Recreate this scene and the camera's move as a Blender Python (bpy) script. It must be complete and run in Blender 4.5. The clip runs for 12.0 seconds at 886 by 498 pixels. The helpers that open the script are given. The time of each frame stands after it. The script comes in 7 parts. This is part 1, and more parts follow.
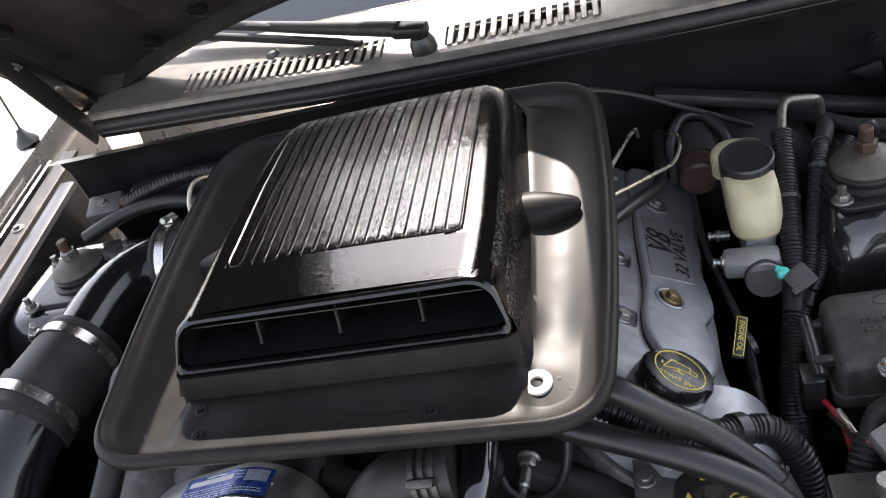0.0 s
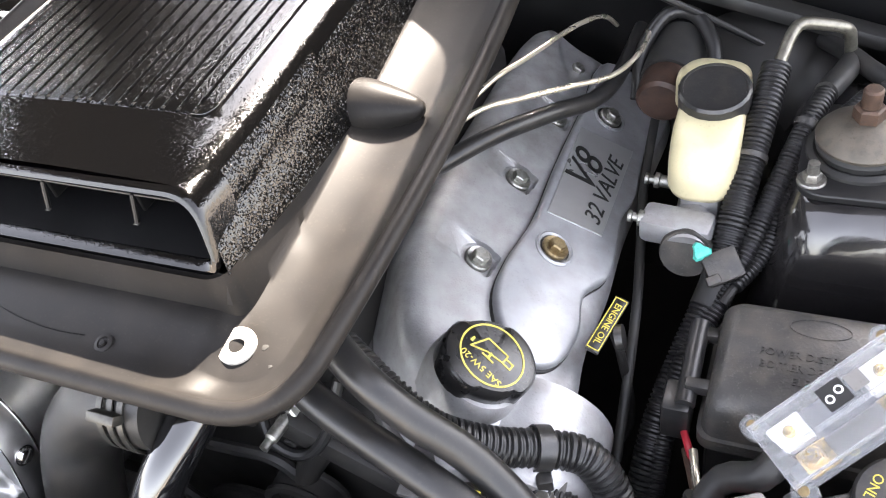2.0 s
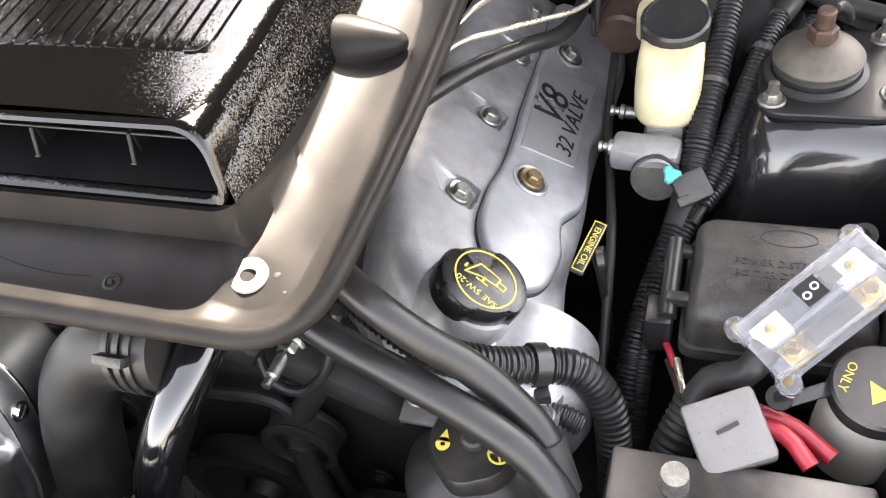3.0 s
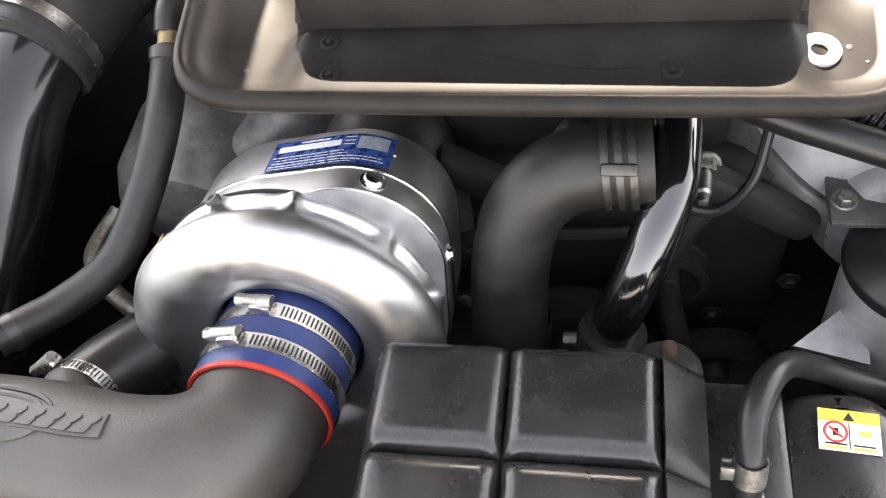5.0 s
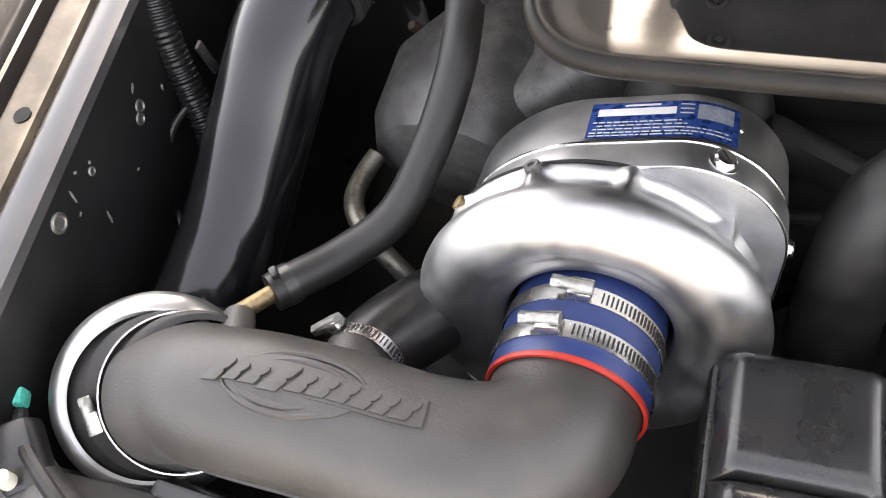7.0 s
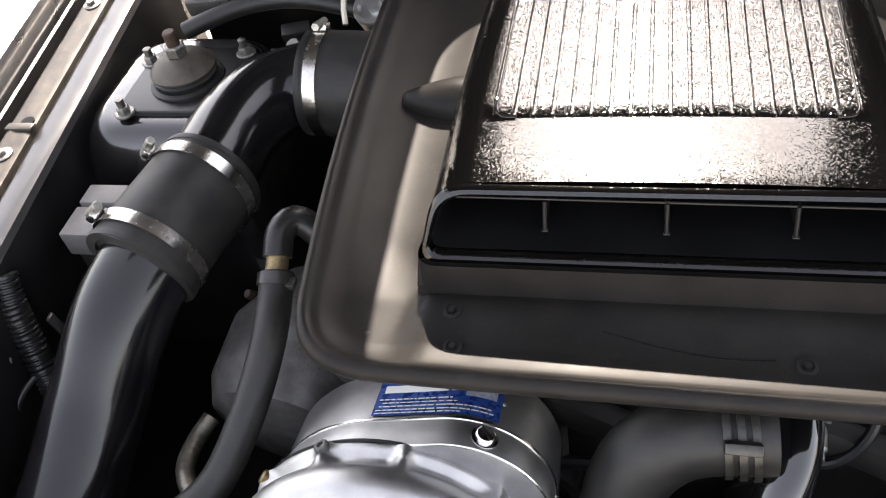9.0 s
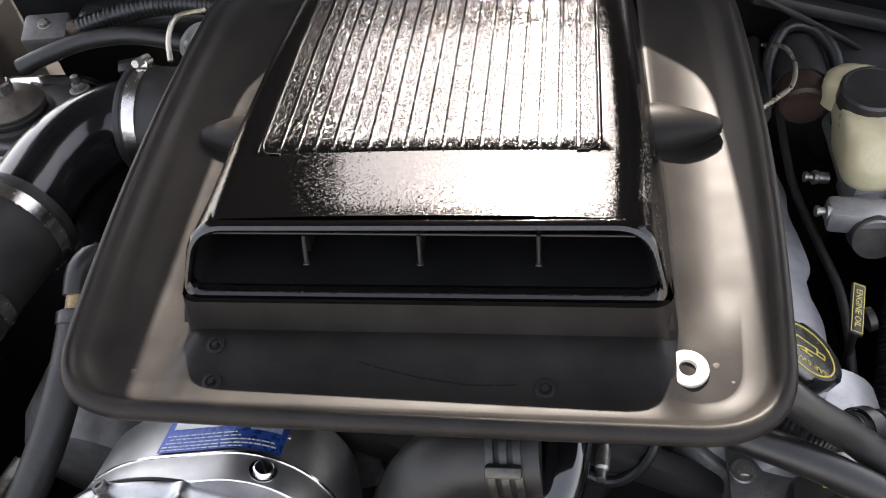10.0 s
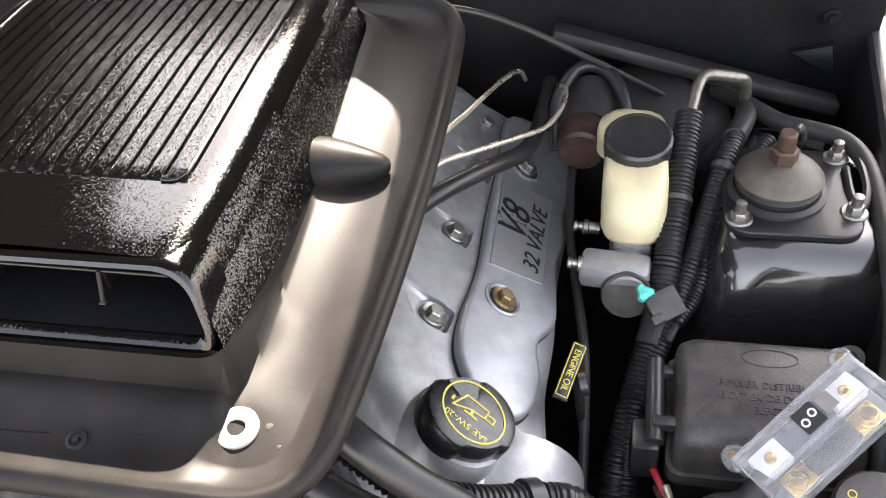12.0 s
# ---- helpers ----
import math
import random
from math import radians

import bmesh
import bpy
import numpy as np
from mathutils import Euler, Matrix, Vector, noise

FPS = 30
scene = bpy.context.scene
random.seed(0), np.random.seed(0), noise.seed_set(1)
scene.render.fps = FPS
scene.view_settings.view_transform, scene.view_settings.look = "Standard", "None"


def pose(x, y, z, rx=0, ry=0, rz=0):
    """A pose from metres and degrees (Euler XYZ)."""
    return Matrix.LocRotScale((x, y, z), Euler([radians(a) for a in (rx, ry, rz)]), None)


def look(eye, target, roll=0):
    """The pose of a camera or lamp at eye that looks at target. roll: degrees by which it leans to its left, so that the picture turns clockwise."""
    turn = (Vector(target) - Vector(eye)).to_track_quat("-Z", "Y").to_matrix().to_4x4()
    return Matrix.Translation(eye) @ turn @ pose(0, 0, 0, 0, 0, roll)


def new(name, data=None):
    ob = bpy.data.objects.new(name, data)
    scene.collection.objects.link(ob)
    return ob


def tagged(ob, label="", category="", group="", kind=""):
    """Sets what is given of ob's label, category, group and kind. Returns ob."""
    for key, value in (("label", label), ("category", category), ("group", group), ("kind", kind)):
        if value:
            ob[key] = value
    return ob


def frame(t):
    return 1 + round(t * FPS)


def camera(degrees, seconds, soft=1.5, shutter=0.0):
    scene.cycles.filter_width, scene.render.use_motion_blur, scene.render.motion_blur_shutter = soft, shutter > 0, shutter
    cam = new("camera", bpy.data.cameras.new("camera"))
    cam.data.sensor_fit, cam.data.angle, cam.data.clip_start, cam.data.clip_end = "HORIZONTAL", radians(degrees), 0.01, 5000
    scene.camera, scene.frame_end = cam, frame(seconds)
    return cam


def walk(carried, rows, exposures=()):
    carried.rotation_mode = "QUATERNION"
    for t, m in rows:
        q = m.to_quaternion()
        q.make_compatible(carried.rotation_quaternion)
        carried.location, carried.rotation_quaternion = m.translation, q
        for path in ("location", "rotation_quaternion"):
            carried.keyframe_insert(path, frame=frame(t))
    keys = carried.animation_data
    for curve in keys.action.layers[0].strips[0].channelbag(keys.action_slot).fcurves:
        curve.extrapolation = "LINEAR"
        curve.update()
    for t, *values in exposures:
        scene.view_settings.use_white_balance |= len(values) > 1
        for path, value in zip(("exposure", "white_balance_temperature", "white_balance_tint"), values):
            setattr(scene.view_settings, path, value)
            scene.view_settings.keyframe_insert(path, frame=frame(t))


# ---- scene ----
cam = camera(55.4, 12.0, soft=1.1)
METRES, EYE, TILT, LEAN, TURN = 1.55, 1.55, -36.0, 16.0, 6.8
SIDE, BACK = 0.28, 0.0
ROWS = [
    (0.0, 0.0, 0.0, 0.0, 0.0, 0.0, 0.0),
    (0.5, 0.0283, 0.0157, 0.0162, 0.12, -2.71, -3.48),
    (1.0, 0.1006, 0.0561, 0.041, 3.06, -6.37, -8.35),
    (1.5, 0.1328, 0.1057, 0.0527, 6.6, -10.71, -11.49),
    (2.0, 0.1439, 0.1356, 0.0569, 8.29, -13.38, -12.59),
    (2.5, 0.1408, 0.1329, 0.0526, 7.48, -14.63, -12.43),
    (2.7, 0.1367, 0.1272, 0.0474, 6.06, -14.47, -11.95),
    (4.3, -0.0386, 0.0992, -0.0483, -7.94, -15.44, -5.68),
    (4.5, -0.0691, 0.1046, -0.0594, -7.45, -15.42, -5.79),
    (5.0, -0.1213, 0.1168, -0.0651, -4.68, -16.95, -7.23),
    (5.5, -0.1548, 0.1342, -0.0685, -1.75, -19.35, -8.38),
    (6.0, -0.1819, 0.1514, -0.0722, 0.8, -21.13, -9.09),
    (6.5, -0.2109, 0.1638, -0.0763, 2.68, -22.74, -9.74),
    (6.7, -0.2185, 0.1678, -0.0749, 3.15, -24.26, -9.6),
    (8.3, -0.2075, 0.1468, -0.0236, 1.11, -14.96, -9.7),
    (8.5, -0.1962, 0.1448, -0.0168, 0.65, -13.48, -9.42),
    (9.0, -0.164, 0.1386, -0.0015, -1.89, -10.94, -8.46),
    (9.5, -0.1302, 0.1338, 0.0051, -4.52, -9.47, -7.41),
    (10.0, -0.0912, 0.1273, 0.0126, -6.1, -8.53, -7.67),
    (10.5, -0.0373, 0.134, 0.0235, -4.51, -8.45, -10.63),
    (11.0, 0.0208, 0.1436, 0.0374, -0.25, -9.5, -13.77),
    (11.5, 0.0579, 0.1456, 0.0563, 0.62, -8.87, -13.9),
    (12.0, 0.0802, 0.1404, 0.0428, -3.97, -7.09, -11.0),
]
EXPOSURES = [(0.0, 2.29, 6600), (0.5, 2.97, 6500), (1.0, 3.24, 6800), (1.5, 3.54, 6850), (2.5, 3.92, 7250), (4.5, 3.49, 7450), (5.5, 3.44, 7500), (6.5, 3.44, 7500), (8.5, 2.84, 7200), (9.5, 2.5, 7000), (10.5, 2.56, 6850), (11.0, 2.82, 6750), (12.0, 3.4, 7150)]
walk(cam, [(t, pose(SIDE, BACK, EYE, TILT, LEAN, TURN) @ pose(METRES * x, METRES * y, METRES * z, 90 + pitch, roll, yaw)) for t, x, y, z, yaw, pitch, roll in ROWS], [(t, stops, kelvin, 15) for t, stops, kelvin in EXPOSURES])

# ---- light ----
world = bpy.data.worlds.new("sky_world")
scene.world = world
world.use_nodes = True
wn = world.node_tree
sky = wn.nodes.new("ShaderNodeTexSky")
sky.sky_type = 'NISHITA'
sky.sun_disc = False
SUN_EL, SUN_AZ = 44.8, -1.5
sky.sun_elevation = radians(SUN_EL)
sky.sun_rotation = radians(SUN_AZ)
sky.air_density, sky.dust_density = 1.0, 2.0
back = wn.nodes["Background"]
haze = wn.nodes.new("ShaderNodeHueSaturation")
haze.inputs["Saturation"].default_value = 0.45
wn.links.new(sky.outputs[0], haze.inputs["Color"])
wn.links.new(haze.outputs[0], back.inputs[0])
back.inputs[1].default_value = 0.15
sun_lamp = bpy.data.lights.new("sun", 'SUN')
sun_lamp.energy, sun_lamp.angle, sun_lamp.color = 3.6, radians(0.6), (1.0, 0.94, 0.85)
sun = new("sun", sun_lamp)
sun_way = Vector((math.sin(radians(SUN_AZ)) * math.cos(radians(SUN_EL)), math.cos(radians(SUN_AZ)) * math.cos(radians(SUN_EL)), math.sin(radians(SUN_EL))))
sun.matrix_world = look(tuple(sun_way * 30), (0, 0, 0))


# ---- materials ----
def material(name, color, rough=0.5, metal=0.0, grain=0.0, grain_size=0.002, vary=0.25, vary_size=0.05, dust=0.0, dust_color=(0.17, 0.14, 0.105),
             coat=0.0, coat_rough=0.06, rough_vary=0.15, alpha_glass=0.0, spec=0.5, fleck=0.0, fleck_color=(0.035, 0.03, 0.026), cells=False, ior=1.5):
    """A surface with colour variation at two scales, uneven gloss, fine relief and a thin film of dust."""
    m = bpy.data.materials.new(name)
    m.use_nodes = True
    nt = m.node_tree
    n, l = nt.nodes, nt.links
    b = n["Principled BSDF"]
    b.inputs["Metallic"].default_value = metal
    b.inputs["IOR"].default_value = ior
    b.inputs["Specular IOR Level"].default_value = spec
    b.inputs["Coat Weight"].default_value = coat
    b.inputs["Coat Roughness"].default_value = coat_rough
    if alpha_glass:
        b.inputs["Transmission Weight"].default_value = alpha_glass
    tc = n.new("ShaderNodeTexCoord")

    def noise_node(size, detail=4.0):
        t = n.new("ShaderNodeTexNoise")
        t.inputs["Scale"].default_value = 1.0 / size
        t.inputs["Detail"].default_value = detail
        l.new(tc.outputs["Object"], t.inputs["Vector"])
        return t

    def ramp(src, lo, hi, a, c):
        r = n.new("ShaderNodeMapRange")
        for k, v in zip(("From Min", "From Max", "To Min", "To Max"), (lo, hi, a, c)):
            r.inputs[k].default_value = v
        l.new(src, r.inputs["Value"])
        return r.outputs["Result"]

    def mix(fac, a, c):
        x = n.new("ShaderNodeMix")
        x.data_type = 'RGBA'
        if isinstance(fac, float):
            x.inputs["Factor"].default_value = fac
        else:
            l.new(fac, x.inputs["Factor"])
        for sock, v in ((x.inputs[6], a), (x.inputs[7], c)):
            if isinstance(v, tuple):
                sock.default_value = (*v, 1)
            else:
                l.new(v, sock)
        return x.outputs[2]

    big, small = noise_node(vary_size), noise_node(max(grain_size * 3, 0.003), 2.0)
    light = tuple(min(1.0, c * (1 + vary)) for c in color)
    dark = tuple(c * (1 - vary) for c in color)
    col = mix(ramp(big.outputs[0], 0.3, 0.7, 0, 1), dark, light)
    col = mix(ramp(small.outputs[0], 0.35, 0.75, 0, 0.35), col, tuple(c * (1 - 0.6 * vary) for c in color))
    r_out = ramp(big.outputs[0], 0.3, 0.7, max(0.03, rough * (1 - rough_vary)), min(1.0, rough * (1 + rough_vary)))
    if dust:
        d = noise_node(vary_size * 0.6, 6.0)
        fac = ramp(d.outputs[0], 0.42, 0.75, 0.0, dust)
        col = mix(fac, col, dust_color)
        add = n.new("ShaderNodeMath")
        add.operation = 'MULTIPLY_ADD'
        l.new(fac, add.inputs[0])
        add.inputs[1].default_value = 0.5
        l.new(r_out, add.inputs[2])
        r_out = add.outputs[0]
    if fleck:
        f = noise_node(0.0022, 2.0)
        where = noise_node(0.02, 3.0)
        both = n.new("ShaderNodeMath")
        both.operation = 'MULTIPLY'
        l.new(ramp(f.outputs[0], 0.58, 0.72, 0.0, fleck * 2.0), both.inputs[0])
        l.new(ramp(where.outputs[0], 0.35, 0.65, 0.15, 1.0), both.inputs[1])
        both.use_clamp = True
        col = mix(both.outputs[0], col, fleck_color)
    l.new(col, b.inputs["Base Color"])
    l.new(r_out, b.inputs["Roughness"])
    if cells:
        # small facets, each tipped its own way, a few of them far
        cell = n.new("ShaderNodeTexVoronoi")
        cell.inputs["Scale"].default_value = 1.0 / grain_size
        l.new(tc.outputs["Object"], cell.inputs["Vector"])
        spread = n.new("ShaderNodeVectorMath")
        spread.operation = 'MULTIPLY_ADD'
        l.new(cell.outputs["Color"], spread.inputs[0])
        spread.inputs[1].default_value = (2, 2, 2)
        spread.inputs[2].default_value = (-1, -1, -1)
        square = n.new("ShaderNodeVectorMath")
        square.operation = 'MULTIPLY'
        l.new(spread.outputs[0], square.inputs[0])
        l.new(spread.outputs[0], square.inputs[1])
        cube = n.new("ShaderNodeVectorMath")
        cube.operation = 'MULTIPLY'
        l.new(square.outputs[0], cube.inputs[0])
        l.new(spread.outputs[0], cube.inputs[1])
        tip = n.new("ShaderNodeVectorMath")
        tip.operation = 'SCALE'
        l.new(cube.outputs[0], tip.inputs[0])
        tip.inputs["Scale"].default_value = grain
        geo = n.new("ShaderNodeNewGeometry")
        tilt = n.new("ShaderNodeVectorMath")
        tilt.operation = 'ADD'
        l.new(geo.outputs["Normal"], tilt.inputs[0])
        l.new(tip.outputs[0], tilt.inputs[1])
        straight = n.new("ShaderNodeVectorMath")
        straight.operation = 'NORMALIZE'
        l.new(tilt.outputs[0], straight.inputs[0])
        l.new(straight.outputs[0], b.inputs["Normal"])
        l.new(straight.outputs[0], b.inputs["Coat Normal"])
    elif grain:
        g = noise_node(grain_size, 3.0)
        bp = n.new("ShaderNodeBump")
        bp.inputs["Strength"].default_value = 1.0
        bp.inputs["Distance"].default_value = grain
        l.new(g.outputs[0], bp.inputs["Height"])
        l.new(bp.outputs[0], b.inputs["Normal"])
        if coat:
            l.new(bp.outputs[0], b.inputs["Coat Normal"])
    return m


M_PLATE = material("satin_black_plastic", (0.0125, 0.0116, 0.0110), 0.43, grain=0.00002, grain_size=0.012, vary=0.2, dust=0.035, vary_size=0.05, rough_vary=0.14, spec=0.125, fleck=0.05, fleck_color=(0.09, 0.08, 0.065))
M_WRINKLE = material("black_wrinkle_paint", (0.0012, 0.0012, 0.0013), 0.5, grain=0.09, grain_size=0.0006, cells=True, vary=0.1, vary_size=0.1, spec=0.0, rough_vary=0.1, coat=0.9, coat_rough=0.09)
M_RIBS = material("worn_black_wrinkle_paint", (0.0012, 0.0012, 0.0013), 0.5, grain=0.24, grain_size=0.0005, cells=True, vary=0.1, vary_size=0.1, spec=0.0, rough_vary=0.1, coat=1.0, coat_rough=0.09)
M_SIDEWRINKLE = material("coarse_black_wrinkle_paint", (0.0014, 0.0014, 0.0015), 0.5, grain=0.45, grain_size=0.0008, cells=True, vary=0.1, vary_size=0.1, spec=0.0, rough_vary=0.1, coat=0.9, coat_rough=0.12)
# blacker than the other plastics: shade of hollows put into the colour
M_DARKHOLE = material("shade_black_plastic", (0.006, 0.006, 0.0063), 0.35, spec=0.08)
M_MOUTH = material("satin_black_mouth_trim", (0.005, 0.005, 0.0052), 0.42, spec=0.25, vary=0.2, vary_size=0.01)
M_HOODINNER = material("dull_dark_hood_paint", (0.016, 0.015, 0.0145), 0.6, spec=0.12, vary=0.3, vary_size=0.08, dust=0.05)
M_RUBBER = material("black_rubber", (0.018, 0.018, 0.018), 0.48, spec=0.3, grain=0.0001, grain_size=0.002, dust=0.08, vary_size=0.03)
M_RUBBER_GLOSS = material("glossy_black_hose", (0.011, 0.011, 0.0115), 0.33, grain=0.00006, grain_size=0.006, dust=0.04, vary_size=0.03, spec=0.35, fleck=0.12, fleck_color=(0.05, 0.045, 0.04))
M_HOSE_MATT = material("matt_grey_black_hose", (0.010, 0.0098, 0.0095), 0.45, grain=0.00012, grain_size=0.0015, dust=0.05, vary_size=0.03, fleck=0.2, spec=0.4)
M_LOOM = material("black_loom_plastic", (0.012, 0.012, 0.0125), 0.36, dust=0.02, spec=0.36, vary_size=0.02)
M_PIPE = material("black_powder_coat", (0.005, 0.005, 0.006), 0.20, grain=0.00008, grain_size=0.008, dust=0.015, coat=0.45, coat_rough=0.1, fleck=0.10, spec=0.25)
M_TUBE = material("grained_black_plastic_tube", (0.037, 0.034, 0.031), 0.46, grain=0.00028, grain_size=0.0022, dust=0.06, vary=0.15, fleck=0.2)
M_PAINT = material("dark_grey_metallic_paint", (0.022, 0.021, 0.022), 0.22, metal=0.6, coat=0.9, vary=0.1, dust=0.05, vary_size=0.06, grain=0.00025, grain_size=0.02)
M_PAINT_DULL = material("dull_black_paint", (0.009, 0.009, 0.0095), 0.38, dust=0.012, spec=0.3, vary_size=0.06, coat=0.1)
# grimy black, with the shade low in the bay put into the colour
M_BAY = material("grimy_shaded_black", (0.016, 0.0155, 0.015), 0.5, spec=0.3, dust=0.04, vary_size=0.04)
M_FENDER = material("fender_grey_metallic_paint", (0.16, 0.16, 0.165), 0.30, metal=0.8, coat=1.0, vary=0.06)
M_COWL = material("dusty_black_cowl_plastic", (0.10, 0.092, 0.08), 0.42, grain=0.0001, grain_size=0.001, dust=0.30, dust_color=(0.34, 0.28, 0.21), vary_size=0.05)
M_CAST = material("grey_cast_aluminium", (0.36, 0.36, 0.365), 0.40, metal=0.6, grain=0.00022, grain_size=0.0016, vary=0.2, vary_size=0.035, dust=0.40, dust_color=(0.17, 0.145, 0.12), fleck=0.10)
# darker copy of the cast aluminium: dirt, plus shade of deep places
M_CAST_DARK = material("dirty_shaded_cast_aluminium", (0.12, 0.116, 0.112), 0.45, metal=0.5, grain=0.0002, grain_size=0.002, vary=0.35, vary_size=0.03, dust=0.5, dust_color=(0.05, 0.045, 0.04), fleck=0.35)
M_COVER = material("light_grey_painted_cover", (0.325, 0.33, 0.342), 0.38, metal=0.5, grain=0.00012, grain_size=0.0014, vary=0.12, vary_size=0.025, dust=0.22, dust_color=(0.2, 0.17, 0.14), fleck=0.07)
M_LABEL_GREY = material("brushed_grey_plate", (0.42, 0.42, 0.42), 0.32, metal=0.7, vary=0.08)
M_POLISH = material("polished_cast_aluminium", (0.46, 0.455, 0.45), 0.43, metal=1.0, grain=0.00010, grain_size=0.004, vary=0.14, vary_size=0.02, rough_vary=0.16, dust=0.06, dust_color=(0.16, 0.145, 0.13), fleck=0.05)
M_STEEL = material("bright_band_steel", (0.58, 0.56, 0.53), 0.25, metal=1.0, vary=0.15, vary_size=0.008)
M_CHROME = material("dull_chrome", (0.50, 0.50, 0.49), 0.36, metal=1.0, vary=0.12, vary_size=0.02, fleck=0.05)
M_ZINC = material("zinc_plated_steel", (0.34, 0.34, 0.315), 0.42, metal=1.0, vary=0.25, vary_size=0.005, dust=0.3, fleck=0.3)
M_BOLT = material("dull_steel_bolt", (0.22, 0.215, 0.20), 0.42, metal=0.9, vary=0.3, vary_size=0.004, dust=0.35, fleck=0.3)
M_RUST = material("rusty_brown_steel", (0.055, 0.032, 0.022), 0.6, metal=0.4, vary=0.45, vary_size=0.005, grain=0.0003, grain_size=0.001, fleck=0.4)
M_WASHER = material("dirty_brown_grey_steel", (0.075, 0.066, 0.054), 0.5, metal=0.5, vary=0.3, vary_size=0.012, grain=0.0002, grain_size=0.002, dust=0.3, fleck=0.35, fleck_color=(0.05, 0.035, 0.025))
M_BROWNCAN = material("dark_brown_stained_steel", (0.040, 0.022, 0.016), 0.5, metal=0.3, vary=0.5, vary_size=0.012, grain=0.0002, grain_size=0.002, dust=0.15, dust_color=(0.10, 0.05, 0.035), fleck=0.3)
M_GLOSSPIPE = material("wet_gloss_black_enamel", (0.004, 0.004, 0.0045), 0.10, coat=0.8, spec=0.6, grain=0.00006, grain_size=0.012, vary=0.1)
M_CLAMPDARK = material("dull_dark_spring_steel", (0.07, 0.068, 0.062), 0.4, metal=0.8, vary=0.3, vary_size=0.006, fleck=0.3)
M_SPOT = material("dried_water_spot", (0.022, 0.021, 0.019), 0.6, vary=0.3, vary_size=0.002, spec=0.3)
M_CANISTER = material("scuffed_silver_paint", (0.52, 0.52, 0.51), 0.42, metal=0.25, vary=0.12, vary_size=0.02, dust=0.25, dust_color=(0.25, 0.22, 0.19), fleck=0.08)
M_APRON = material("black_gloss_apron_paint", (0.013, 0.013, 0.0135), 0.32, spec=0.2, vary=0.3, vary_size=0.05, dust=0.01, grain=0.0001, grain_size=0.01)
M_CHIP = material("bare_chipped_metal", (0.40, 0.39, 0.37), 0.45, metal=0.6, vary=0.2, vary_size=0.002)
M_GOLD = material("yellow_passivated_steel", (0.25, 0.19, 0.105), 0.5, metal=0.9, vary=0.3, vary_size=0.003, fleck=0.3)
M_CHROMEPLATE = material("satin_nickel_plate", (0.78, 0.77, 0.74), 0.42, metal=0.3, vary=0.08, vary_size=0.004)
M_BRIGHT = material("bright_machined_aluminium", (0.86, 0.86, 0.85), 0.2, metal=1.0, vary=0.06, vary_size=0.004)
M_CASEFACE = material("dull_machined_aluminium", (0.40, 0.40, 0.41), 0.42, metal=0.8, vary=0.15, vary_size=0.02, fleck=0.08)
M_FOILPLATE = material("bare_printed_foil", (0.42, 0.45, 0.52), 0.35, metal=0.5, vary=0.3, vary_size=0.003)
M_FLANGE = material("dusty_bronze_grey_paint", (0.036, 0.032, 0.027), 0.36, metal=0.5, vary=0.25, vary_size=0.03, dust=0.12, dust_color=(0.24, 0.20, 0.15), grain=0.00015, grain_size=0.006)
M_RAILTOP = material("dark_silver_grey_paint", (0.026, 0.026, 0.0275), 0.34, metal=0.2, coat=0.3, vary=0.15, vary_size=0.05, dust=0.05, grain=0.0002, grain_size=0.03, fleck=0.08)
M_BRASS = material("brass", (0.60, 0.42, 0.16), 0.25, metal=1.0, vary=0.15, vary_size=0.004)
M_WHITE = material("white_nylon", (0.44, 0.415, 0.36), 0.45, vary=0.08, vary_size=0.006)
M_CREAM = material("cream_translucent_plastic", (0.47, 0.42, 0.265), 0.32, vary=0.14, vary_size=0.03, dust=0.12, fleck=0.08)
M_CAPGLOSS = material("black_satin_plastic", (0.007, 0.007, 0.0075), 0.27, grain=0.0001, grain_size=0.003, dust=0.03, vary_size=0.02, fleck=0.10)
M_BLACKCAP = material("black_moulded_plastic", (0.014, 0.014, 0.0145), 0.33, grain=0.0001, grain_size=0.002, dust=0.10, vary_size=0.02, fleck=0.15, fleck_color=(0.06, 0.055, 0.05))
M_BOXPLASTIC = material("worn_dark_grey_plastic", (0.026, 0.025, 0.024), 0.44, grain=0.00035, grain_size=0.0022, dust=0.25, vary_size=0.025, fleck=0.3, fleck_color=(0.10, 0.095, 0.085))
M_LIDMATT = material("black_lid_plastic", (0.012, 0.0115, 0.011), 0.38, grain=0.0001, grain_size=0.002, dust=0.06, vary_size=0.02, spec=0.4)
M_TANK = material("black_radiator_plastic", (0.013, 0.013, 0.0135), 0.27, grain=0.00014, grain_size=0.004, dust=0.05, vary_size=0.04, fleck=0.15, fleck_color=(0.06, 0.055, 0.05))
M_BLUE = material("blue_silicone", (0.016, 0.032, 0.115), 0.45, vary=0.2, vary_size=0.015, fleck=0.15)
M_RED = material("red_silicone", (0.36, 0.024, 0.014), 0.5, vary=0.2, vary_size=0.006)
M_REDWIRE = material("red_cable", (0.34, 0.018, 0.03), 0.4, vary=0.15)
M_YELLOW = material("yellow_print", (0.50, 0.41, 0.06), 0.45, vary=0.1, vary_size=0.006)
M_PLATEBLUE = material("blue_printed_foil", (0.015, 0.055, 0.24), 0.28, metal=0.4, vary=0.15, vary_size=0.006)
M_PRINT = material("white_print", (0.66, 0.66, 0.65), 0.45, vary=0.06, vary_size=0.01)
M_BLACKPRINT = material("black_print", (0.010, 0.010, 0.010), 0.4)
M_REDPRINT = material("red_print", (0.5, 0.04, 0.025), 0.45)
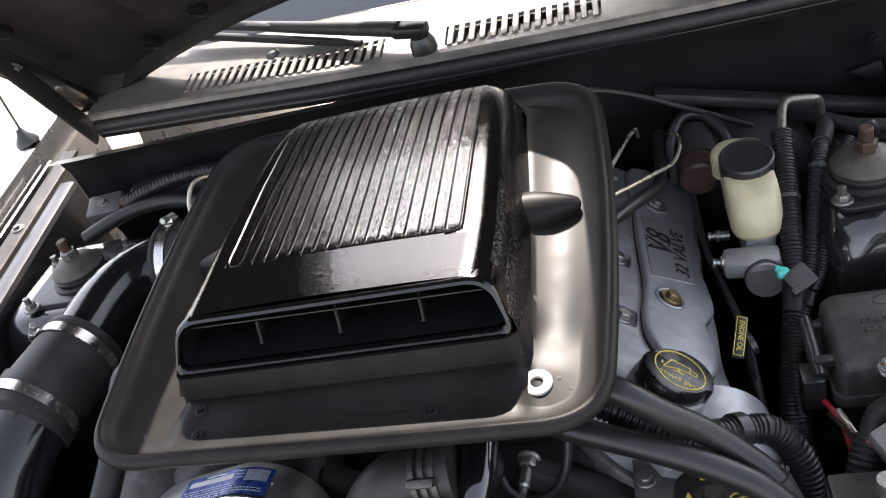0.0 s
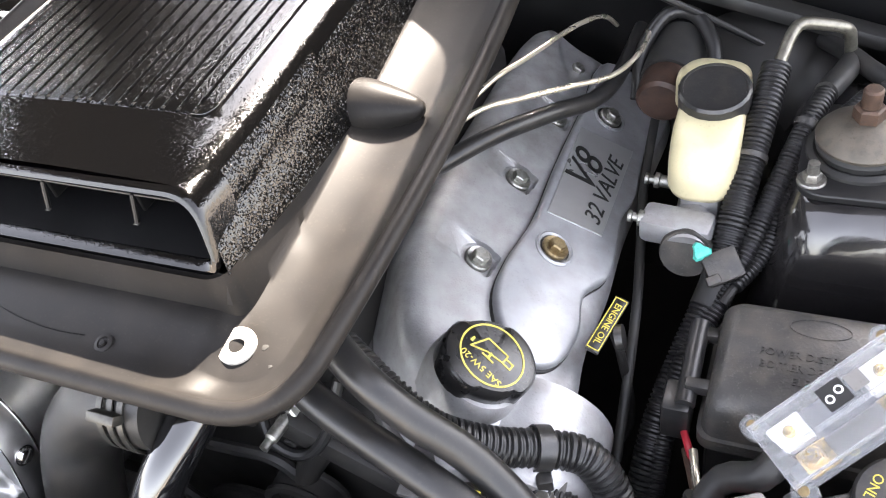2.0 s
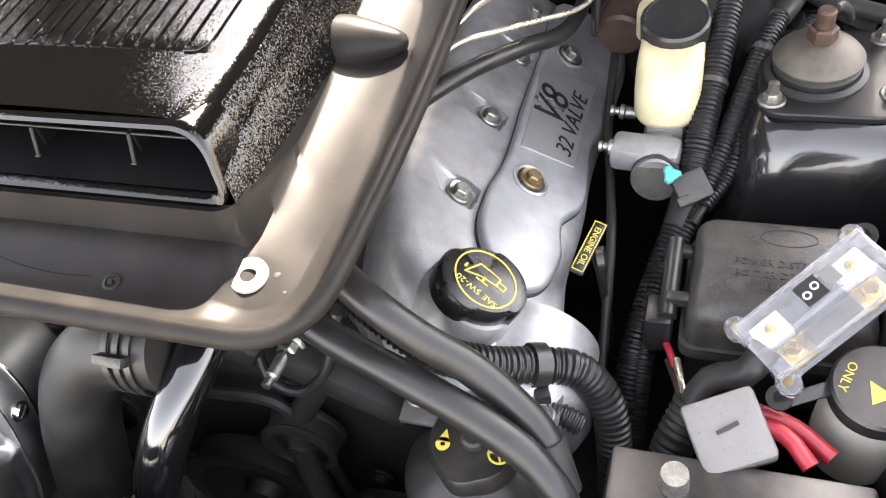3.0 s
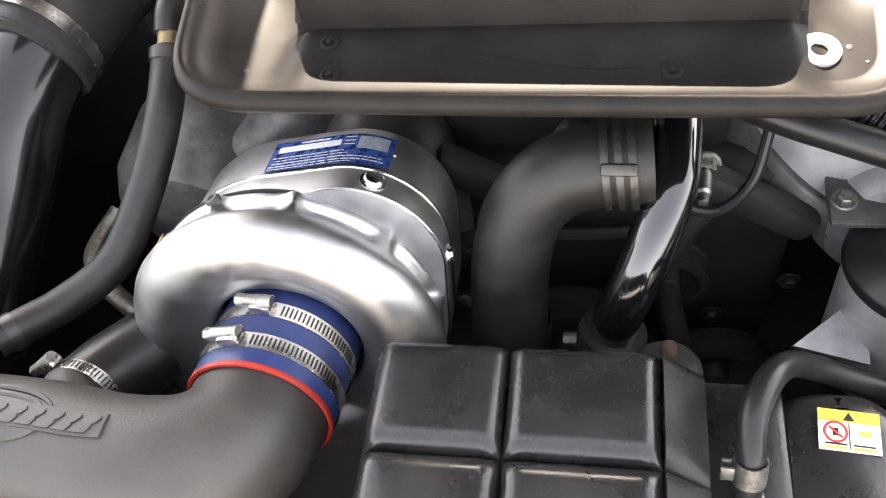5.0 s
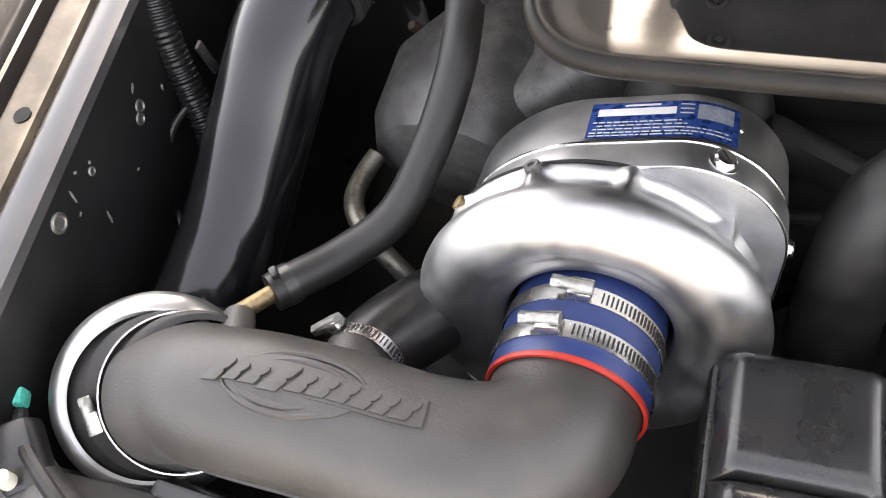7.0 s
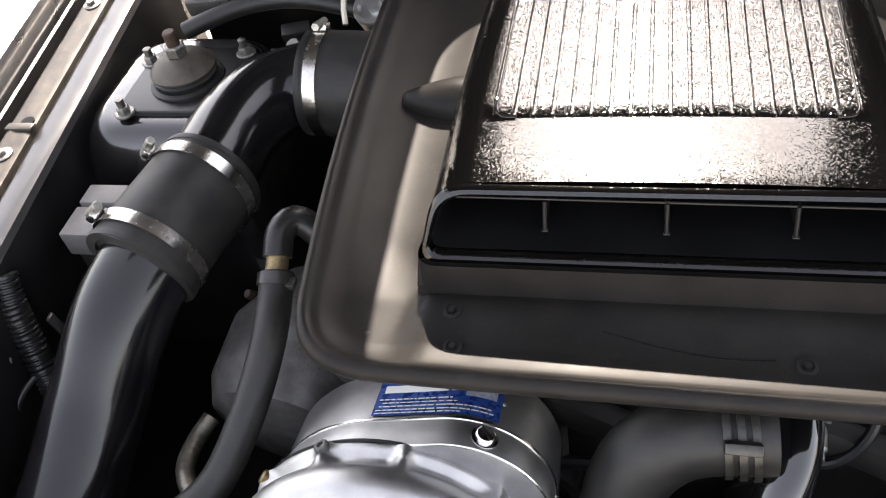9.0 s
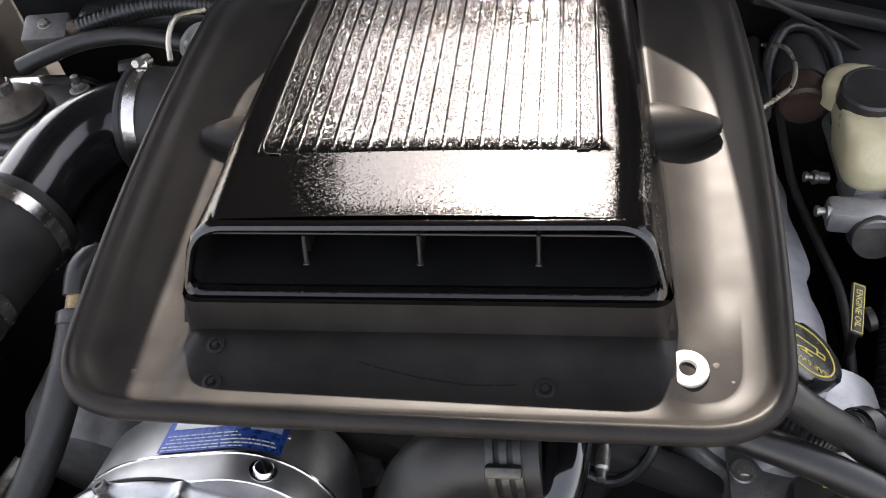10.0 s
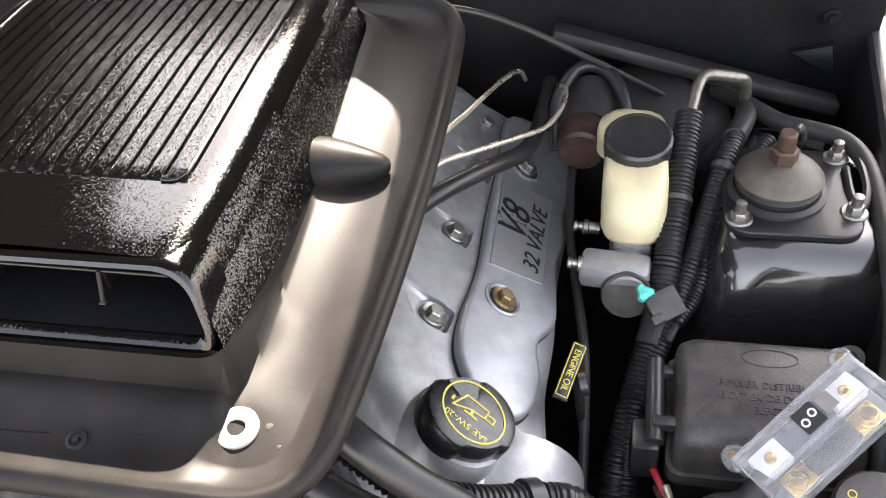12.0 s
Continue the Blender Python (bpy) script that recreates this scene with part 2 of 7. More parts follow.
M_ORANGE = material("orange_print", (0.65, 0.20, 0.03), 0.45)
M_TEAL = material("teal_paint_mark", (0.05, 0.42, 0.34), 0.35, vary=0.35, vary_size=0.003, grain=0.0006, grain_size=0.003)
M_CLEAR = material("clear_polycarbonate", (0.85, 0.86, 0.88), 0.08, alpha_glass=0.93, vary=0.0, ior=1.22)
M_CREAMCLEAR = material("cloudy_clear_plastic", (0.13, 0.135, 0.145), 0.3, vary=0.15, vary_size=0.01)
M_GLASS = material("tinted_windshield_glass", (0.02, 0.025, 0.03), 0.03, vary=0.0, coat=0.5)
M_WIRE = material("grey_wire", (0.5, 0.46, 0.38), 0.28, metal=0.75)
M_BRAID = material("steel_braid", (0.45, 0.43, 0.38), 0.35, metal=0.9, grain=0.0002, grain_size=0.0012)
M_ALUPIPE = material("oxidised_aluminium_pipe", (0.19, 0.18, 0.15), 0.4, metal=0.8, vary=0.35, vary_size=0.006, fleck=0.3)
M_GROUND = material("sunlit_concrete", (0.42, 0.37, 0.31), 0.85, grain=0.001, grain_size=0.01, vary=0.15, vary_size=0.4)
M_FOIL = material("grey_relay_plastic", (0.13, 0.125, 0.12), 0.45, vary=0.15, fleck=0.2)


# ---- shape helpers ----
def vec(p):
    return np.array(p, dtype=float)


def unit(p):
    p = vec(p)
    return p / np.linalg.norm(p)


def basis(origin, z, x=(1, 0, 0)):
    """A matrix with its z along z, its x near x."""
    z = Vector(z).normalized()
    x = Vector(x) - z * Vector(x).dot(z)
    if x.length < 1e-5:
        x = z.orthogonal()
    x.normalize()
    y = z.cross(x)
    m = Matrix((x, y, z)).transposed().to_4x4()
    m.translation = origin
    return m


def smooth_path(points, step=0.008):
    """Points along a rounded line through the given ones (Catmull-Rom)."""
    p = [vec(q) for q in points]
    if len(p) == 2:
        k = max(2, int(np.linalg.norm(p[1] - p[0]) / step) + 1)
        return np.array([p[0] + (p[1] - p[0]) * s for s in np.linspace(0, 1, k)])
    p = [2 * p[0] - p[1]] + p + [2 * p[-1] - p[-2]]
    out = []
    for a, b, c, d in zip(p, p[1:], p[2:], p[3:]):
        k = max(3, int(np.linalg.norm(c - b) / step))
        for s in np.arange(k) / k:
            out.append(0.5 * (2 * b + (c - a) * s + (2 * a - 5 * b + 4 * c - d) * s * s + (3 * b - a - 3 * c + d) * s ** 3))
    out.append(p[-2])
    return np.array(out)


def frames(path):
    """Tangents and two turned normals along a path, without twist."""
    t = np.gradient(path, axis=0)
    t /= np.linalg.norm(t, axis=1)[:, None]
    u = np.cross(t[0], (0.0, 0.0, 1.0))
    if np.linalg.norm(u) < 1e-3:
        u = np.cross(t[0], (1.0, 0.0, 0.0))
    us = []
    for k in range(len(path)):
        u = u - t[k] * np.dot(u, t[k])
        u = u / np.linalg.norm(u)
        us.append(u)
    us = np.array(us)
    return t, us, np.cross(t, us)


class Geo:
    """Collects vertices and faces of one mesh."""

    def __init__(self):
        self.v, self.f = [], []

    def grid(self, rows, close_u=False, close_v=False, cap=False):
        """rows[i][j]: points; i runs along, j round."""
        base, n, m = len(self.v), len(rows), len(rows[0])
        for r in rows:
            self.v.extend(tuple(map(float, p)) for p in r)
        for i in range(n if close_u else n - 1):
            for j in range(m if close_v else m - 1):
                a, b = base + i * m + j, base + i * m + (j + 1) % m
                c, d = base + ((i + 1) % n) * m + (j + 1) % m, base + ((i + 1) % n) * m + j
                self.f.append((a, b, c, d))
        if cap:
            self.f.append(tuple(base + j for j in reversed(range(m))))
            self.f.append(tuple(base + (n - 1) * m + j for j in range(m)))
        return self

    def tube(self, points, r, seg=18, step=0.008, cap=True, ribs=0.0, rib_depth=0.0, smooth=True):
        path = smooth_path(points, step if not ribs else ribs / 4) if smooth else np.array([vec(p) for p in points])
        t, u, w = frames(path)
        length = np.concatenate(([0], np.cumsum(np.linalg.norm(np.diff(path, axis=0), axis=1))))
        rows = []
        for k in range(len(path)):
            rr = r(length[k] / length[-1]) if callable(r) else r
            if ribs:
                rr += rib_depth * (1 if (length[k] / ribs) % 1.0 < 0.6 else -1)
            rows.append([path[k] + rr * (math.cos(a) * u[k] + math.sin(a) * w[k]) for a in np.arange(seg) * 2 * math.pi / seg])
        return self.grid(rows, close_v=True, cap=cap)

    def lathe(self, profile, origin, axis, seg=40, cap=True, wobble=None, x=(1, 0, 0)):
        """profile: (radius, height along the axis); wobble(angle, radius) scales the radius."""
        m = basis(origin, axis, x)
        rows = []
        for r, h in profile:
            rows.append([m @ Vector((max(r, 1e-5) * (wobble(a, r) if wobble else 1) * math.cos(a), max(r, 1e-5) * (wobble(a, r) if wobble else 1) * math.sin(a), h))
                         for a in np.arange(seg) * 2 * math.pi / seg])
        return self.grid(rows, close_v=True, cap=cap)

    def box(self, size, m, bevel=0.002, segments=2, taper=1.0):
        bm = bmesh.new()
        bmesh.ops.create_cube(bm, size=1.0)
        for v in bm.verts:
            s = taper if v.co.z > 0 else 1.0
            v.co = Vector((v.co.x * size[0] * s, v.co.y * size[1] * s, v.co.z * size[2]))
        if bevel:
            bmesh.ops.bevel(bm, geom=list(bm.edges), offset=bevel, segments=segments, profile=0.5, affect='EDGES')
        base = len(self.v)
        for i, v in enumerate(bm.verts):
            v.index = i
            self.v.append(tuple(m @ v.co))
        for f in bm.faces:
            self.f.append(tuple(base + v.index for v in f.verts))
        bm.free()
        return self

    def prism(self, outline, h0, h1, m, bevel=0.0, steps=3):
        """A plate with this outline (x, y), from height h0 to h1, its upper edge rounded."""
        o = np.array(outline, dtype=float)
        area = np.sum(o[:, 0] * np.roll(o[:, 1], -1) - np.roll(o[:, 0], -1) * o[:, 1])
        if area < 0:
            o = o[::-1]
        d = np.roll(o, -1, axis=0) - np.roll(o, 1, axis=0)
        d /= np.linalg.norm(d, axis=1)[:, None] + 1e-12
        inward = np.stack((-d[:, 1], d[:, 0]), axis=1)
        levels = [(0.0, h0), (0.0, h1 - bevel)]
        for k in range(1, steps + 1):
            if bevel:
                a = k / steps * math.pi / 2
                levels.append((bevel * (1 - math.cos(a)), h1 - bevel + bevel * math.sin(a)))
        rows = [[m @ Vector((*(q + inset * w), h)) for q, w in zip(o, inward)] for inset, h in levels]
        return self.grid(rows, close_v=True, cap=True)

    def hexagon(self, origin, axis, across, height, washer=0.0):
        """A bolt head, with a flange where washer is its radius."""
        if washer:
            self.lathe([(washer, 0), (washer, height * 0.18), (washer * 0.9, height * 0.3), (0, height * 0.3)], origin, axis, seg=20)
        self.lathe([(across / 2, 0), (across / 2, height * 0.85), (across * 0.42, height), (0, height)], origin, axis, seg=6)
        return self


def thing(name, at, label, category, group="", kind=""):
    ob = new(name)
    ob.empty_display_size = 0.02
    ob.location = at
    return tagged(ob, label, category, group, kind)


def part(name, geo, mat, parent=None, label="", angle=35.0, flat=False):
    """One mesh object from a Geo, under its thing or part."""
    me = bpy.data.meshes.new(name)
    me.from_pydata(geo.v, [], geo.f)
    bm = bmesh.new()
    bm.from_mesh(me)
    bmesh.ops.recalc_face_normals(bm, faces=bm.faces)
    bm.to_mesh(me)
    bm.free()
    if not flat:
        me.shade_smooth()
        me.set_sharp_from_angle(angle=radians(angle))
    me.materials.append(mat)
    ob = new(name, me)
    hang(ob, parent)
    if label:
        tagged(ob, label)
    return ob


def world_place(ob):
    m = ob.matrix_basis.copy()
    p = ob
    while p.parent:
        m = p.parent.matrix_basis @ p.matrix_parent_inverse @ m
        p = p.parent
    return m


def hang(ob, parent):
    if parent is not None:
        ob.parent = parent
        ob.matrix_parent_inverse = world_place(parent).inverted()


def solid(name, geo, mat, label, category, group="", kind="", angle=35.0):
    return tagged(part(name, geo, mat, None, "", angle), label, category, group, kind)


def words(name, text, m, size, mat, parent, depth=0.0006, spacing=1.0, shear=0.0, width=1.0):
    """Raised lettering as a mesh."""
    cu = bpy.data.curves.new(name, 'FONT')
    cu.body, cu.size, cu.extrude, cu.space_character, cu.shear = text, size, depth, spacing, shear
    cu.align_x, cu.align_y, cu.resolution_u = 'CENTER', 'CENTER', 3
    tmp = new(name, cu)
    bpy.context.view_layer.update()
    me = bpy.data.meshes.new_from_object(tmp.evaluated_get(bpy.context.evaluated_depsgraph_get()))
    bpy.data.objects.remove(tmp)
    bpy.data.curves.remove(cu)
    me.transform(m @ Matrix.Diagonal((width, 1, 1, 1)))
    me.materials.clear()
    me.materials.append(mat)
    ob = new(name, me)
    hang(ob, parent)
    return ob


def clamp(at, axis, r, screw_angle, parent=None, width=0.013, x=(1, 0, 0), way=1, label="bright steel worm-drive hose clamp tightened on a hose"):
    """A worm-drive hose clamp: slotted band, housing and screw."""
    m = basis(at, axis, x)
    th = parent if parent is not None else thing("hose_clamp", at, label, "hose clamp", "hose clamps")
    holder = th
    if parent is not None:
        holder = part("clamp_band", Geo().lathe([(r, -width / 2), (r + 0.0012, -width / 2), (r + 0.0012, width / 2), (r, width / 2)], at, axis, seg=48, cap=False, x=x), M_STEEL, th, "bright steel clamp band")
    else:
        part("band", Geo().lathe([(r, -width / 2), (r + 0.0012, -width / 2), (r + 0.0012, width / 2), (r, width / 2)], at, axis, seg=48, cap=False, x=x), M_STEEL, th)
    a = screw_angle
    radial = m.to_3x3() @ Vector((math.cos(a), math.sin(a), 0))
    along = m.to_3x3() @ Vector((math.sin(a), -math.cos(a), 0)) * way
    hm = basis(m.translation + radial * (r + 0.005), radial, along)
    part("housing", Geo().box((0.016, width + 0.0015, 0.0075), hm, 0.002), M_STEEL, holder)
    c = m.translation + radial * (r + 0.008)
    part("screw", Geo().lathe([(0.0045, 0), (0.0045, 0.022), (0.0, 0.022)], c - along * 0.008, along, seg=12).hexagon(c + along * 0.013, along, 0.0095, 0.006), M_ZINC, holder)
    g = Geo()
    for k in range(22):
        b = a + way * (0.25 * 0.055 / r + k * 0.0026 / r * 1.2)
        rd = m.to_3x3() @ Vector((math.cos(b), math.sin(b), 0))
        g.box((0.0011, width * 0.62, 0.0006), basis(m.translation + rd * (r + 0.0014), rd, m.to_3x3() @ Vector((-math.sin(b), math.cos(b), 0))), 0)
    tagged(part("worm_track", g, M_BLACKPRINT, holder, "row of dark slots cut in the band"), kind="stuff")
    return th


def carve(ob, geos):
    """Cuts solids out of a mesh object, one after another, and keeps the result as its mesh."""
    for g in geos:
        c = part("cutter", g, M_CAST)
        mod = ob.modifiers.new("pocket", 'BOOLEAN')
        mod.operation, mod.object, mod.solver = 'DIFFERENCE', c, 'EXACT'
        bpy.context.view_layer.update()
        me = bpy.data.meshes.new_from_object(ob.evaluated_get(bpy.context.evaluated_depsgraph_get()))
        ob.modifiers.clear()
        if len(me.polygons) > 100:
            ob.data = me
        bpy.data.objects.remove(c)
    ob.data.shade_smooth()
    ob.data.set_sharp_from_angle(angle=radians(35))


# ---- setting: ground ----
g = Geo()
g.grid([[(x, y, 0.0) for x in (-400, -20, -4, 4, 20, 400)] for y in (-400, -20, -4, 4, 20, 400)])
solid("ground", g, M_GROUND, "pale dry concrete ground under the parked car", "ground", kind="structure")


# ---- outlines ----
def rounded_ring(xl0, xr0, y0, xl1, xr1, y1, rf, rr, bow_front=0.0, bow_side=0.0, bow_rear=0.0, side=22, corner=9):
    """A closed outline: front side, right side, rear side, left side, with rounded corners."""
    c = [vec((xl0, y0)), vec((xr0, y0)), vec((xr1, y1)), vec((xl1, y1))]
    bows = [(vec((0, -1)), bow_front), (vec((1, 0)), bow_side), (vec((0, 1)), bow_rear), (vec((-1, 0)), bow_side)]
    rad = [rf, rf, rr, rr]
    out = []
    for k in range(4):
        a, b = c[k], c[(k + 1) % 4]
        d = (b - a) / np.linalg.norm(b - a)
        s0, s1 = a + d * rad[k], b - d * rad[(k + 1) % 4]
        for s in np.linspace(0, 1, side):
            out.append(s0 + (s1 - s0) * s + bows[k][0] * bows[k][1] * 4 * s * (1 - s))
        e = c[(k + 2) % 4]
        d2 = (e - b) / np.linalg.norm(e - b)
        q0, q2 = s1, b + d2 * rad[(k + 1) % 4]
        for s in np.linspace(0, 1, corner + 2)[1:-1]:
            # rounder than a parabola
            mid = b + ((q0 + q2) / 2 - b) * 0.12
            out.append((1 - s) ** 2 * q0 + 2 * s * (1 - s) * mid + s * s * q2)
    return np.array(out)


def rim_z(y, x=0.0):
    """Height of the plate's rolled rim."""
    return 1.080 + 0.078 * (y - 0.414) - 0.018 * x


def floor_z(y):
    """Height of the plate's dished floor, before its ramps."""
    return 1.070 + 0.100 * (y - 0.45)


def ramp_share(x):
    """1 across the ramp in front of the scoop, 0 beside it."""
    f = max(0.0, min(1.0, (0.168 - abs(x)) / 0.022))
    return f * f * (3 - 2 * f)


def plate_ring(d):
    return rounded_ring(-0.236 + d, 0.226 - d, 0.414 + d, -0.250 + d, 0.236 - d, 0.902 - d, max(0.02, 0.056 - d), max(0.03, 0.075 - d), 0.001, 0.007, 0.006, side=56)


def skirt_z(v):
    """Height of the scoop's lower edge."""
    return float(np.interp(v, (0.48, 0.50, 0.58, 0.66, 0.90), (1.1035, 1.1015, 1.0945, 1.0885, 1.106)))


# ---- shaker scoop ----
scoop = thing("shaker_scoop", (0, 0.65, 1.06), "black ribbed shaker hood scoop on a satin black dished base plate", "hood scoop")
base_ring = rounded_ring(-0.161, 0.161, 0.481, -0.156, 0.154, 0.874, 0.014, 0.035, side=56)
g = Geo()
rows = []
for d, dz, ramp in ((0.008, -0.0135, -0.0135), (0.0022, -0.0118, -0.0118), (0.0, -0.007, -0.007), (0.0012, -0.0025, -0.0025), (0.004, 0.0004, 0.0004), (0.007, 0.0008, 0.0008), (0.0095, -0.0003, -0.0003), (0.012, -0.0028, -0.0024),
                    (0.0145, -0.0065, -0.0034), (0.018, -0.0088, -0.0043), (0.024, -0.0106, -0.0054), (0.027, -0.0114, -0.0058), (0.030, -0.0120, -0.0060)):
    rows.append([(x, y, rim_z(y, x) + dz + (ramp - dz) * (ramp_share(x) if y < 0.55 else 0.0)) for x, y in plate_ring(d)])
inner = plate_ring(0.030)


def base_lift(y):
    return 0.0145 - 0.0175 * min(1, max(0, (y - 0.485) / 0.07))


def plate_point(a, b, s):
    """A point of the dished plate, from its inner rim (0) to the foot of the scoop (1)."""
    (xa, ya), (xb, yb) = a, b
    x, y = xa + (xb - xa) * s, ya + (yb - ya) * s
    mid = ramp_share(x)
    front = max(0.0, min(1.0, (0.50 - y) / 0.03)) * mid
    up = s ** (1.75 * front + 1.0 * (1 - front))
    # the sides sag a little between rim and scoop
    sag = -0.0035 * math.sin(math.pi * s) * (1 - front) * max(0.0, min(1.0, (y - 0.48) / 0.05))
    fore = max(0.0, min(1.0, (0.56 - yb) / 0.05))
    edge = -0.003 * max(0.0, min(1.0, (y - 0.48) / 0.04))
    side = max(0.0, min(1.0, (0.205 - abs(x)) / 0.075))
    side = side * side * (3 - 2 * side)
    side = mid * fore + side * (1 - fore)
    lift = edge + (base_lift(yb) * (1 + (front - 1) * fore) - edge) * side
    start = rim_z(y, x) - (0.0120 - 0.0060 * (mid if y < 0.55 else 0.0))
    return (x, y, start + (floor_z(y) + lift - start) * up + sag)


for s in (0.015, 0.04, 0.08, 0.14, 0.2, 0.28, 0.36, 0.5, 0.65, 0.8, 0.92, 1.0):
    rows.append([plate_point(a, b, s) for a, b in zip(inner, base_ring)])
ring_end = rows[-1]
for f, lift in ((0.990, 0.4), (0.978, 0.8), (0.970, 1.1)):
    rows.append([(x * f, 0.66 + (y - 0.66) * (1 - (1 - f) * 0.6), max(r[2], r[2] + (skirt_z(y) - r[2]) * lift)) for (x, y), r in zip(base_ring, ring_end)])
g.grid(rows, close_v=True)
part("base_plate", g, M_PLATE, scoop, "satin black dished base plate with a rolled rim", angle=60)

GROOVES = [-0.0985 + 0.01235 * k for k in range(17)]


def top_z(v):
    pts = ((0.48, 1.1515), (0.500, 1.1521), (0.520, 1.1523), (0.575, 1.1520), (0.70, 1.1560), (0.80, 1.1550), (0.84, 1.151), (0.856, 1.146), (0.866, 1.136), (0.872, 1.118), (0.876, 1.09))
    return float(np.interp(v, [p[0] for p in pts], [p[1] for p in pts]))


def scoop_section(v):
    hb = float(np.interp(v, (0.49, 0.60, 0.80, 0.876), (0.156, 0.158, 0.152, 0.146)))
    zt, zb = top_z(v), skirt_z(v)
    hs, rs = hb - 0.010, 0.026
    raised = min(1.0, max(0.0, (v - 0.5735) / 0.003))
    pts = [(hb, zb), (hb - 0.003, zb + (zt - rs - zb) * 0.4), (hb - 0.007, zb + (zt - rs - zb) * 0.8)]
    height = min(rs, zt - zb)
    for a in np.linspace(0, 90, 9):
        pts.append((hs - rs * (1 - math.cos(radians(a))), zt - height * (1 - math.sin(radians(a))) - 0.0015 * (1 - a / 90)))
    half = [(x, z) for x, z in pts]
    xs = [0.1145, 0.1130]
    for gx in reversed(GROOVES):
        xs += [gx + 0.0016, gx + 0.0008, gx - 0.0008, gx - 0.0016]
    xs += [-0.1130, -0.1145]
    flat = []
    for x in xs:
        z = zt + 0.002 * (1 - (x / 0.12) ** 2)
        if abs(x) <= 0.11301:
            z += 0.0012 * raised
        for gx in GROOVES:
            if abs(x - gx) < 0.0012:
                z -= 0.0024 * raised
        flat.append((x, z))
    line = half + flat + [(-x, z) for x, z in reversed(half)]
    out = []
    for x, z in line:
        lean = (z - 1.088) * 0.42 * max(0.0, 1 - (v - 0.486) / 0.09)
        out.append((x, v + lean, z))
    return out


g = Geo()
vs = [0.486, 0.489, 0.494, 0.502, 0.515, 0.53, 0.55, 0.568, 0.5735, 0.5765, 0.59, 0.62, 0.66, 0.70, 0.74, 0.78, 0.81, 0.83, 0.845, 0.856, 0.862, 0.867, 0.871, 0.874, 0.876]
sections = [scoop_section(v) for v in vs]
g.grid(sections)
panel = Geo()
panel.v = list(g.v)
width = len(sections[0])
first = 13
last = width - 14
for k, f in enumerate(list(g.f)):
    i, j = divmod(k, width - 1)
    if i >= 8 and i < 21 and first <= j < last:
        panel.f.append(f)
g.f = [f for k, f in enumerate(g.f) if not (8 <= k // (width - 1) < 21 and first <= k % (width - 1) < last)]
flank = Geo()
flank.v = list(g.v)
flank.f = [f for f in g.f if max(g.v[i][2] for i in f) < 1.147 and min(abs(g.v[i][0]) for i in f) > 0.125 and max(g.v[i][1] for i in f) < 0.85]
kept = set(flank.f)
g.f = [f for f in g.f if f not in kept]
part("scoop_flank", flank, M_SIDEWRINKLE, scoop, "coarser sparkling wrinkle paint on the scoop side", angle=28)
part("scoop_shell", g, M_WRINKLE, scoop, "glossy black wrinkle-painted scoop shell", angle=28)
part("ribbed_panel", panel, M_RIBS, scoop, "raised lengthwise ribs on the scoop top", angle=28)
for side in (-1, 1):
    edge = [(0.098, 0.5745), (0.1045, 0.5748), (0.1085, 0.577), (0.1110, 0.582)] + [(0.1115, 0.588 + 0.022 * k) for k in range(13)]
    part("panel_bead", Geo().tube([(side * x, y, top_z(y) + 0.0031 - 0.002 * (x / 0.12) ** 2) for x, y in edge], 0.0008, seg=8, step=0.004), M_WRINKLE, scoop, "fine raised bead round the ribbed panel")
# flush black blocks stand for the shaded pits where the grooves begin
for x in GROOVES:
    part("groove_end", Geo().box((0.0026, 0.0034, 0.0020), pose(x, 0.5770, top_z(0.577) + 0.0026 - 0.002 * (x / 0.12) ** 2), 0.0006, 1), M_DARKHOLE, scoop, "black block painting the shade at a groove's end")



def mouth_outline(inset, n=9):
    """The mouth: a flat trapezoid with rounded corners, in x and height."""
    corners = [(-0.1545, 1.1035, 0.012), (0.1545, 1.1035, 0.012), (0.1415, 1.1515, 0.020), (-0.1415, 1.1515, 0.020)]
    out = []
    for k in range(4):
        px_, pz_, r = corners[k]
        a, b = vec(corners[k - 1][:2]), vec(corners[(k + 1) % 4][:2])
        p = vec((px_, pz_))
        q0, q2 = p + unit(a - p) * r, p + unit(b - p) * r
        for s in np.linspace(0, 1, n):
            out.append((1 - s) ** 2 * q0 + 2 * s * (1 - s) * p + s * s * q2)
    o = np.array(out)
    c = np.array((0, 1.1275))
    d = o - c
    return c + d * np.stack((1 - inset / np.maximum(np.abs(d[:, 0]).max(), 1e-6) * np.ones(len(o)), 1 - inset / np.abs(d[:, 1]).max() * np.ones(len(o))), axis=1)


def mouth_row(inset, dy):
    return [(x, 0.4905 + (z - 1.1035) * 0.42 + dy, z) for x, z in mouth_outline(inset)]


g = Geo().grid([mouth_row(0.001, 0.03), mouth_row(0.0005, 0.004), mouth_row(0.0, 0.0), mouth_row(0.0012, -0.0025), mouth_row(0.0035, -0.003), mouth_row(0.0052, -0.0015), mouth_row(0.006, 0.004)], close_v=True)
part("mouth_frame", g, M_WRINKLE, scoop, "thick rough-edged black lip round the scoop mouth")
g = Geo().grid([mouth_row(0.006, 0.004), mouth_row(0.0066, 0.014), mouth_row(0.0075, 0.04), mouth_row(0.0095, 0.075)], close_v=True)
g.grid([mouth_row(0.0095, 0.075), mouth_row(0.0225, 0.0752)], close_v=True, cap=True)
part("mouth_tunnel", g, M_DARKHOLE, scoop, "dark closed-off hollow inside the scoop mouth")
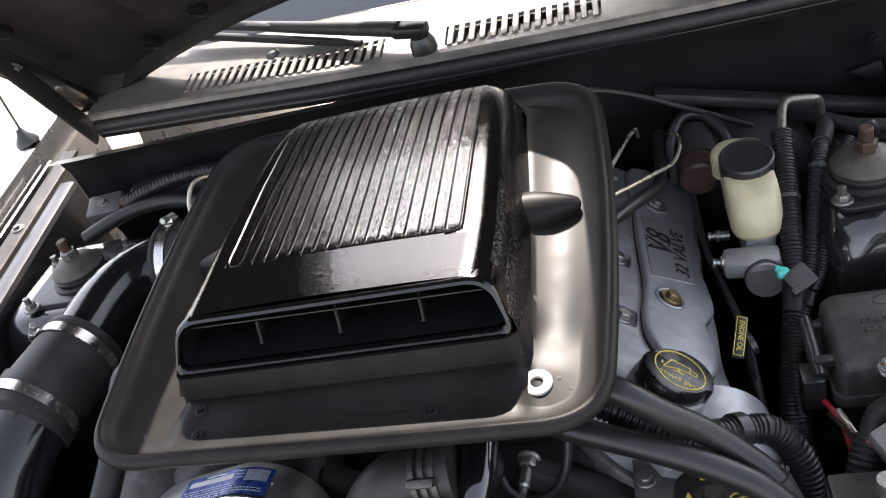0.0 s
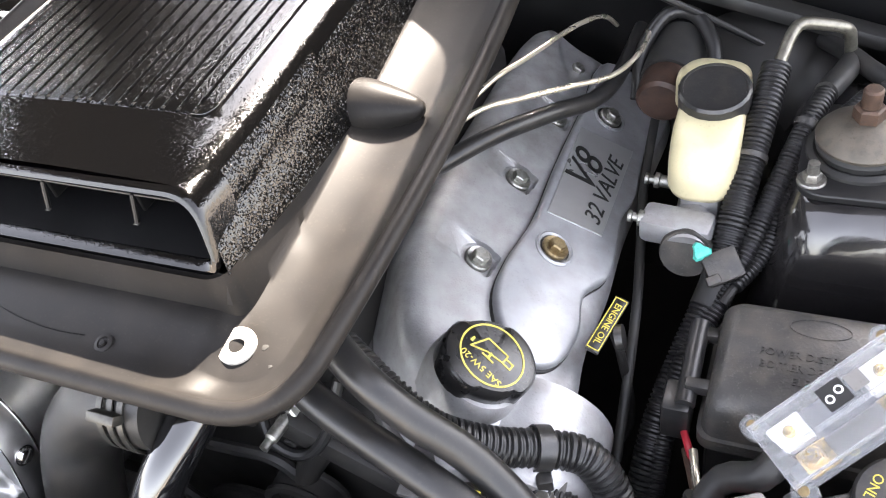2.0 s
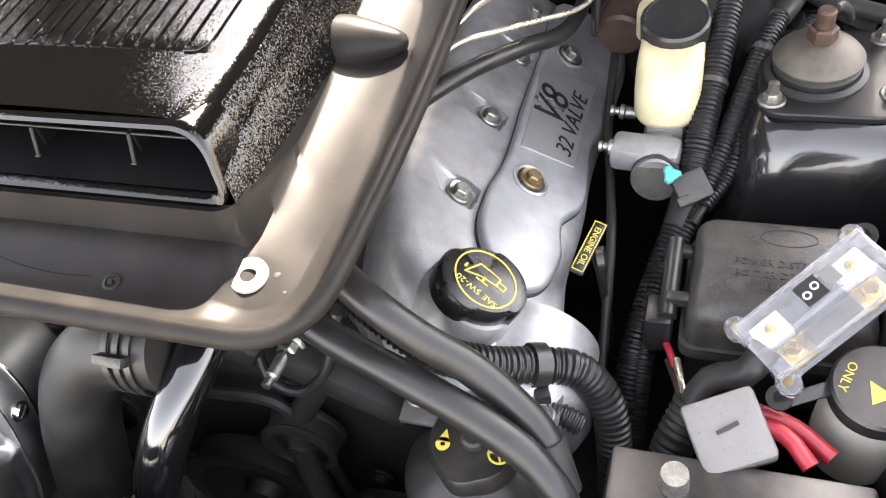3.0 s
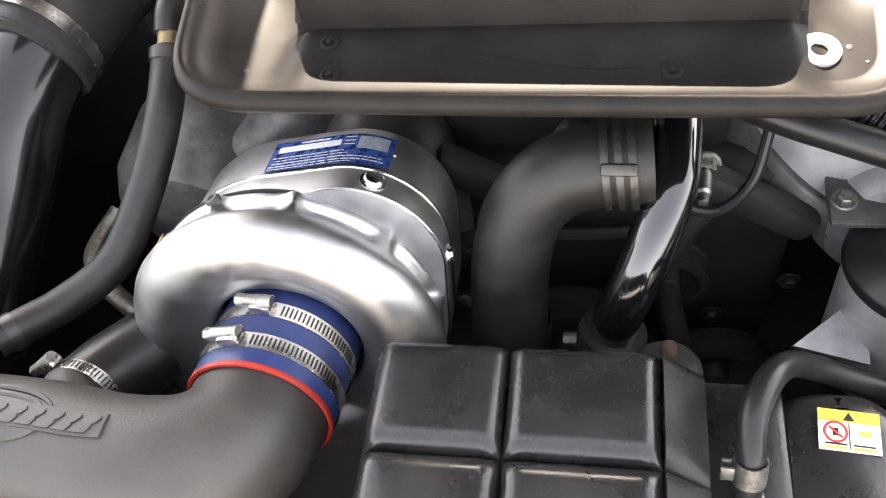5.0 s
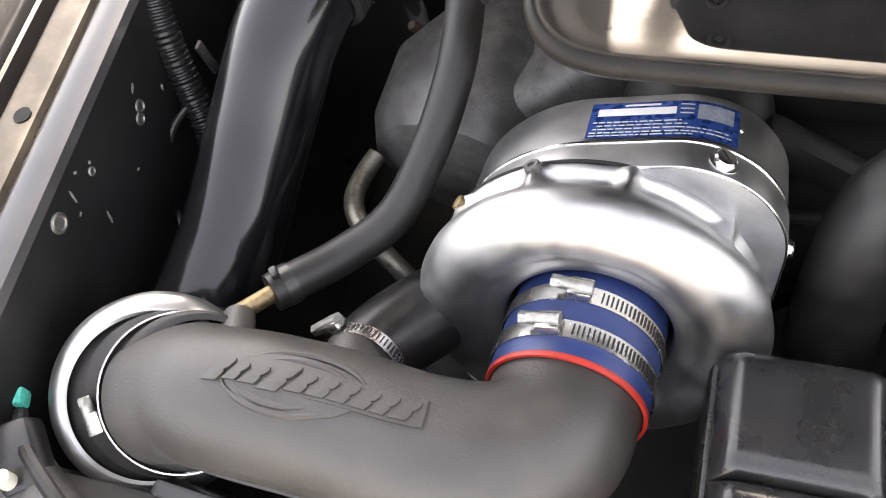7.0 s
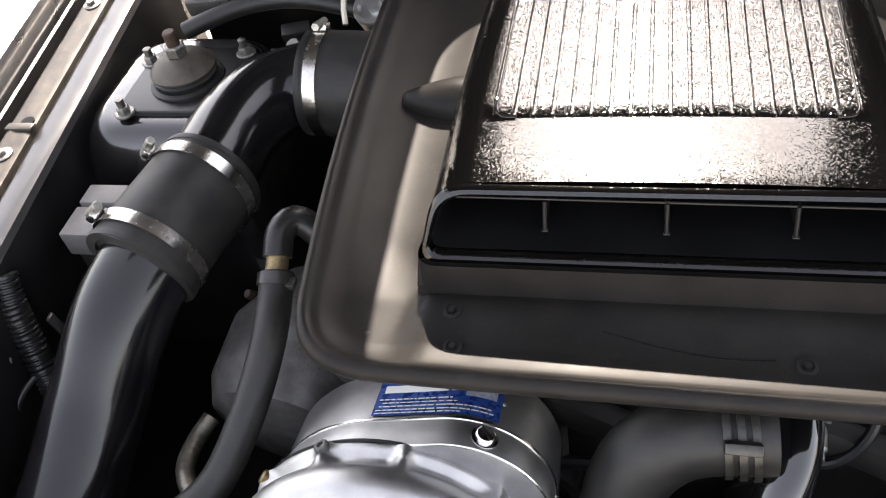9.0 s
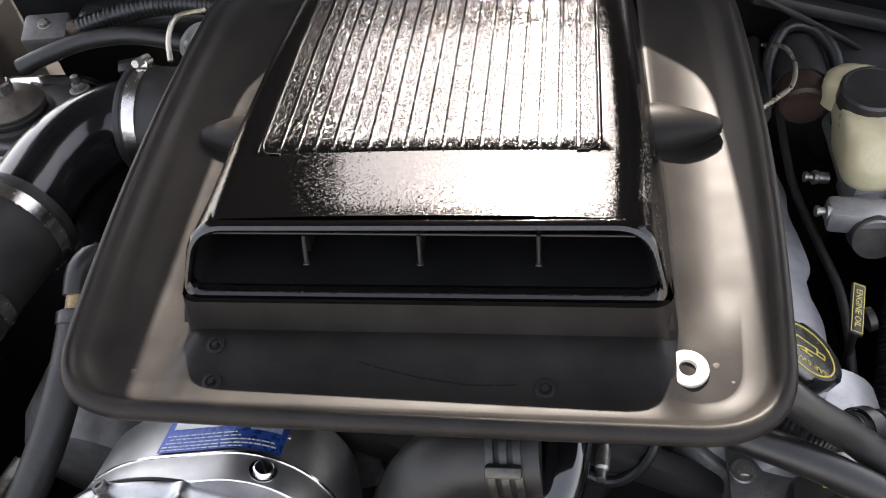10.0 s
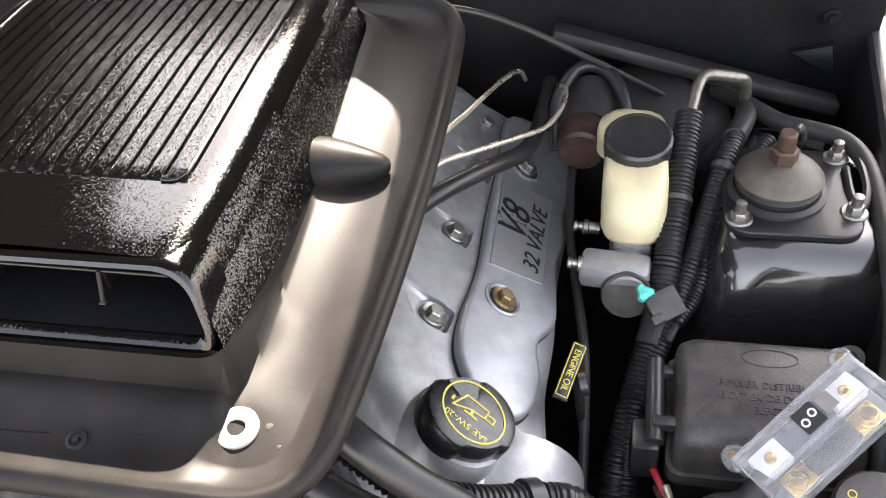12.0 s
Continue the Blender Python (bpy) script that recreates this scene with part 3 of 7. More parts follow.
part("mouth_bar", Geo().tube([(-0.138, 0.5225, 1.1305), (0.138, 0.5225, 1.1275)], 0.0009, seg=8), M_HOSE_MATT, scoop, "thin bar behind the upper lip")
for x in (-0.075, 0.0, 0.075):
    part("vane", Geo().box((0.0026, 0.045, 0.034), pose(x, 0.546, 1.1290), 0.0008, 1), M_DARKHOLE, scoop, "thin upright black divider vane")
    part("vane_edge", Geo().box((0.0028, 0.003, 0.021), pose(x, 0.5180, 1.1195, -22), 0.0008, 1), M_MOUTH, scoop)
    # foot in a greyer tone than the vane above it
    part("vane_foot", Geo().box((0.0042, 0.003, 0.0009), pose(x, 0.5140, 1.1107), 0.0003, 1), M_CLAMPDARK, scoop, "small paler foot at the vane's lower end")
g = Geo().grid([[(x, 0.4835, 1.0862) for x in np.linspace(-0.157, 0.157, 12)], [(x, 0.4865, 1.094) for x in np.linspace(-0.1555, 0.1555, 12)], [(x, 0.4915, 1.1045) for x in np.linspace(-0.153, 0.153, 12)]])
part("front_step", g, M_PLATE, scoop)
for s in (-1, 1):
    tip, root = vec((s * 0.207 - 0.001, 0.676, 1.092)), vec((s * 0.150, 0.676, 1.087))
    ax = tip - root
    n = np.linalg.norm(ax)
    g = Geo().lathe([(0.0225, 0), (0.0215, n * 0.22), (0.017, n * 0.5), (0.0115, n * 0.76), (0.008, n * 0.9), (0.005, n * 0.97), (0, n)], root, ax, seg=28)
    part("side_bump", g, M_PLATE, scoop, "cone-shaped moulded bump beside the scoop")
plate_points = np.array([plate_point(a, b, s) for a, b in zip(inner, base_ring) if min(a[1], b[1]) < 0.5 for s in np.linspace(0, 1, 60)])


def plate_top(x, y):
    """Height of the front of the base plate at a place."""
    d = np.hypot(plate_points[:, 0] - x, plate_points[:, 1] - y)
    near = np.argsort(d)[:6]
    w = 1 / (d[near] + 2e-4) ** 2
    return float(np.sum(plate_points[near, 2] * w) / np.sum(w))


for x, y in ((-0.127, 0.4415), (0.080, 0.4455), (-0.131, 0.467)):
    z = plate_top(x, y) + 0.0002
    part("rivet", Geo().lathe([(0.0065, -0.0012), (0.0062, 0.0008), (0.0040, 0.0012), (0.0034, 0.0002), (0.0020, -0.0001), (0.0018, 0.0022), (0, 0.0024)], (x, y, z), (0, -0.25, 1), seg=20), M_PLATE, scoop, "small pop rivet in a dimple")
bush = part("bushing", Geo().lathe([(0.0125, -0.010), (0.0125, 0.0004), (0.0118, 0.0011), (0.0056, 0.0012), (0.0050, 0.0000), (0.0048, -0.0085)], (0.1640, 0.466, plate_top(0.164, 0.466) + 0.0012), (0.05, -0.14, 1), seg=36), M_WHITE, scoop, "round white nylon bushing with a bolt hole")
part("bush_hole", Geo().lathe([(0.0049, -0.0060), (0.0049, -0.0030), (0, -0.0030)], (0.1640, 0.466, plate_top(0.164, 0.466) + 0.0012), (0.05, -0.14, 1), seg=20), M_BROWNCAN, bush)
for x, y, r in ((0.181, 0.470, 0.0022), (0.190, 0.459, 0.0013), (0.199, 0.4575, 0.0026), (0.211, 0.445, 0.0024), (0.197, 0.431, 0.0026), (0.203, 0.447, 0.0012), (0.209, 0.464, 0.0012), (-0.186, 0.452, 0.0020), (-0.178, 0.441, 0.0014)):
    part("water_spot", Geo().lathe([(r, -0.0006), (r, 0.0001), (r * 0.8, 0.0002), (0, 0.0002)], (x, y, plate_top(x, y)), (0, -0.05, 1), seg=14, wobble=lambda a, q: 1 + 0.15 * math.sin(3 * a)), M_SPOT, scoop, "dried pale water spot")
scratch = [(-0.036 + 0.0110 * k, 0.4590 - 0.0125 * math.sin(math.pi * k / 14)) for k in range(10)]
part("scratch", Geo().tube([(x, y, plate_top(x, y) + 0.0003) for x, y in scratch], 0.00032, seg=6, step=0.004), M_DARKHOLE, scoop, "fine curved scratch")
# mounting below the plate
part("scoop_mount", Geo().box((0.22, 0.30, 0.09), pose(0, 0.67, 1.035), 0.015), M_BAY, scoop)
g = Geo().grid([[(x, y, rim_z(y, x) - 0.0145) for x, y in plate_ring(0.008)], [(x, y, rim_z(y, x) - 0.022) for x, y in plate_ring(0.020)], [(x * 0.4, 0.66 + (y - 0.66) * 0.4, rim_z(y) - 0.042) for x, y in plate_ring(0.008)]], close_v=True)
g.f.append(tuple(range(len(g.v) * 2 // 3, len(g.v))))
# black colour gives the underside its shade
part("plate_underside", g, M_DARKHOLE, scoop)


# ---- hood ----
HINGE_Y, HINGE_Z, HOOD_OPEN = 1.21, 1.09, 50.0
hood = thing("car_hood", (0, HINGE_Y, HINGE_Z), "raised dark car hood with an unseen cut-out sized to shape the sun", "car hood")
turn = Matrix.Translation((0, HINGE_Y, HINGE_Z)) @ pose(0, 0, 0, -HOOD_OPEN) @ Matrix.Translation((0, -HINGE_Y, -HINGE_Z))


def hood_z(x, y):
    return floor_z(y) + 0.014 - 0.062 * (x / 0.62) ** 2


# unseen cut-out, shorter than the scoop: sized to keep sun off the radiator tank
hole = rounded_ring(-0.195, 0.199, 0.659, -0.197, 0.196, 0.893, 0.022, 0.04, 0, 0.004, 0.002)
rim = rounded_ring(-0.57, 0.57, -0.01, -0.63, 0.63, HINGE_Y, 0.05, 0.03, 0.06, 0.02, -0.13)


def hood_row(s, dz):
    return [turn @ Vector((xa + (xb - xa) * s, ya + (yb - ya) * s, hood_z(xa + (xb - xa) * s, ya + (yb - ya) * s) + dz)) for (xa, ya), (xb, yb) in zip(rim, hole)]


part("outer_skin", Geo().grid([hood_row(s, 0.0) for s in (0, 0.1, 0.3, 0.5, 0.7, 0.9, 1.0)], close_v=True), M_PAINT, hood)
part("inner_panel", Geo().grid([hood_row(s, dz) for s, dz in ((0, -0.003), (0.0, -0.014), (0.03, -0.016), (0.06, -0.028), (0.16, -0.030), (0.2, -0.010), (0.55, -0.010), (0.6, -0.030), (0.93, -0.034), (0.985, -0.022), (1.0, -0.012), (1.0, -0.001))], close_v=True), M_HOODINNER, hood, "dull dark pressed inner panel of the hood")
for x, y in ((-0.40, 1.06), (-0.30, 1.02), (0.40, 1.06), (-0.52, 0.9), (-0.5, 0.62)):
    p = turn @ Vector((x, y, hood_z(x, y) - 0.034))
    nrm = turn.to_3x3() @ Vector((0, 0, -1))
    part("access_plug", Geo().lathe([(0.016, -0.006), (0.016, 0.002), (0.012, 0.003), (0.011, 0.001), (0, 0.001)], p, nrm, seg=24), M_DARKHOLE, hood)
for s in (-1, 1):
    a, b = vec((s * 0.575, 1.12, 1.075)), vec(turn @ Vector((s * 0.57, 0.93, hood_z(0.57, 0.93) - 0.03)))
    part("hinge_arm", Geo().box((0.006, 0.035, float(np.linalg.norm(b - a))), basis(tuple((a + b) / 2), tuple(b - a), (1, 0, 0)), 0.002), M_BAY, hood, "black stamped steel hood hinge")
    part("hinge_plate", Geo().box((0.03, 0.22, 0.006), turn @ pose(s * 0.572, 1.03, hood_z(0.572, 1.03) - 0.030), 0.002), M_PAINT_DULL, hood)
    for k in (0.98, 1.07):
        part("hinge_bolt", Geo().hexagon(turn @ Vector((s * 0.572, k, hood_z(0.572, k) - 0.033)), turn.to_3x3() @ Vector((0, 0, -1)), 0.014, 0.008, 0.011), M_BOLT, hood)


# ---- car body ----
def swept(profile, ys, side=1, drop=0.0, slope=0.06):
    """A section drawn along the car's side, which widens towards the rear."""
    return [[(car_x(x, y, side), y, z + drop + slope * (y - 0.6)) for x, z in profile] for y in ys]


def car_x(x, y, side=-1):
    """Distance from the car's middle line, which runs a little beside the engine's, to a place across."""
    return side * (x + 0.085 * (y - 0.62)) - (0.034 if side > 0 else 0.0)


body = thing("car_body", (0, 0.6, 0.0), "dark grey metallic front end of a parked coupe with open engine bay", "car", kind="structure")
YS = np.linspace(-0.25, 1.75, 41)
FENDER = [(0.716, 0.955), (0.7175, 1.000), (0.7205, 1.006), (0.729, 1.010), (0.77, 1.014), (0.83, 1.004), (0.88, 0.965), (0.92, 0.89), (0.945, 0.72), (0.94, 0.35)]
FLANGE = [(0.692, 0.955), (0.682, 0.974), (0.676, 0.9845), (0.672, 0.9885), (0.667, 0.9900), (0.660, 0.9880), (0.648, 0.9880), (0.643, 0.9865), (0.6415, 0.981)]
RAIL = [(0.6415, 0.974), (0.638, 0.9825), (0.634, 0.9845), (0.615, 0.9845), (0.609, 0.9825), (0.6055, 0.976)]
APRON = [(0.6055, 0.976), (0.604, 0.95), (0.605, 0.90), (0.600, 0.80), (0.59, 0.60), (0.57, 0.30)]
for side, drop in ((-1, 0.0), (1, -0.03)):
    part("fender", Geo().grid(swept(FENDER, YS, side, drop)), M_FENDER, body, "dark metallic fender")
    part("gutter", Geo().grid(swept([(0.719, 0.956), (0.719, 0.950), (0.692, 0.950), (0.692, 0.958)], YS[:30], side, drop)), M_DARKHOLE, body)
    part("gutter_seam", Geo().grid(swept([(0.7030, 0.9505), (0.7030, 0.9765), (0.7060, 0.9785), (0.7085, 0.9765), (0.7085, 0.9505)], YS[:30], side, drop)), M_RAILTOP, body, "pale folded seam in the gutter")
    flange = part("fender_flange", Geo().grid(swept(FLANGE, YS[:30], side, drop)), M_FLANGE, body, "dusty bronze-grey bolted flange")
    part("fender_rail", Geo().grid(swept(RAIL, YS[:28], side, drop)), M_RAILTOP, body, "dark silver-grey inner rail")
    part("inner_apron", Geo().grid(swept(APRON, YS[:28], side, drop)), M_APRON, body, "glossy dark inner apron")
    for y in (0.30, 0.713, 0.98):
        part("rail_bolt", Geo().hexagon((car_x(0.660, y, side), y, 0.9885 + drop + 0.06 * (y - 0.6)), (0, -0.06, 1), 0.011, 0.006, 0.011), M_BOLT, flange)
    # black discs laid on the flange stand for the darkness of holes
    for y in (0.577, 0.765, 0.42):
        part("rail_slot", Geo().lathe([(0.0075, -0.001), (0.0075, 0.0008), (0.0, 0.0008)], (car_x(0.6535, y, side), y, 0.9882 + drop + 0.06 * (y - 0.6)), (0, -0.06, 1), seg=20), M_DARKHOLE, flange, "dark round hole in the flange")
    for y in (0.60, 0.755):
        part("flange_step", Geo().box((0.034, 0.012, 0.006), pose(car_x(0.658, y, side), y, 0.9885 + drop + 0.06 * (y - 0.6)), 0.0025), M_FLANGE, flange)
    for y, w in ((0.66, 0.07), (0.50, 0.05), (0.36, 0.05)) if side > 0 else ():
        part("apron_bracket", Geo().box((0.05, w, 0.012), pose(side * 0.588, y, 0.962 + drop + 0.06 * (y - 0.6), 0, side * 24, 0), 0.005), M_PAINT_DULL, body)
# windscreen pillar side of the fender and door stub are out of sight
g = Geo().grid([[(-0.75, 1.28, 1.12), (-0.4, 1.245, 1.138), (0, 1.205, 1.140), (0.4, 1.190, 1.138), (0.75, 1.20, 1.12)], [(-0.62, 1.85, 1.50), (-0.35, 1.80, 1.53), (0, 1.78, 1.54), (0.35, 1.80, 1.53), (0.62, 1.85, 1.50)]])
part("windscreen", g, M_GLASS, body, "dark sloping windscreen glass")
# plain shell that closes the car behind the windscreen
BELT = [(1.75, 0.76, 1.08), (2.4, 0.77, 1.11), (3.1, 0.76, 1.12), (3.7, 0.73, 1.11), (4.3, 0.68, 1.06)]
part("roof", Geo().grid([[(f * w, y, z - 0.03 * f * f) for f in np.linspace(-1, 1, 9)] for y, w, z in ((1.80, 0.61, 1.535), (1.95, 0.60, 1.555), (2.3, 0.59, 1.565), (2.65, 0.57, 1.55), (2.85, 0.56, 1.52))]), M_FENDER, body)
part("rear_screen", Geo().grid([[(f * w, y, z - 0.03 * f * f) for f in np.linspace(-1, 1, 9)] for y, w, z in ((2.85, 0.56, 1.52), (3.2, 0.62, 1.34), (3.5, 0.68, 1.17))]), M_GLASS, body)
part("trunk_lid", Geo().grid([[(f * w, y, z - 0.03 * f * f) for f in np.linspace(-1, 1, 9)] for y, w, z in ((3.5, 0.735, 1.14), (3.9, 0.71, 1.13), (4.25, 0.68, 1.10), (4.40, 0.66, 1.02), (4.46, 0.64, 0.80), (4.42, 0.66, 0.40))]), M_FENDER, body)
for side in (-1, 1):
    rows_ = []
    for y, w, z in BELT:
        rows_.append([(side * w, y, z), (side * (w + 0.09), y, z - 0.03), (side * (w + 0.17), y, z - 0.15), (side * (w + 0.195), y, z - 0.36), (side * (w + 0.185), y, 0.42), (side * (w + 0.15), y, 0.30)])
    part("body_side", Geo().grid(rows_), M_FENDER, body)
    part("side_glass", Geo().grid([[(side * 0.755, 1.75, 1.09), (side * 0.757, 1.9, 1.10), (side * 0.765, 2.6, 1.11), (side * 0.735, 3.5, 1.115)], [(side * 0.64, 1.76, 1.45), (side * 0.61, 1.84, 1.505), (side * 0.56, 2.80, 1.49), (side * 0.70, 3.48, 1.15)]]), M_GLASS, body)
# firewall, floor of the bay and front panel
g = Geo().grid([[(x, y, z) for x in np.linspace(-0.62, 0.62, 16)] for y, z in ((1.17, 0.30), (1.15, 0.62), (1.10, 0.74), (1.10, 0.90), (1.075, 0.96), (1.07, 1.04), (1.055, 1.075), (1.02, 1.085))])
part("firewall", g, M_PAINT_DULL, body, "dull black pressed firewall")
part("bay_floor", Geo().box((1.2, 1.5, 0.02), pose(0, 0.5, 0.42), 0.003), M_BAY, body)
part("radiator_support", Geo().box((1.26, 0.09, 0.10), pose(0, 0.145, 0.835), 0.015), M_BAY, body, "black radiator support panel across the nose")
part("nose_panel", Geo().box((1.3, 0.22, 0.30), pose(0, -0.03, 0.66), 0.05), M_PAINT, body)
for x0, x1, y, z, h in ((-0.52, -0.30, 1.05, 0.99, 0.05), (-0.25, 0.02, 1.05, 1.0, 0.06)):
    part("firewall_pressing", Geo().box((x1 - x0, 0.05, h), pose((x0 + x1) / 2, y, z), 0.018, 3), M_PAINT_DULL, body)
part("firewall_ledge", Geo().box((0.31, 0.030, 0.016), pose(0.438, 1.036, 0.957, -6, 15.6, 0), 0.005), M_BAY, body, "dusty ledge across the firewall")

# gusset and bolts coloured blacker than the firewall, as if in shade
part("firewall_gusset", Geo().prism([(-0.022, 0.012), (0.021, 0.022), (0.028, -0.017)], -0.004, 0.004, basis((0.557, 1.066, 0.949), (0.05, -1, 0.1), (1, 0, 0)), 0.003), M_DARKHOLE, body, "small triangular gusset pressed in the firewall")
for x, z in ((0.405, 0.948), (0.548, 0.910), (0.30, 0.985), (0.57, 1.0)):
    part("firewall_bolt", Geo().hexagon((x, 1.083 - 0.10 * max(0.0, z - 0.90) * 1.6, z), (0, -1, 0.1), 0.011, 0.006, 0.009), M_DARKHOLE, body)


# ---- cowl ----
cowl = thing("cowl_panel", (0, 1.05, 1.13), "dusty black plastic cowl panel with slotted air vents below the windscreen", "cowl panel")


def cowl_y(x):
    return float(np.interp(x, (-0.62, -0.535, -0.334, -0.16, 0.029, 0.228, 0.372, 0.62), (1.120, 1.109, 1.086, 1.063, 1.047, 1.035, 1.030, 1.032)))


def cowl_strip(x0, x1, f0, f1):
    """A piece of the panel from x0 to x1, between two shares of its depth."""
    xs = np.linspace(x0, x1, max(3, int((x1 - x0) / 0.04)))
    rows = []
    for f in np.linspace(f0, f1, 3):
        rows.append([(x, cowl_y(x) + f * 0.15, 1.115 + 0.022 * f) for x in xs])
    lower = [[(x, y, z - 0.005) for x, y, z in r] for r in reversed(rows)]
    return rows + lower


vents = ((-0.395, -0.062), (0.030, 0.243))
g = Geo()
for x0, x1, f0, f1 in ((-0.57, 0.62, 0.0, 0.12), (-0.57, 0.62, 0.44, 1.05), (-0.57, vents[0][0], 0.12, 0.44), (vents[0][1], vents[1][0], 0.12, 0.44), (vents[1][1], 0.62, 0.12, 0.44)):
    g.grid(cowl_strip(x0, x1, f0, f1), close_u=True)
part("panel", g, M_COWL, cowl, "sun-bleached dusty cowl top")
g = Geo().grid([[(x, cowl_y(x) + 0.02 + f, 1.112) for x in np.linspace(-0.6, 0.6, 20)] for f in (0, 0.06)])
part("vent_tray", g, M_DARKHOLE, cowl)
for (x0, x1) in vents:
    count = 22 if x0 < 0 else 14
    for k in range(count):
        x = x0 + (x1 - x0) * (k + 0.5) / count
        y = cowl_y(x) + 0.042
        part("slat", Geo().box((0.0082, 0.052, 0.004), pose(x, y, 1.1205, 6, 0, 0), 0.001, 1), M_COWL, cowl)
xs = np.linspace(-0.565, 0.6, 26)
part("cowl_lip", Geo().grid([[(x, cowl_y(x) + dy, z) for x in xs] for dy, z in ((0.0, 1.116), (-0.004, 1.113), (-0.005, 1.106), (0.004, 1.104))]), M_COWL, cowl)
part("weatherstrip", Geo().tube([(x, cowl_y(x) + 0.004, 1.091) for x in xs], 0.0105, seg=12), M_RUBBER, cowl, "black rubber hood seal")
part("seal_channel", Geo().grid([[(x, cowl_y(x) + dy, z) for x in xs] for dy, z in ((0.006, 1.104), (0.002, 1.098), (-0.003, 1.080), (0.0, 1.072), (0.02, 1.066), (0.05, 1.06))]), M_PAINT_DULL, cowl)
part("screw_cap", Geo().lathe([(0.011, 0), (0.011, 0.006), (0.008, 0.011), (0, 0.012)], (-0.250, 1.156, 1.122), (0, -0.1, 1), seg=20), M_BLACKCAP, cowl, "round black cap")

wiper = thing("windscreen_wiper", (0.0, 1.07, 1.12), "black windscreen wiper arm and blade lying on the cowl", "wiper")
part("pivot", Geo().lathe([(0.019, 0), (0.018, 0.014), (0.013, 0.024), (0, 0.026)], (0.002, 1.068, 1.116), (0, -0.15, 1), seg=24), M_BLACKCAP, wiper)
part("arm_head", Geo().box((0.052, 0.026, 0.018), basis((-0.012, 1.076, 1.146), (0, -0.15, 1), (-1, 0.32, 0.03)), 0.006), M_PAINT_DULL, wiper, "moulded arm head")
part("arm", Geo().tube([(-0.028, 1.082, 1.148), (-0.08, 1.108, 1.150), (-0.18, 1.158, 1.153), (-0.30, 1.214, 1.160), (-0.42, 1.262, 1.168)], lambda s: 0.0115 - 0.0055 * s, seg=12), M_RUBBER, wiper)
part("blade", Geo().box((0.50, 0.008, 0.012), basis((-0.33, 1.205, 1.152), (0, -0.3, 1), (-0.93, 0.36, 0.05)), 0.002), M_RUBBER, wiper)
part("blade_bridge", Geo().box((0.05, 0.012, 0.012), basis((-0.27, 1.196, 1.160), (0, -0.3, 1), (-0.93, 0.36, 0.05)), 0.003), M_RUBBER, wiper)
antenna = thing("antenna", (-0.78, 1.20, 1.04), "thin black radio antenna standing on the fender", "antenna")
part("antenna_base", Geo().lathe([(0.022, 0), (0.02, 0.008), (0.01, 0.02), (0.005, 0.03), (0, 0.03)], (-0.79, 1.22, 1.047), (-0.1, 0, 1), seg=20), M_BLACKCAP, antenna)
part("mast", Geo().tube([(-0.79, 1.22, 1.07), (-0.79, 1.24, 1.85)], 0.0022, seg=8, step=0.2), M_BLACKCAP, antenna)


# ---- strut towers ----
def strut_tower(cx, cy, z, nut, bolts, side, inner=0.085):
    t = thing("strut_tower", (cx, cy, z), "dark painted strut tower with a rubber top mount and bolts", "strut tower", "strut towers")
    g = Geo()
    rows = []
    for inset, h in ((-0.045, -0.30), (-0.03, -0.14), (-0.018, -0.06), (-0.008, -0.022), (0.0, -0.008), (0.006, -0.002), (0.014, 0.0)):
        ring = rounded_ring(-inner + inset, 0.085 - inset, -0.075 + inset * 1.2, -inner + inset, 0.085 - inset, 0.105 - inset, 0.04, 0.04)
        rows.append([(cx + x, cy + y, z + h) for x, y in ring])
    g.grid(rows, close_v=True, cap=True)
    part("tower", g, M_PAINT, t)
    part("top_plate", Geo().prism([(nut[0] + x, nut[1] + y) for x, y in rounded_ring(-0.066 if inner > 0.06 else -0.045, 0.066, -0.058, -0.066 if inner > 0.06 else -0.045, 0.066, 0.062, 0.02, 0.02, side=6, corner=4)], z, z + 0.006, Matrix.Identity(4), 0.002), M_PAINT_DULL, t)
    n = (nut[0], nut[1], z + 0.004)
    part("rubber_mount", Geo().lathe([(0.042, 0), (0.042, 0.005), (0.037, 0.007), (0.034, 0.006), (0.036, 0.012), (0.031, 0.0165), (0.0, 0.0165)], n, (0, 0, 1), seg=40), M_RUBBER, t, "black rubber strut mount")
    part("mount_washer", Geo().lathe([(0.0365, 0.017), (0.0368, 0.0195), (0.034, 0.023), (0.025, 0.0305), (0.016, 0.0345), (0.0125, 0.0355), (0, 0.0355)], n, (0, 0, 1), seg=40), M_WASHER, t, "dirty domed steel washer")
    part("strut_nut", Geo().hexagon((n[0], n[1], n[2] + 0.036), (0, 0, 1), 0.024, 0.012, 0.0), M_RUST if side > 0 else M_BOLT, t, "hexagon nut")
    part("strut_rod", Geo().lathe([(0.0075, 0), (0.0075, 0.017), (0.006, 0.019), (0, 0.019)], (n[0], n[1], n[2] + 0.045), (0, 0, 1), seg=16), M_RUST, t, "rusty threaded rod end")
    for bx, by in bolts:
        part("mount_bolt", Geo().hexagon((bx, by, z + 0.005), (0, 0, 1), 0.015, 0.010, 0.0115), M_BOLT, t)
        part("bolt_stud", Geo().lathe([(0.0045, 0), (0.0045, 0.009), (0, 0.010)], (bx, by, z + 0.015), (0, 0, 1), seg=12), M_BOLT, t)
    return t


strut_tower(-0.530, 0.845, 0.984, (-0.512, 0.850), ((-0.563, 0.790), (-0.573, 0.885), (-0.46, 0.90)), -1)
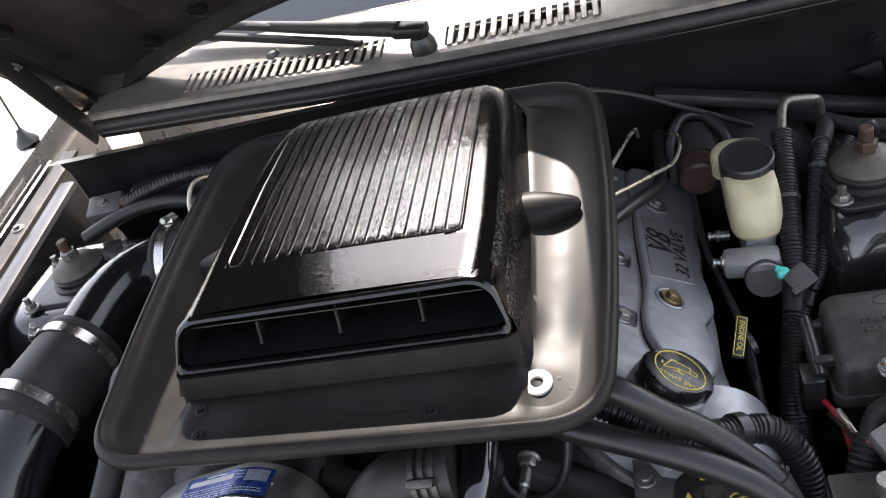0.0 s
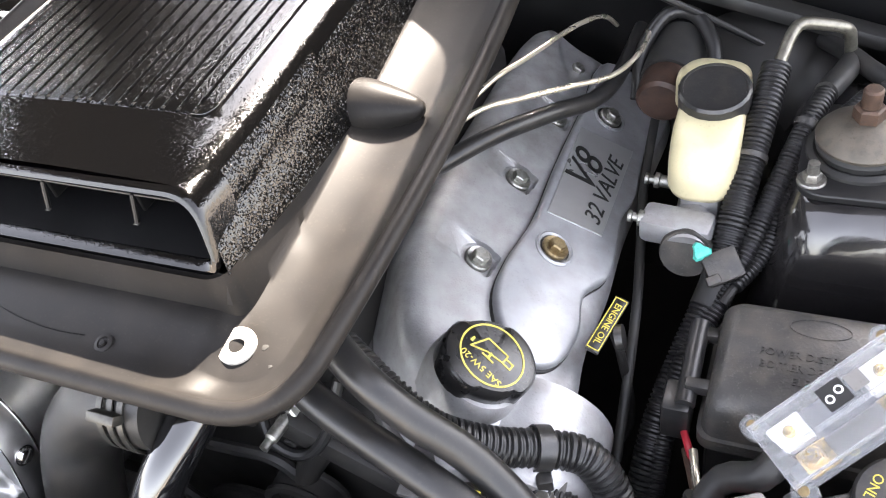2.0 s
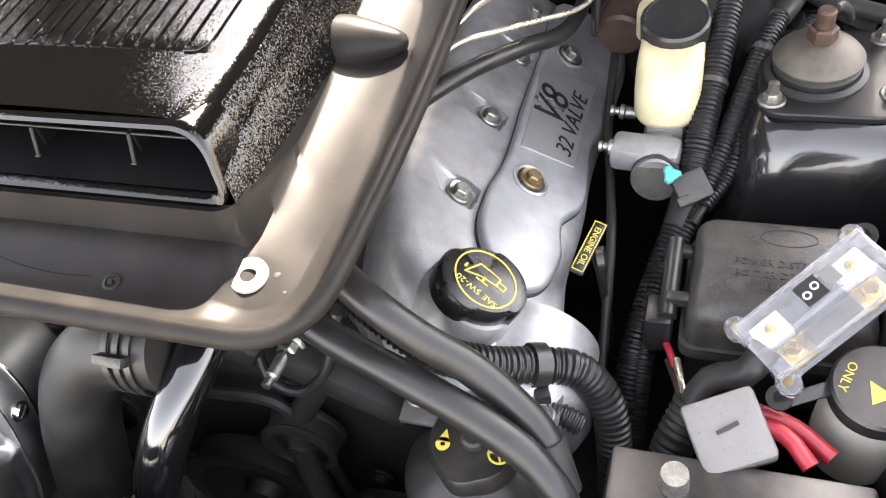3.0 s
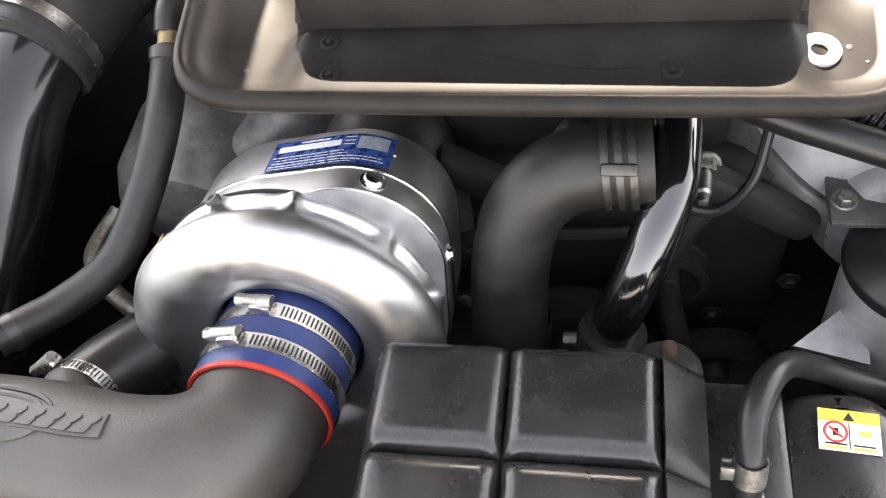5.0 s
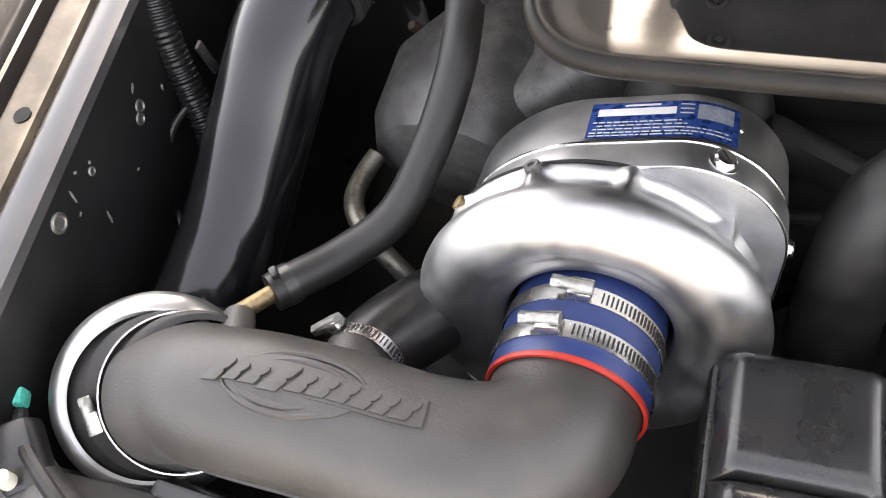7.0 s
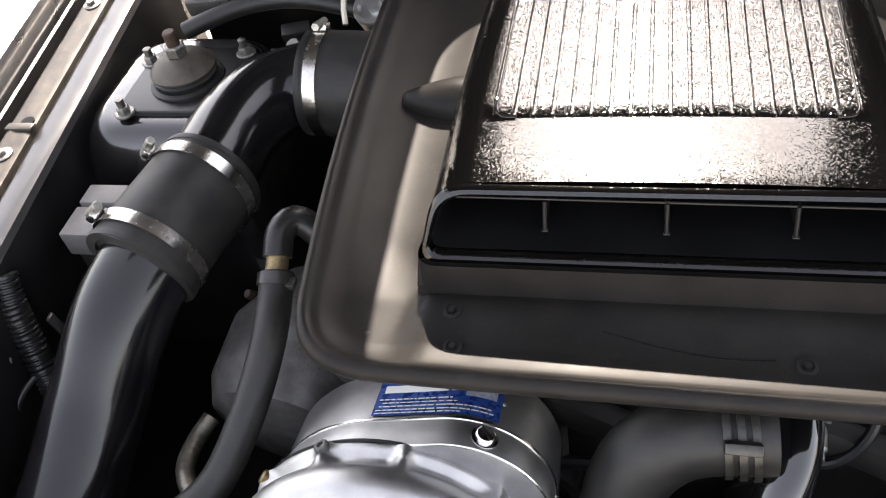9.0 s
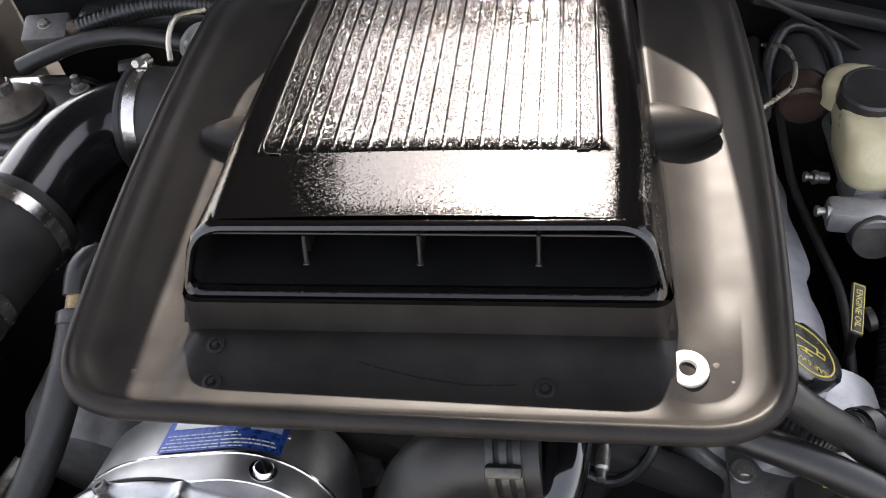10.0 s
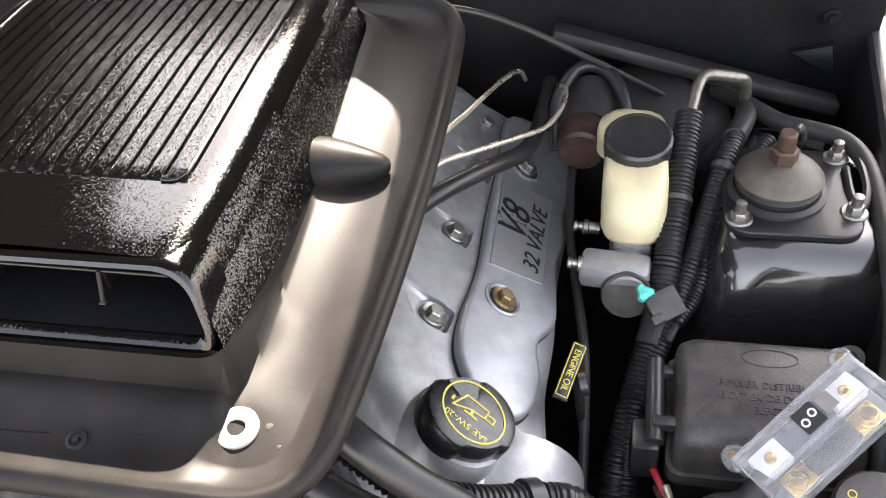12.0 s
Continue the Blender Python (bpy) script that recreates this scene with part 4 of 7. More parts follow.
strut_tower(0.515, 0.845, 0.950, (0.500, 0.838), ((0.466, 0.797), (0.560, 0.812), (0.556, 0.888)), 1, 0.060)


# ---- engine ----
engine = thing("engine", (0, 0.75, 0.45), "dirty grey aluminium V8 engine block low in the bay", "engine")
part("block", Geo().box((0.44, 0.50, 0.30), pose(0, 0.80, 0.66), 0.03), M_CAST_DARK, engine)
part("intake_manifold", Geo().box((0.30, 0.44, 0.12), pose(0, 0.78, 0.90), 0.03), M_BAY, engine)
# cover, ribs and bolts are coloured near-black to carry the bay's shade
part("front_cover", Geo().box((0.42, 0.05, 0.34), pose(0.0, 0.555, 0.72), 0.02), M_BAY, engine, "dirty cast timing cover, near-black with the bay's shade in its colour")
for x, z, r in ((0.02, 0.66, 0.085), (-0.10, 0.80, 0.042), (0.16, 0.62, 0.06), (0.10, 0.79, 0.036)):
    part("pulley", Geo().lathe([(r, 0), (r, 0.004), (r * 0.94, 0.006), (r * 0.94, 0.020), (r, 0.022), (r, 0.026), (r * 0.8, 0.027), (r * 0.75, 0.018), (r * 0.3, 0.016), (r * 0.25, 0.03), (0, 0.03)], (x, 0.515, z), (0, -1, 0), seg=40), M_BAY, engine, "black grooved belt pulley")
part("drive_belt", Geo().tube([(0.12, 0.505, 0.62), (0.10, 0.505, 0.82), (0.03, 0.505, 0.84), (-0.14, 0.505, 0.81), (-0.06, 0.505, 0.70), (0.02, 0.505, 0.572)], 0.006, seg=8), M_RUBBER, engine)
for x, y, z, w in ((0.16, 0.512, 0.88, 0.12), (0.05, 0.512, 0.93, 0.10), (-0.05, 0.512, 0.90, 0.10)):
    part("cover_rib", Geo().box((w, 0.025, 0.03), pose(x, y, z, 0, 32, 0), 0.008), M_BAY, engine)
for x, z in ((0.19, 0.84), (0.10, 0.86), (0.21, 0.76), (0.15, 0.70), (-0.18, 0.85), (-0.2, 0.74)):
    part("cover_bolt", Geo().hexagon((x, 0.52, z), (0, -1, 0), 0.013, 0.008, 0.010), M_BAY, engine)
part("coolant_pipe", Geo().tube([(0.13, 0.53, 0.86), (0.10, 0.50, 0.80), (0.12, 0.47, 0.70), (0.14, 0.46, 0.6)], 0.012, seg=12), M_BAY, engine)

# cam covers: V is outwards and down, U is to the rear, N is out of the cover
COVER_N, COVER_U = unit((0.55, 0.09, 0.83)), unit((0, 0.993, -0.115))
COVER_U = unit(COVER_U - COVER_N * np.dot(COVER_U, COVER_N))
COVER_V = np.cross(COVER_U, COVER_N)


def cover_matrix(mirror=False):
    m = Matrix((COVER_V, COVER_U, COVER_N)).transposed().to_4x4()
    m.translation = tuple(vec((0.277, 0.83, 0.895)) + COVER_N * 0.005)
    if mirror:
        m = Matrix.Diagonal((-1, 1, 1, 1)) @ m
    return m


def closed_curve(points, per=5):
    p = [vec(q) for q in points]
    n, out = len(p), []
    for k in range(n):
        a, b, c, d = p[k - 1], p[k], p[(k + 1) % n], p[(k + 2) % n]
        for s in np.arange(per) / per:
            out.append(0.5 * (2 * b + (c - a) * s + (2 * a - 5 * b + 4 * c - d) * s * s + (3 * b - a - 3 * c + d) * s ** 3))
    return np.array(out)


LOW_BOLTS = ((0.226, 0.680, 0.944), (0.219, 0.792, 0.925), (0.222, 0.905, 0.910), (0.219, 0.997, 0.904))


def cam_cover(mirror):
    m = cover_matrix(mirror)
    at = m @ Vector((0, 0, -0.05))
    t = thing("cam_cover", at, "grey cast aluminium cam cover bolted on the engine" if not mirror else "smooth dirty grey cast aluminium cam cover beside black pipes", "engine cover", "cam covers")
    o = closed_curve([(-0.125, 0.20), (-0.128, 0.0), (-0.124, -0.15), (-0.105, -0.215), (-0.075, -0.265), (-0.03, -0.298), (0.03, -0.30), (0.062, -0.265), (0.066, -0.22), (0.060, -0.17), (0.062, -0.10), (0.058, -0.02), (0.062, 0.08), (0.060, 0.20), (0.0, 0.215), (-0.07, 0.215)])
    cover_body = part("cover_body", Geo().prism(o, -0.10, -0.012, m, 0.022, 5), M_CAST if not mirror else M_CAST_DARK, t)
    if not mirror:
        pockets = []
        for p in LOW_BOLTS:
            q = m.inverted() @ Vector(p)
            pockets.append(Geo().box((0.070, 0.030, 0.050), m @ pose(q.x - 0.020, q.y + 0.002, -0.0150, 0, 9, -6) @ pose(0, 0, 0.025), 0.004))
            pockets.append(Geo().lathe([(0.0165, 0.0), (0.0165, 0.03)], m @ Vector((q.x, q.y, -0.0172)), m.to_3x3() @ Vector((0, 0, 1)), seg=28))
        carve(cover_body, pockets)
    part("flange", Geo().prism(o * 1.03, -0.112, -0.085, m, 0.004), M_CAST_DARK, t)
    return t, m


cover, cm = cam_cover(False)
o = closed_curve([(-0.040, 0.195), (-0.0405, 0.10), (-0.039, 0.0), (-0.035, -0.085), (-0.040, -0.145), (-0.036, -0.188), (-0.014, -0.220), (0.014, -0.229), (0.034, -0.212), (0.0405, -0.176), (0.033, -0.136), (0.047, -0.100), (0.045, -0.058), (0.040, -0.02), (0.046, 0.02), (0.041, 0.06), (0.046, 0.10), (0.044, 0.195)], 6)
coil = part("coil_cover", Geo().prism(o, -0.016, -0.001, cm, 0.005, 4), M_COVER, cover, "light grey painted raised coil cover")
part("coil_gasket", Geo().prism(closed_curve(o[::6] * 1.012, 6), -0.018, -0.0095, cm, 0.001), M_RUBBER, coil, "thin dark gasket line")
lab = part("badge", Geo().prism([(-0.0275, -0.074), (0.0265, -0.062), (0.0245, 0.074), (-0.0345, 0.060)], -0.002, 0.0003, cm, 0.0004, 1), M_LABEL_GREY, cover, "brushed grey badge plate with engraved lettering", angle=20)
tm = cm @ basis((0.0, 0.0, 0.0), (0, 0, 1), (0, 1, 0))
words("badge_lettering", "V8", cm @ basis((-0.0115, 0.004, 0.0006), (0, 0, 1), (0, 1, 0)), 0.047, M_BLACKPRINT, lab, 0.0003, shear=0.25)
words("badge_lettering", "32 VALVE", cm @ basis((0.0130, -0.004, 0.0006), (0, 0, 1), (0, 1, 0)), 0.0245, M_BLACKPRINT, lab, 0.0003, shear=0.2)
nrm = tuple(COVER_N)
for p, mat in (((0.226, 0.680, 0.944), M_ZINC), ((0.219, 0.792, 0.925), M_ZINC), ((0.222, 0.905, 0.910), M_ZINC), ((0.219, 0.997, 0.904), M_ZINC), ((0.271, 0.722, 0.913), M_GOLD), ((0.269, 0.933, 0.892), M_ZINC)):
    q = cm.inverted() @ Vector(p)
    raised = mat is M_GOLD or p[1] == 0.933
    top = -0.001 if raised else -0.0165
    if raised:
        part("bolt_boss", Geo().lathe([(0.0185, -0.006), (0.0180, 0.0012), (0.0162, 0.0022), (0.0140, 0.0005)], cm @ Vector((q.x, q.y, top)), nrm, seg=28, cap=False), M_COVER if raised else M_CAST, cover)
        # a flat darker disc paints the shade of the recess round the bolt
        part("boss_well", Geo().lathe([(0.0155, 0.0006), (0.0, 0.0006)], cm @ Vector((q.x, q.y, top)), nrm, seg=28), M_CAST_DARK, cover)
    part("cover_bolt", Geo().lathe([(0.0122, 0.0), (0.0122, 0.003), (0.0112, 0.0042), (0.0095, 0.0035), (0, 0.003)], cm @ Vector((q.x, q.y, top)), nrm, seg=24).hexagon(cm @ Vector((q.x, q.y, top + 0.002)), nrm, 0.0150, 0.0075), mat, cover)
part("front_lobe", Geo().lathe([(0.0, 0.0), (0.045, 0.002), (0.062, 0.010), (0.070, 0.026), (0.070, 0.09), (0, 0.09)], (0.285, 0.503, 0.842), (-0.05, 1, 0.05), seg=40), M_CAST, cover, "rounded cast front lobe")

cap_at = vec((0.272, 0.573, 0.957))
part("filler_neck", Geo().lathe([(0.040, -0.05), (0.0375, -0.022), (0.0345, -0.016), (0.0, -0.016)], cap_at, nrm, seg=36), M_CAST, cover, "cast oil filler neck")
oil_cap = thing("oil_filler_cap", tuple(cap_at - COVER_N * 0.016), "black oil filler cap with yellow printing on the cam cover", "oil cap")


def cap_lobes(a, r):
    notch = max(0.0, min(1.0, (abs(math.sin(a - 0.5)) - 0.80) / 0.08))
    return 1.0 + 0.05 * math.cos(2 * (a - 0.5)) - 0.085 * notch * (1.0 if r > 0.03 else 0.0)


part("cap_body", Geo().lathe([(0.034, -0.024), (0.0358, -0.020), (0.0355, -0.004), (0.0335, -0.001), (0.030, 0.0), (0, 0.0)], cap_at, nrm, seg=96, wobble=cap_lobes), M_CAPGLOSS, oil_cap)
cpm = basis(cap_at, nrm, (1, 0, 0))
part("print_ring", Geo().lathe([(0.0258, 0.0), (0.0258, 0.0005), (0.0245, 0.0005), (0.0245, 0.0)], cap_at, nrm, seg=48, cap=False), M_YELLOW, oil_cap, "yellow printed ring")
em = cpm @ pose(0.0, 0.0, 0.0003, 0, 0, 165)
words("cap_lettering", "SAE 5W-20", em @ pose(0.0, 0.0150, 0.0), 0.0078, M_YELLOW, oil_cap, 0.0002)
can = Geo()
for ax, ay, bx, by, w in ((-0.010, -0.004, 0.009, -0.004, 0.0012), (0.009, -0.004, 0.009, 0.004, 0.0012), (0.009, 0.004, -0.004, 0.006, 0.0012), (-0.004, 0.006, -0.016, 0.012, 0.0012), (-0.010, -0.004, -0.016, 0.012, 0.0012), (0.009, 0.004, 0.016, 0.004, 0.0012),
                          (0.016, 0.004, 0.016, -0.001, 0.0012), (0.016, -0.001, 0.009, -0.001, 0.0012), (-0.001, 0.005, -0.001, 0.010, 0.002), (-0.006, 0.010, 0.004, 0.010, 0.0014), (-0.018, 0.008, -0.018, 0.005, 0.002)):
    a, b = Vector((-ax, ay - 0.005, 0)), Vector((-bx, by - 0.005, 0))
    can.box(((b - a).length + w * 0.7, w, 0.0004), em @ basis((a + b) / 2, (0, 0, 1), b - a), 0)
part("oil_can_symbol", can, M_YELLOW, oil_cap, "yellow printed oil can outline")

tag = thing("dipstick_tag", (0.335, 0.65, 0.905), "black oil dipstick tag with yellow lettering", "dipstick")
gm = basis((0.3345, 0.652, 0.913), (0.25, -0.15, 1), (-0.22, -1.0, 0)) @ Matrix.Diagonal((0.88, 0.92, 1.3, 1))
part("tag_plate", Geo().box((0.062, 0.0125, 0.003), gm, 0.001), M_BLACKCAP, tag)
fr = Geo()
for px_, py_, sx, sy in ((0, 0.0052, 0.058, 0.0008), (0, -0.0052, 0.058, 0.0008), (0.0285, 0, 0.0008, 0.0112), (-0.0285, 0, 0.0008, 0.0112)):
    fr.box((sx, sy, 0.0006), gm @ pose(px_, py_, 0.0015), 0)
part("tag_border", fr, M_YELLOW, tag, "yellow printed border")
words("tag_lettering", "ENGINE OIL", gm @ pose(0, 0, 0.0017), 0.0082, M_YELLOW, tag, 0.0002, width=1.05)
part("dipstick", Geo().tube([(0.337, 0.655, 0.908), (0.343, 0.66, 0.86), (0.345, 0.67, 0.75), (0.30, 0.70, 0.6)], 0.004, seg=8), M_BAY, tag)
part("dipstick_loop", Geo().lathe([(0.007, -0.003), (0.0105, -0.003), (0.0105, 0.003), (0.007, 0.003)], (0.3455, 0.648, 0.905), (1, 0.2, 0.2), seg=20), M_BLACKCAP, tag)

cover_l, cl = cam_cover(True)
part("cover_shoulder", Geo().lathe([(0.0, 0.0), (0.05, 0.003), (0.075, 0.016), (0.086, 0.04), (0.088, 0.10), (0.06, 0.16), (0, 0.17)], (-0.330, 0.495, 0.835), (0.12, 1, 0.16), seg=44), M_CAST_DARK, cover_l, "rounded cast shoulder stained with dirt")
part("cover_ridge", Geo().box((0.07, 0.34, 0.03), cl @ pose(-0.02, 0.02, -0.005), 0.012), M_CAST_DARK, cover_l)
for p in ((-0.31, 0.60, 0.905), (-0.335, 0.70, 0.895)):
    part("cover_bolt", Geo().hexagon(p, (-0.5, 0, 0.85), 0.012, 0.008, 0.010), M_BOLT, cover_l)
part("red_plug", Geo().lathe([(0.005, 0), (0.005, 0.010), (0.004, 0.012), (0, 0.012)], (-0.385, 0.625, 0.89), (-0.3, -0.4, 0.85), seg=16), M_RUST, cover_l, "small red plug")


# ---- supercharger ----
SC_AX = unit((0.0, -0.9806, 0.1961))
SC_O = vec((-0.1365, 0.406, 0.930))
scm_ = basis(SC_O, SC_AX, (1, 0, 0))
SCROLL_X, SCROLL_Y = -0.050, -0.049
sc = thing("supercharger", (-0.165, 0.42, 0.79), "polished aluminium centrifugal supercharger with scroll housing and blue name plate", "supercharger")


def hull(circles, n=180):
    """The outline round several circles (x, y, radius), as by a taut string; from the side, anticlockwise."""
    dirs = np.linspace(0, 2 * math.pi, n, endpoint=False)
    pts = []
    for a in dirs:
        d = vec((math.cos(a), math.sin(a)))
        c = max(circles, key=lambda q: q[0] * d[0] + q[1] * d[1] + q[2])
        pts.append((c[0] + c[2] * d[0], c[1] + c[2] * d[1]))
    return np.array(pts)


CASE = hull(((0.0, 0.0, 0.0685), (-0.0455, -0.0517, 0.112)))
CASE_N = np.stack((np.cos(np.linspace(0, 2 * math.pi, len(CASE), endpoint=False)), np.sin(np.linspace(0, 2 * math.pi, len(CASE), endpoint=False))), axis=1)


def case_ring(inset, h):
    return [scm_ @ Vector((*(p - w * inset), h)) for p, w in zip(CASE, CASE_N)]


def case_point(k, h, lift=0.0):
    """A place on the gear case's wall: k degrees round its outline, h along the axis."""
    a = radians(k)
    d = vec((math.cos(a), math.sin(a)))
    f = (k % 360) / 360 * len(CASE)
    i = int(f) % len(CASE)
    p = CASE[i] + (CASE[(i + 1) % len(CASE)] - CASE[i]) * (f - int(f))
    return scm_ @ Vector((*(p + d * lift), h)), scm_.to_3x3() @ Vector((*d, 0))


g = Geo().grid([case_ring(i, h) for i, h in ((0.030, -0.080), (0.008, -0.079), (0.003, -0.076), (0.0012, -0.072), (0.0008, -0.0262))], close_v=True)
part("gear_case", g, M_POLISH, sc, "machined round gear case")
part("case_joint", Geo().grid([case_ring(i, h) for i, h in ((0.0008, -0.0262), (-0.0004, -0.0258), (-0.0004, -0.0240), (0.0004, -0.0236))], close_v=True), M_BRIGHT, sc, "bright machined joint line")
part("front_ring", Geo().grid([case_ring(i, h) for i, h in ((0.0004, -0.0236), (0.0, -0.022), (0.0, -0.0016), (0.0003, -0.0008))], close_v=True), M_POLISH, sc, "turned front ring of the gear case")
part("ring_edge", Geo().grid([case_ring(i, h) for i, h in ((0.0003, -0.0008), (0.0008, 0.0), (0.0016, 0.0001))], close_v=True), M_BRIGHT, sc, "bright chamfered edge")
part("case_face", Geo().grid([case_ring(i, h) for i, h in ((0.0016, 0.0001), (0.0022, -0.0012), (0.004, -0.0014), (0.050, -0.0014))], close_v=True, cap=True), M_CASEFACE, sc, "dull grey machined face behind the scroll")
part("rear_housing", Geo().lathe([(0.050, -0.15), (0.0555, -0.146), (0.0566, -0.14), (0.0566, -0.112), (0.0540, -0.108), (0.0540, -0.076), (0, -0.076)], SC_O, SC_AX, seg=48), M_RUBBER, sc, "black rubber-covered pulley housing")
for k, h, r in ((71.0, -0.0125, 0.0072), (-2.0, -0.0125, 0.0062), (146.0, -0.0125, 0.0066)):
    q, rad = case_point(k, h)
    part("case_bolt", Geo().lathe([(r * 1.35, -0.001), (r * 1.35, 0.0006), (r, 0.0008), (r, 0.0028), (r * 0.86, 0.0040), (r * 0.3, 0.0043), (0, 0.0043)], q, rad, seg=24), M_BRIGHT, sc, "round-headed plug bolt")
    part("bolt_slot", Geo().box((r * 1.7, 0.0011, 0.0006), basis(q + rad * 0.0042, rad, tuple(SC_AX)) @ pose(0, 0, 0, 0, 0, 35), 0), M_BLACKPRINT, sc)
# scroll, on the axis of the inlet
VOL_C = vec(scm_ @ Vector((SCROLL_X, SCROLL_Y, 0.0)))
BOSSES = (44.0, 80.0, 111.0, 144.0, 8.0, -30.0, 180.0)
scroll = [(0.070, -0.0012), (0.1120, -0.0010), (0.1132, 0.0), (0.1132, 0.0030), (0.1110, 0.0052), (0.1080, 0.0075), (0.1068, 0.0105), (0.1085, 0.0140), (0.1130, 0.0180), (0.1172, 0.0230), (0.1196, 0.0290), (0.1202, 0.0350), (0.1180, 0.0415), (0.1130, 0.0478),
          (0.1055, 0.0525), (0.0970, 0.0548), (0.0890, 0.0545), (0.0820, 0.0520), (0.0765, 0.0485), (0.0735, 0.0462), (0.0720, 0.0455), (0.0690, 0.0450), (0.0630, 0.0432), (0.0595, 0.0418), (0.0578, 0.0400), (0.0570, 0.0360), (0.0565, 0.020)]


def tower(a, r, h):
    """Extra radius where a bolt tower runs along the back of the scroll."""
    best = 0.0
    for b in BOSSES:
        d = abs((math.degrees(a) - b + 180) % 360 - 180) / 3.4
        best = max(best, math.exp(-d * d))
    back = max(0.0, min(1.0, (0.024 - h) / 0.008)) if h > -0.0005 else 0.3
    return best * back * max(0.0, 0.1172 - r) * (1.0 if r > 0.10 else 0.0)


seg = 240
rows = []
for r, h in scroll:
    row = []
    for a in np.arange(seg) * 2 * math.pi / seg:
        # the outlet side grows a little: a scroll, not a ring
        grow = 1 - 0.014 * math.cos(a - 0.5) * min(1.0, max(0.0, (r - 0.064) / 0.03))
        q = r * grow + tower(a, r, h)
        row.append(scm_ @ Vector((SCROLL_X + q * math.cos(a), SCROLL_Y + q * math.sin(a), h)))
    rows.append(row)
part("scroll_housing", Geo().grid(rows, close_v=True), M_POLISH, sc, "satin polished scroll housing", angle=50)
part("scroll_gasket", Geo().lathe([(0.108, -0.0022), (0.1146, -0.0020), (0.1148, -0.0008), (0.1130, -0.0004)], tuple(VOL_C), tuple(SC_AX), seg=120, cap=False), M_BLACKPRINT, sc, "thin dark gasket line")
for b in BOSSES[:4]:
    a = radians(b)
    out = scm_.to_3x3() @ Vector((math.cos(a), math.sin(a), 0))
    p = vec(VOL_C) + vec(out) * 0.1165 + SC_AX * 0.0045
    if b in (111.0, 144.0):
        part("boss_bolt", Geo().lathe([(0.0056, -0.003), (0.0056, 0.0018), (0.0046, 0.0028), (0.0026, 0.0028), (0.0022, 0.0008), (0, 0.0008)], p, out, seg=16), M_CAST_DARK if b == 111.0 else M_GOLD, sc, "small dull bolt in a cast boss")
outlet = Geo().tube([(-0.255, 0.37, 0.82), (-0.275, 0.375, 0.78), (-0.30, 0.38, 0.72)], 0.042, seg=28)
part("outlet", outlet, M_POLISH, sc)
part("support_bracket", Geo().box((0.16, 0.03, 0.16), pose(-0.15, 0.52, 0.80), 0.01), M_CAST_DARK, sc)
# name plate wrapped on the gear case
PLATE_A, PLATE_B = 61.0, 109.0


def case_patch(g, s0, s1, h0, h1, lift, n=8):
    """A thin skin on the case: s from 0 to 1 along the name plate."""
    def k(s):
        return PLATE_B + (PLATE_A - PLATE_B) * s
    s0, s1 = 0.16 + 0.80 * s0, 0.16 + 0.80 * s1
    # even steps along the wall, not in angle
    line = [vec(case_point(k(q), 0.0)[0]) for q in np.linspace(0, 1, 60)]
    run = np.concatenate(([0], np.cumsum([np.linalg.norm(b - a) for a, b in zip(line, line[1:])])))
    run /= run[-1]
    g.grid([[case_point(k(float(np.interp(s, run, np.linspace(0, 1, 60)))), h, lift)[0] for s in np.linspace(s0, s1, n)] for h in (h0, h1)])
    return g


name_plate = part("name_plate", case_patch(Geo(), 0, 1, -0.0645, -0.0285, 0.0004, 40), M_PLATEBLUE, sc, "blue printed foil name plate")
g = Geo()
rng = random.Random(3)
for h, s0, s1, t in ((-0.0445, 0.03, 0.62, 0.0012), (-0.0410, 0.06, 0.66, 0.0010), (-0.0375, 0.04, 0.93, 0.0011), (-0.0340, 0.02, 0.95, 0.0012), (-0.0310, 0.02, 0.70, 0.0010)):
    q = s0
    while q < s1:
        w = rng.uniform(0.02, 0.06)
        case_patch(g, q, min(s1, q + w), h, h + t, 0.0007, 3)
        q += w + 0.010
for k in range(3):
    case_patch(g, 0.60, 0.69, -0.0610 + 0.0045 * k, -0.0598 + 0.0045 * k, 0.0007, 3)
part("plate_print", g, M_PRINT, name_plate, "illegible white printed lines")
part("plate_mark", case_patch(Geo(), 0.05, 0.52, -0.0580, -0.0505, 0.0007, 16), M_PRINT, name_plate, "plain white maker's mark")
part("plate_mark", case_patch(Geo(), 0.22, 0.46, -0.0620, -0.0600, 0.0007, 8), M_PRINT, name_plate)
part("serial_field", case_patch(Geo(), 0.715, 0.955, -0.0615, -0.0465, 0.0007, 8), M_FOILPLATE, name_plate, "bare foil serial number field")
c, rad = case_point(PLATE_A + 2.5, -0.0465, 0.0006)
part("plate_rivet", Geo().lathe([(0.0016, 0), (0.0013, 0.0009), (0, 0.0010)], c, rad, seg=12), M_BRIGHT, name_plate)

# inlet coupler and intake tube
THROAT = VOL_C + SC_AX * 0.030
RED_C = vec((-0.1905, 0.2955, 0.9005))
COUP_AX = unit(RED_C - THROAT)
coupler = thing("inlet_coupler", tuple(THROAT), "blue silicone coupler with red lining held by steel clamps", "hose coupler")
n = float(np.linalg.norm(RED_C - THROAT))
part("sleeve", Geo().lathe([(0.0525, -0.008), (0.0530, -0.004), (0.0530, n - 0.003), (0.0522, n)], tuple(THROAT), tuple(COUP_AX), seg=56, cap=False), M_BLUE, coupler, "blue silicone sleeve")
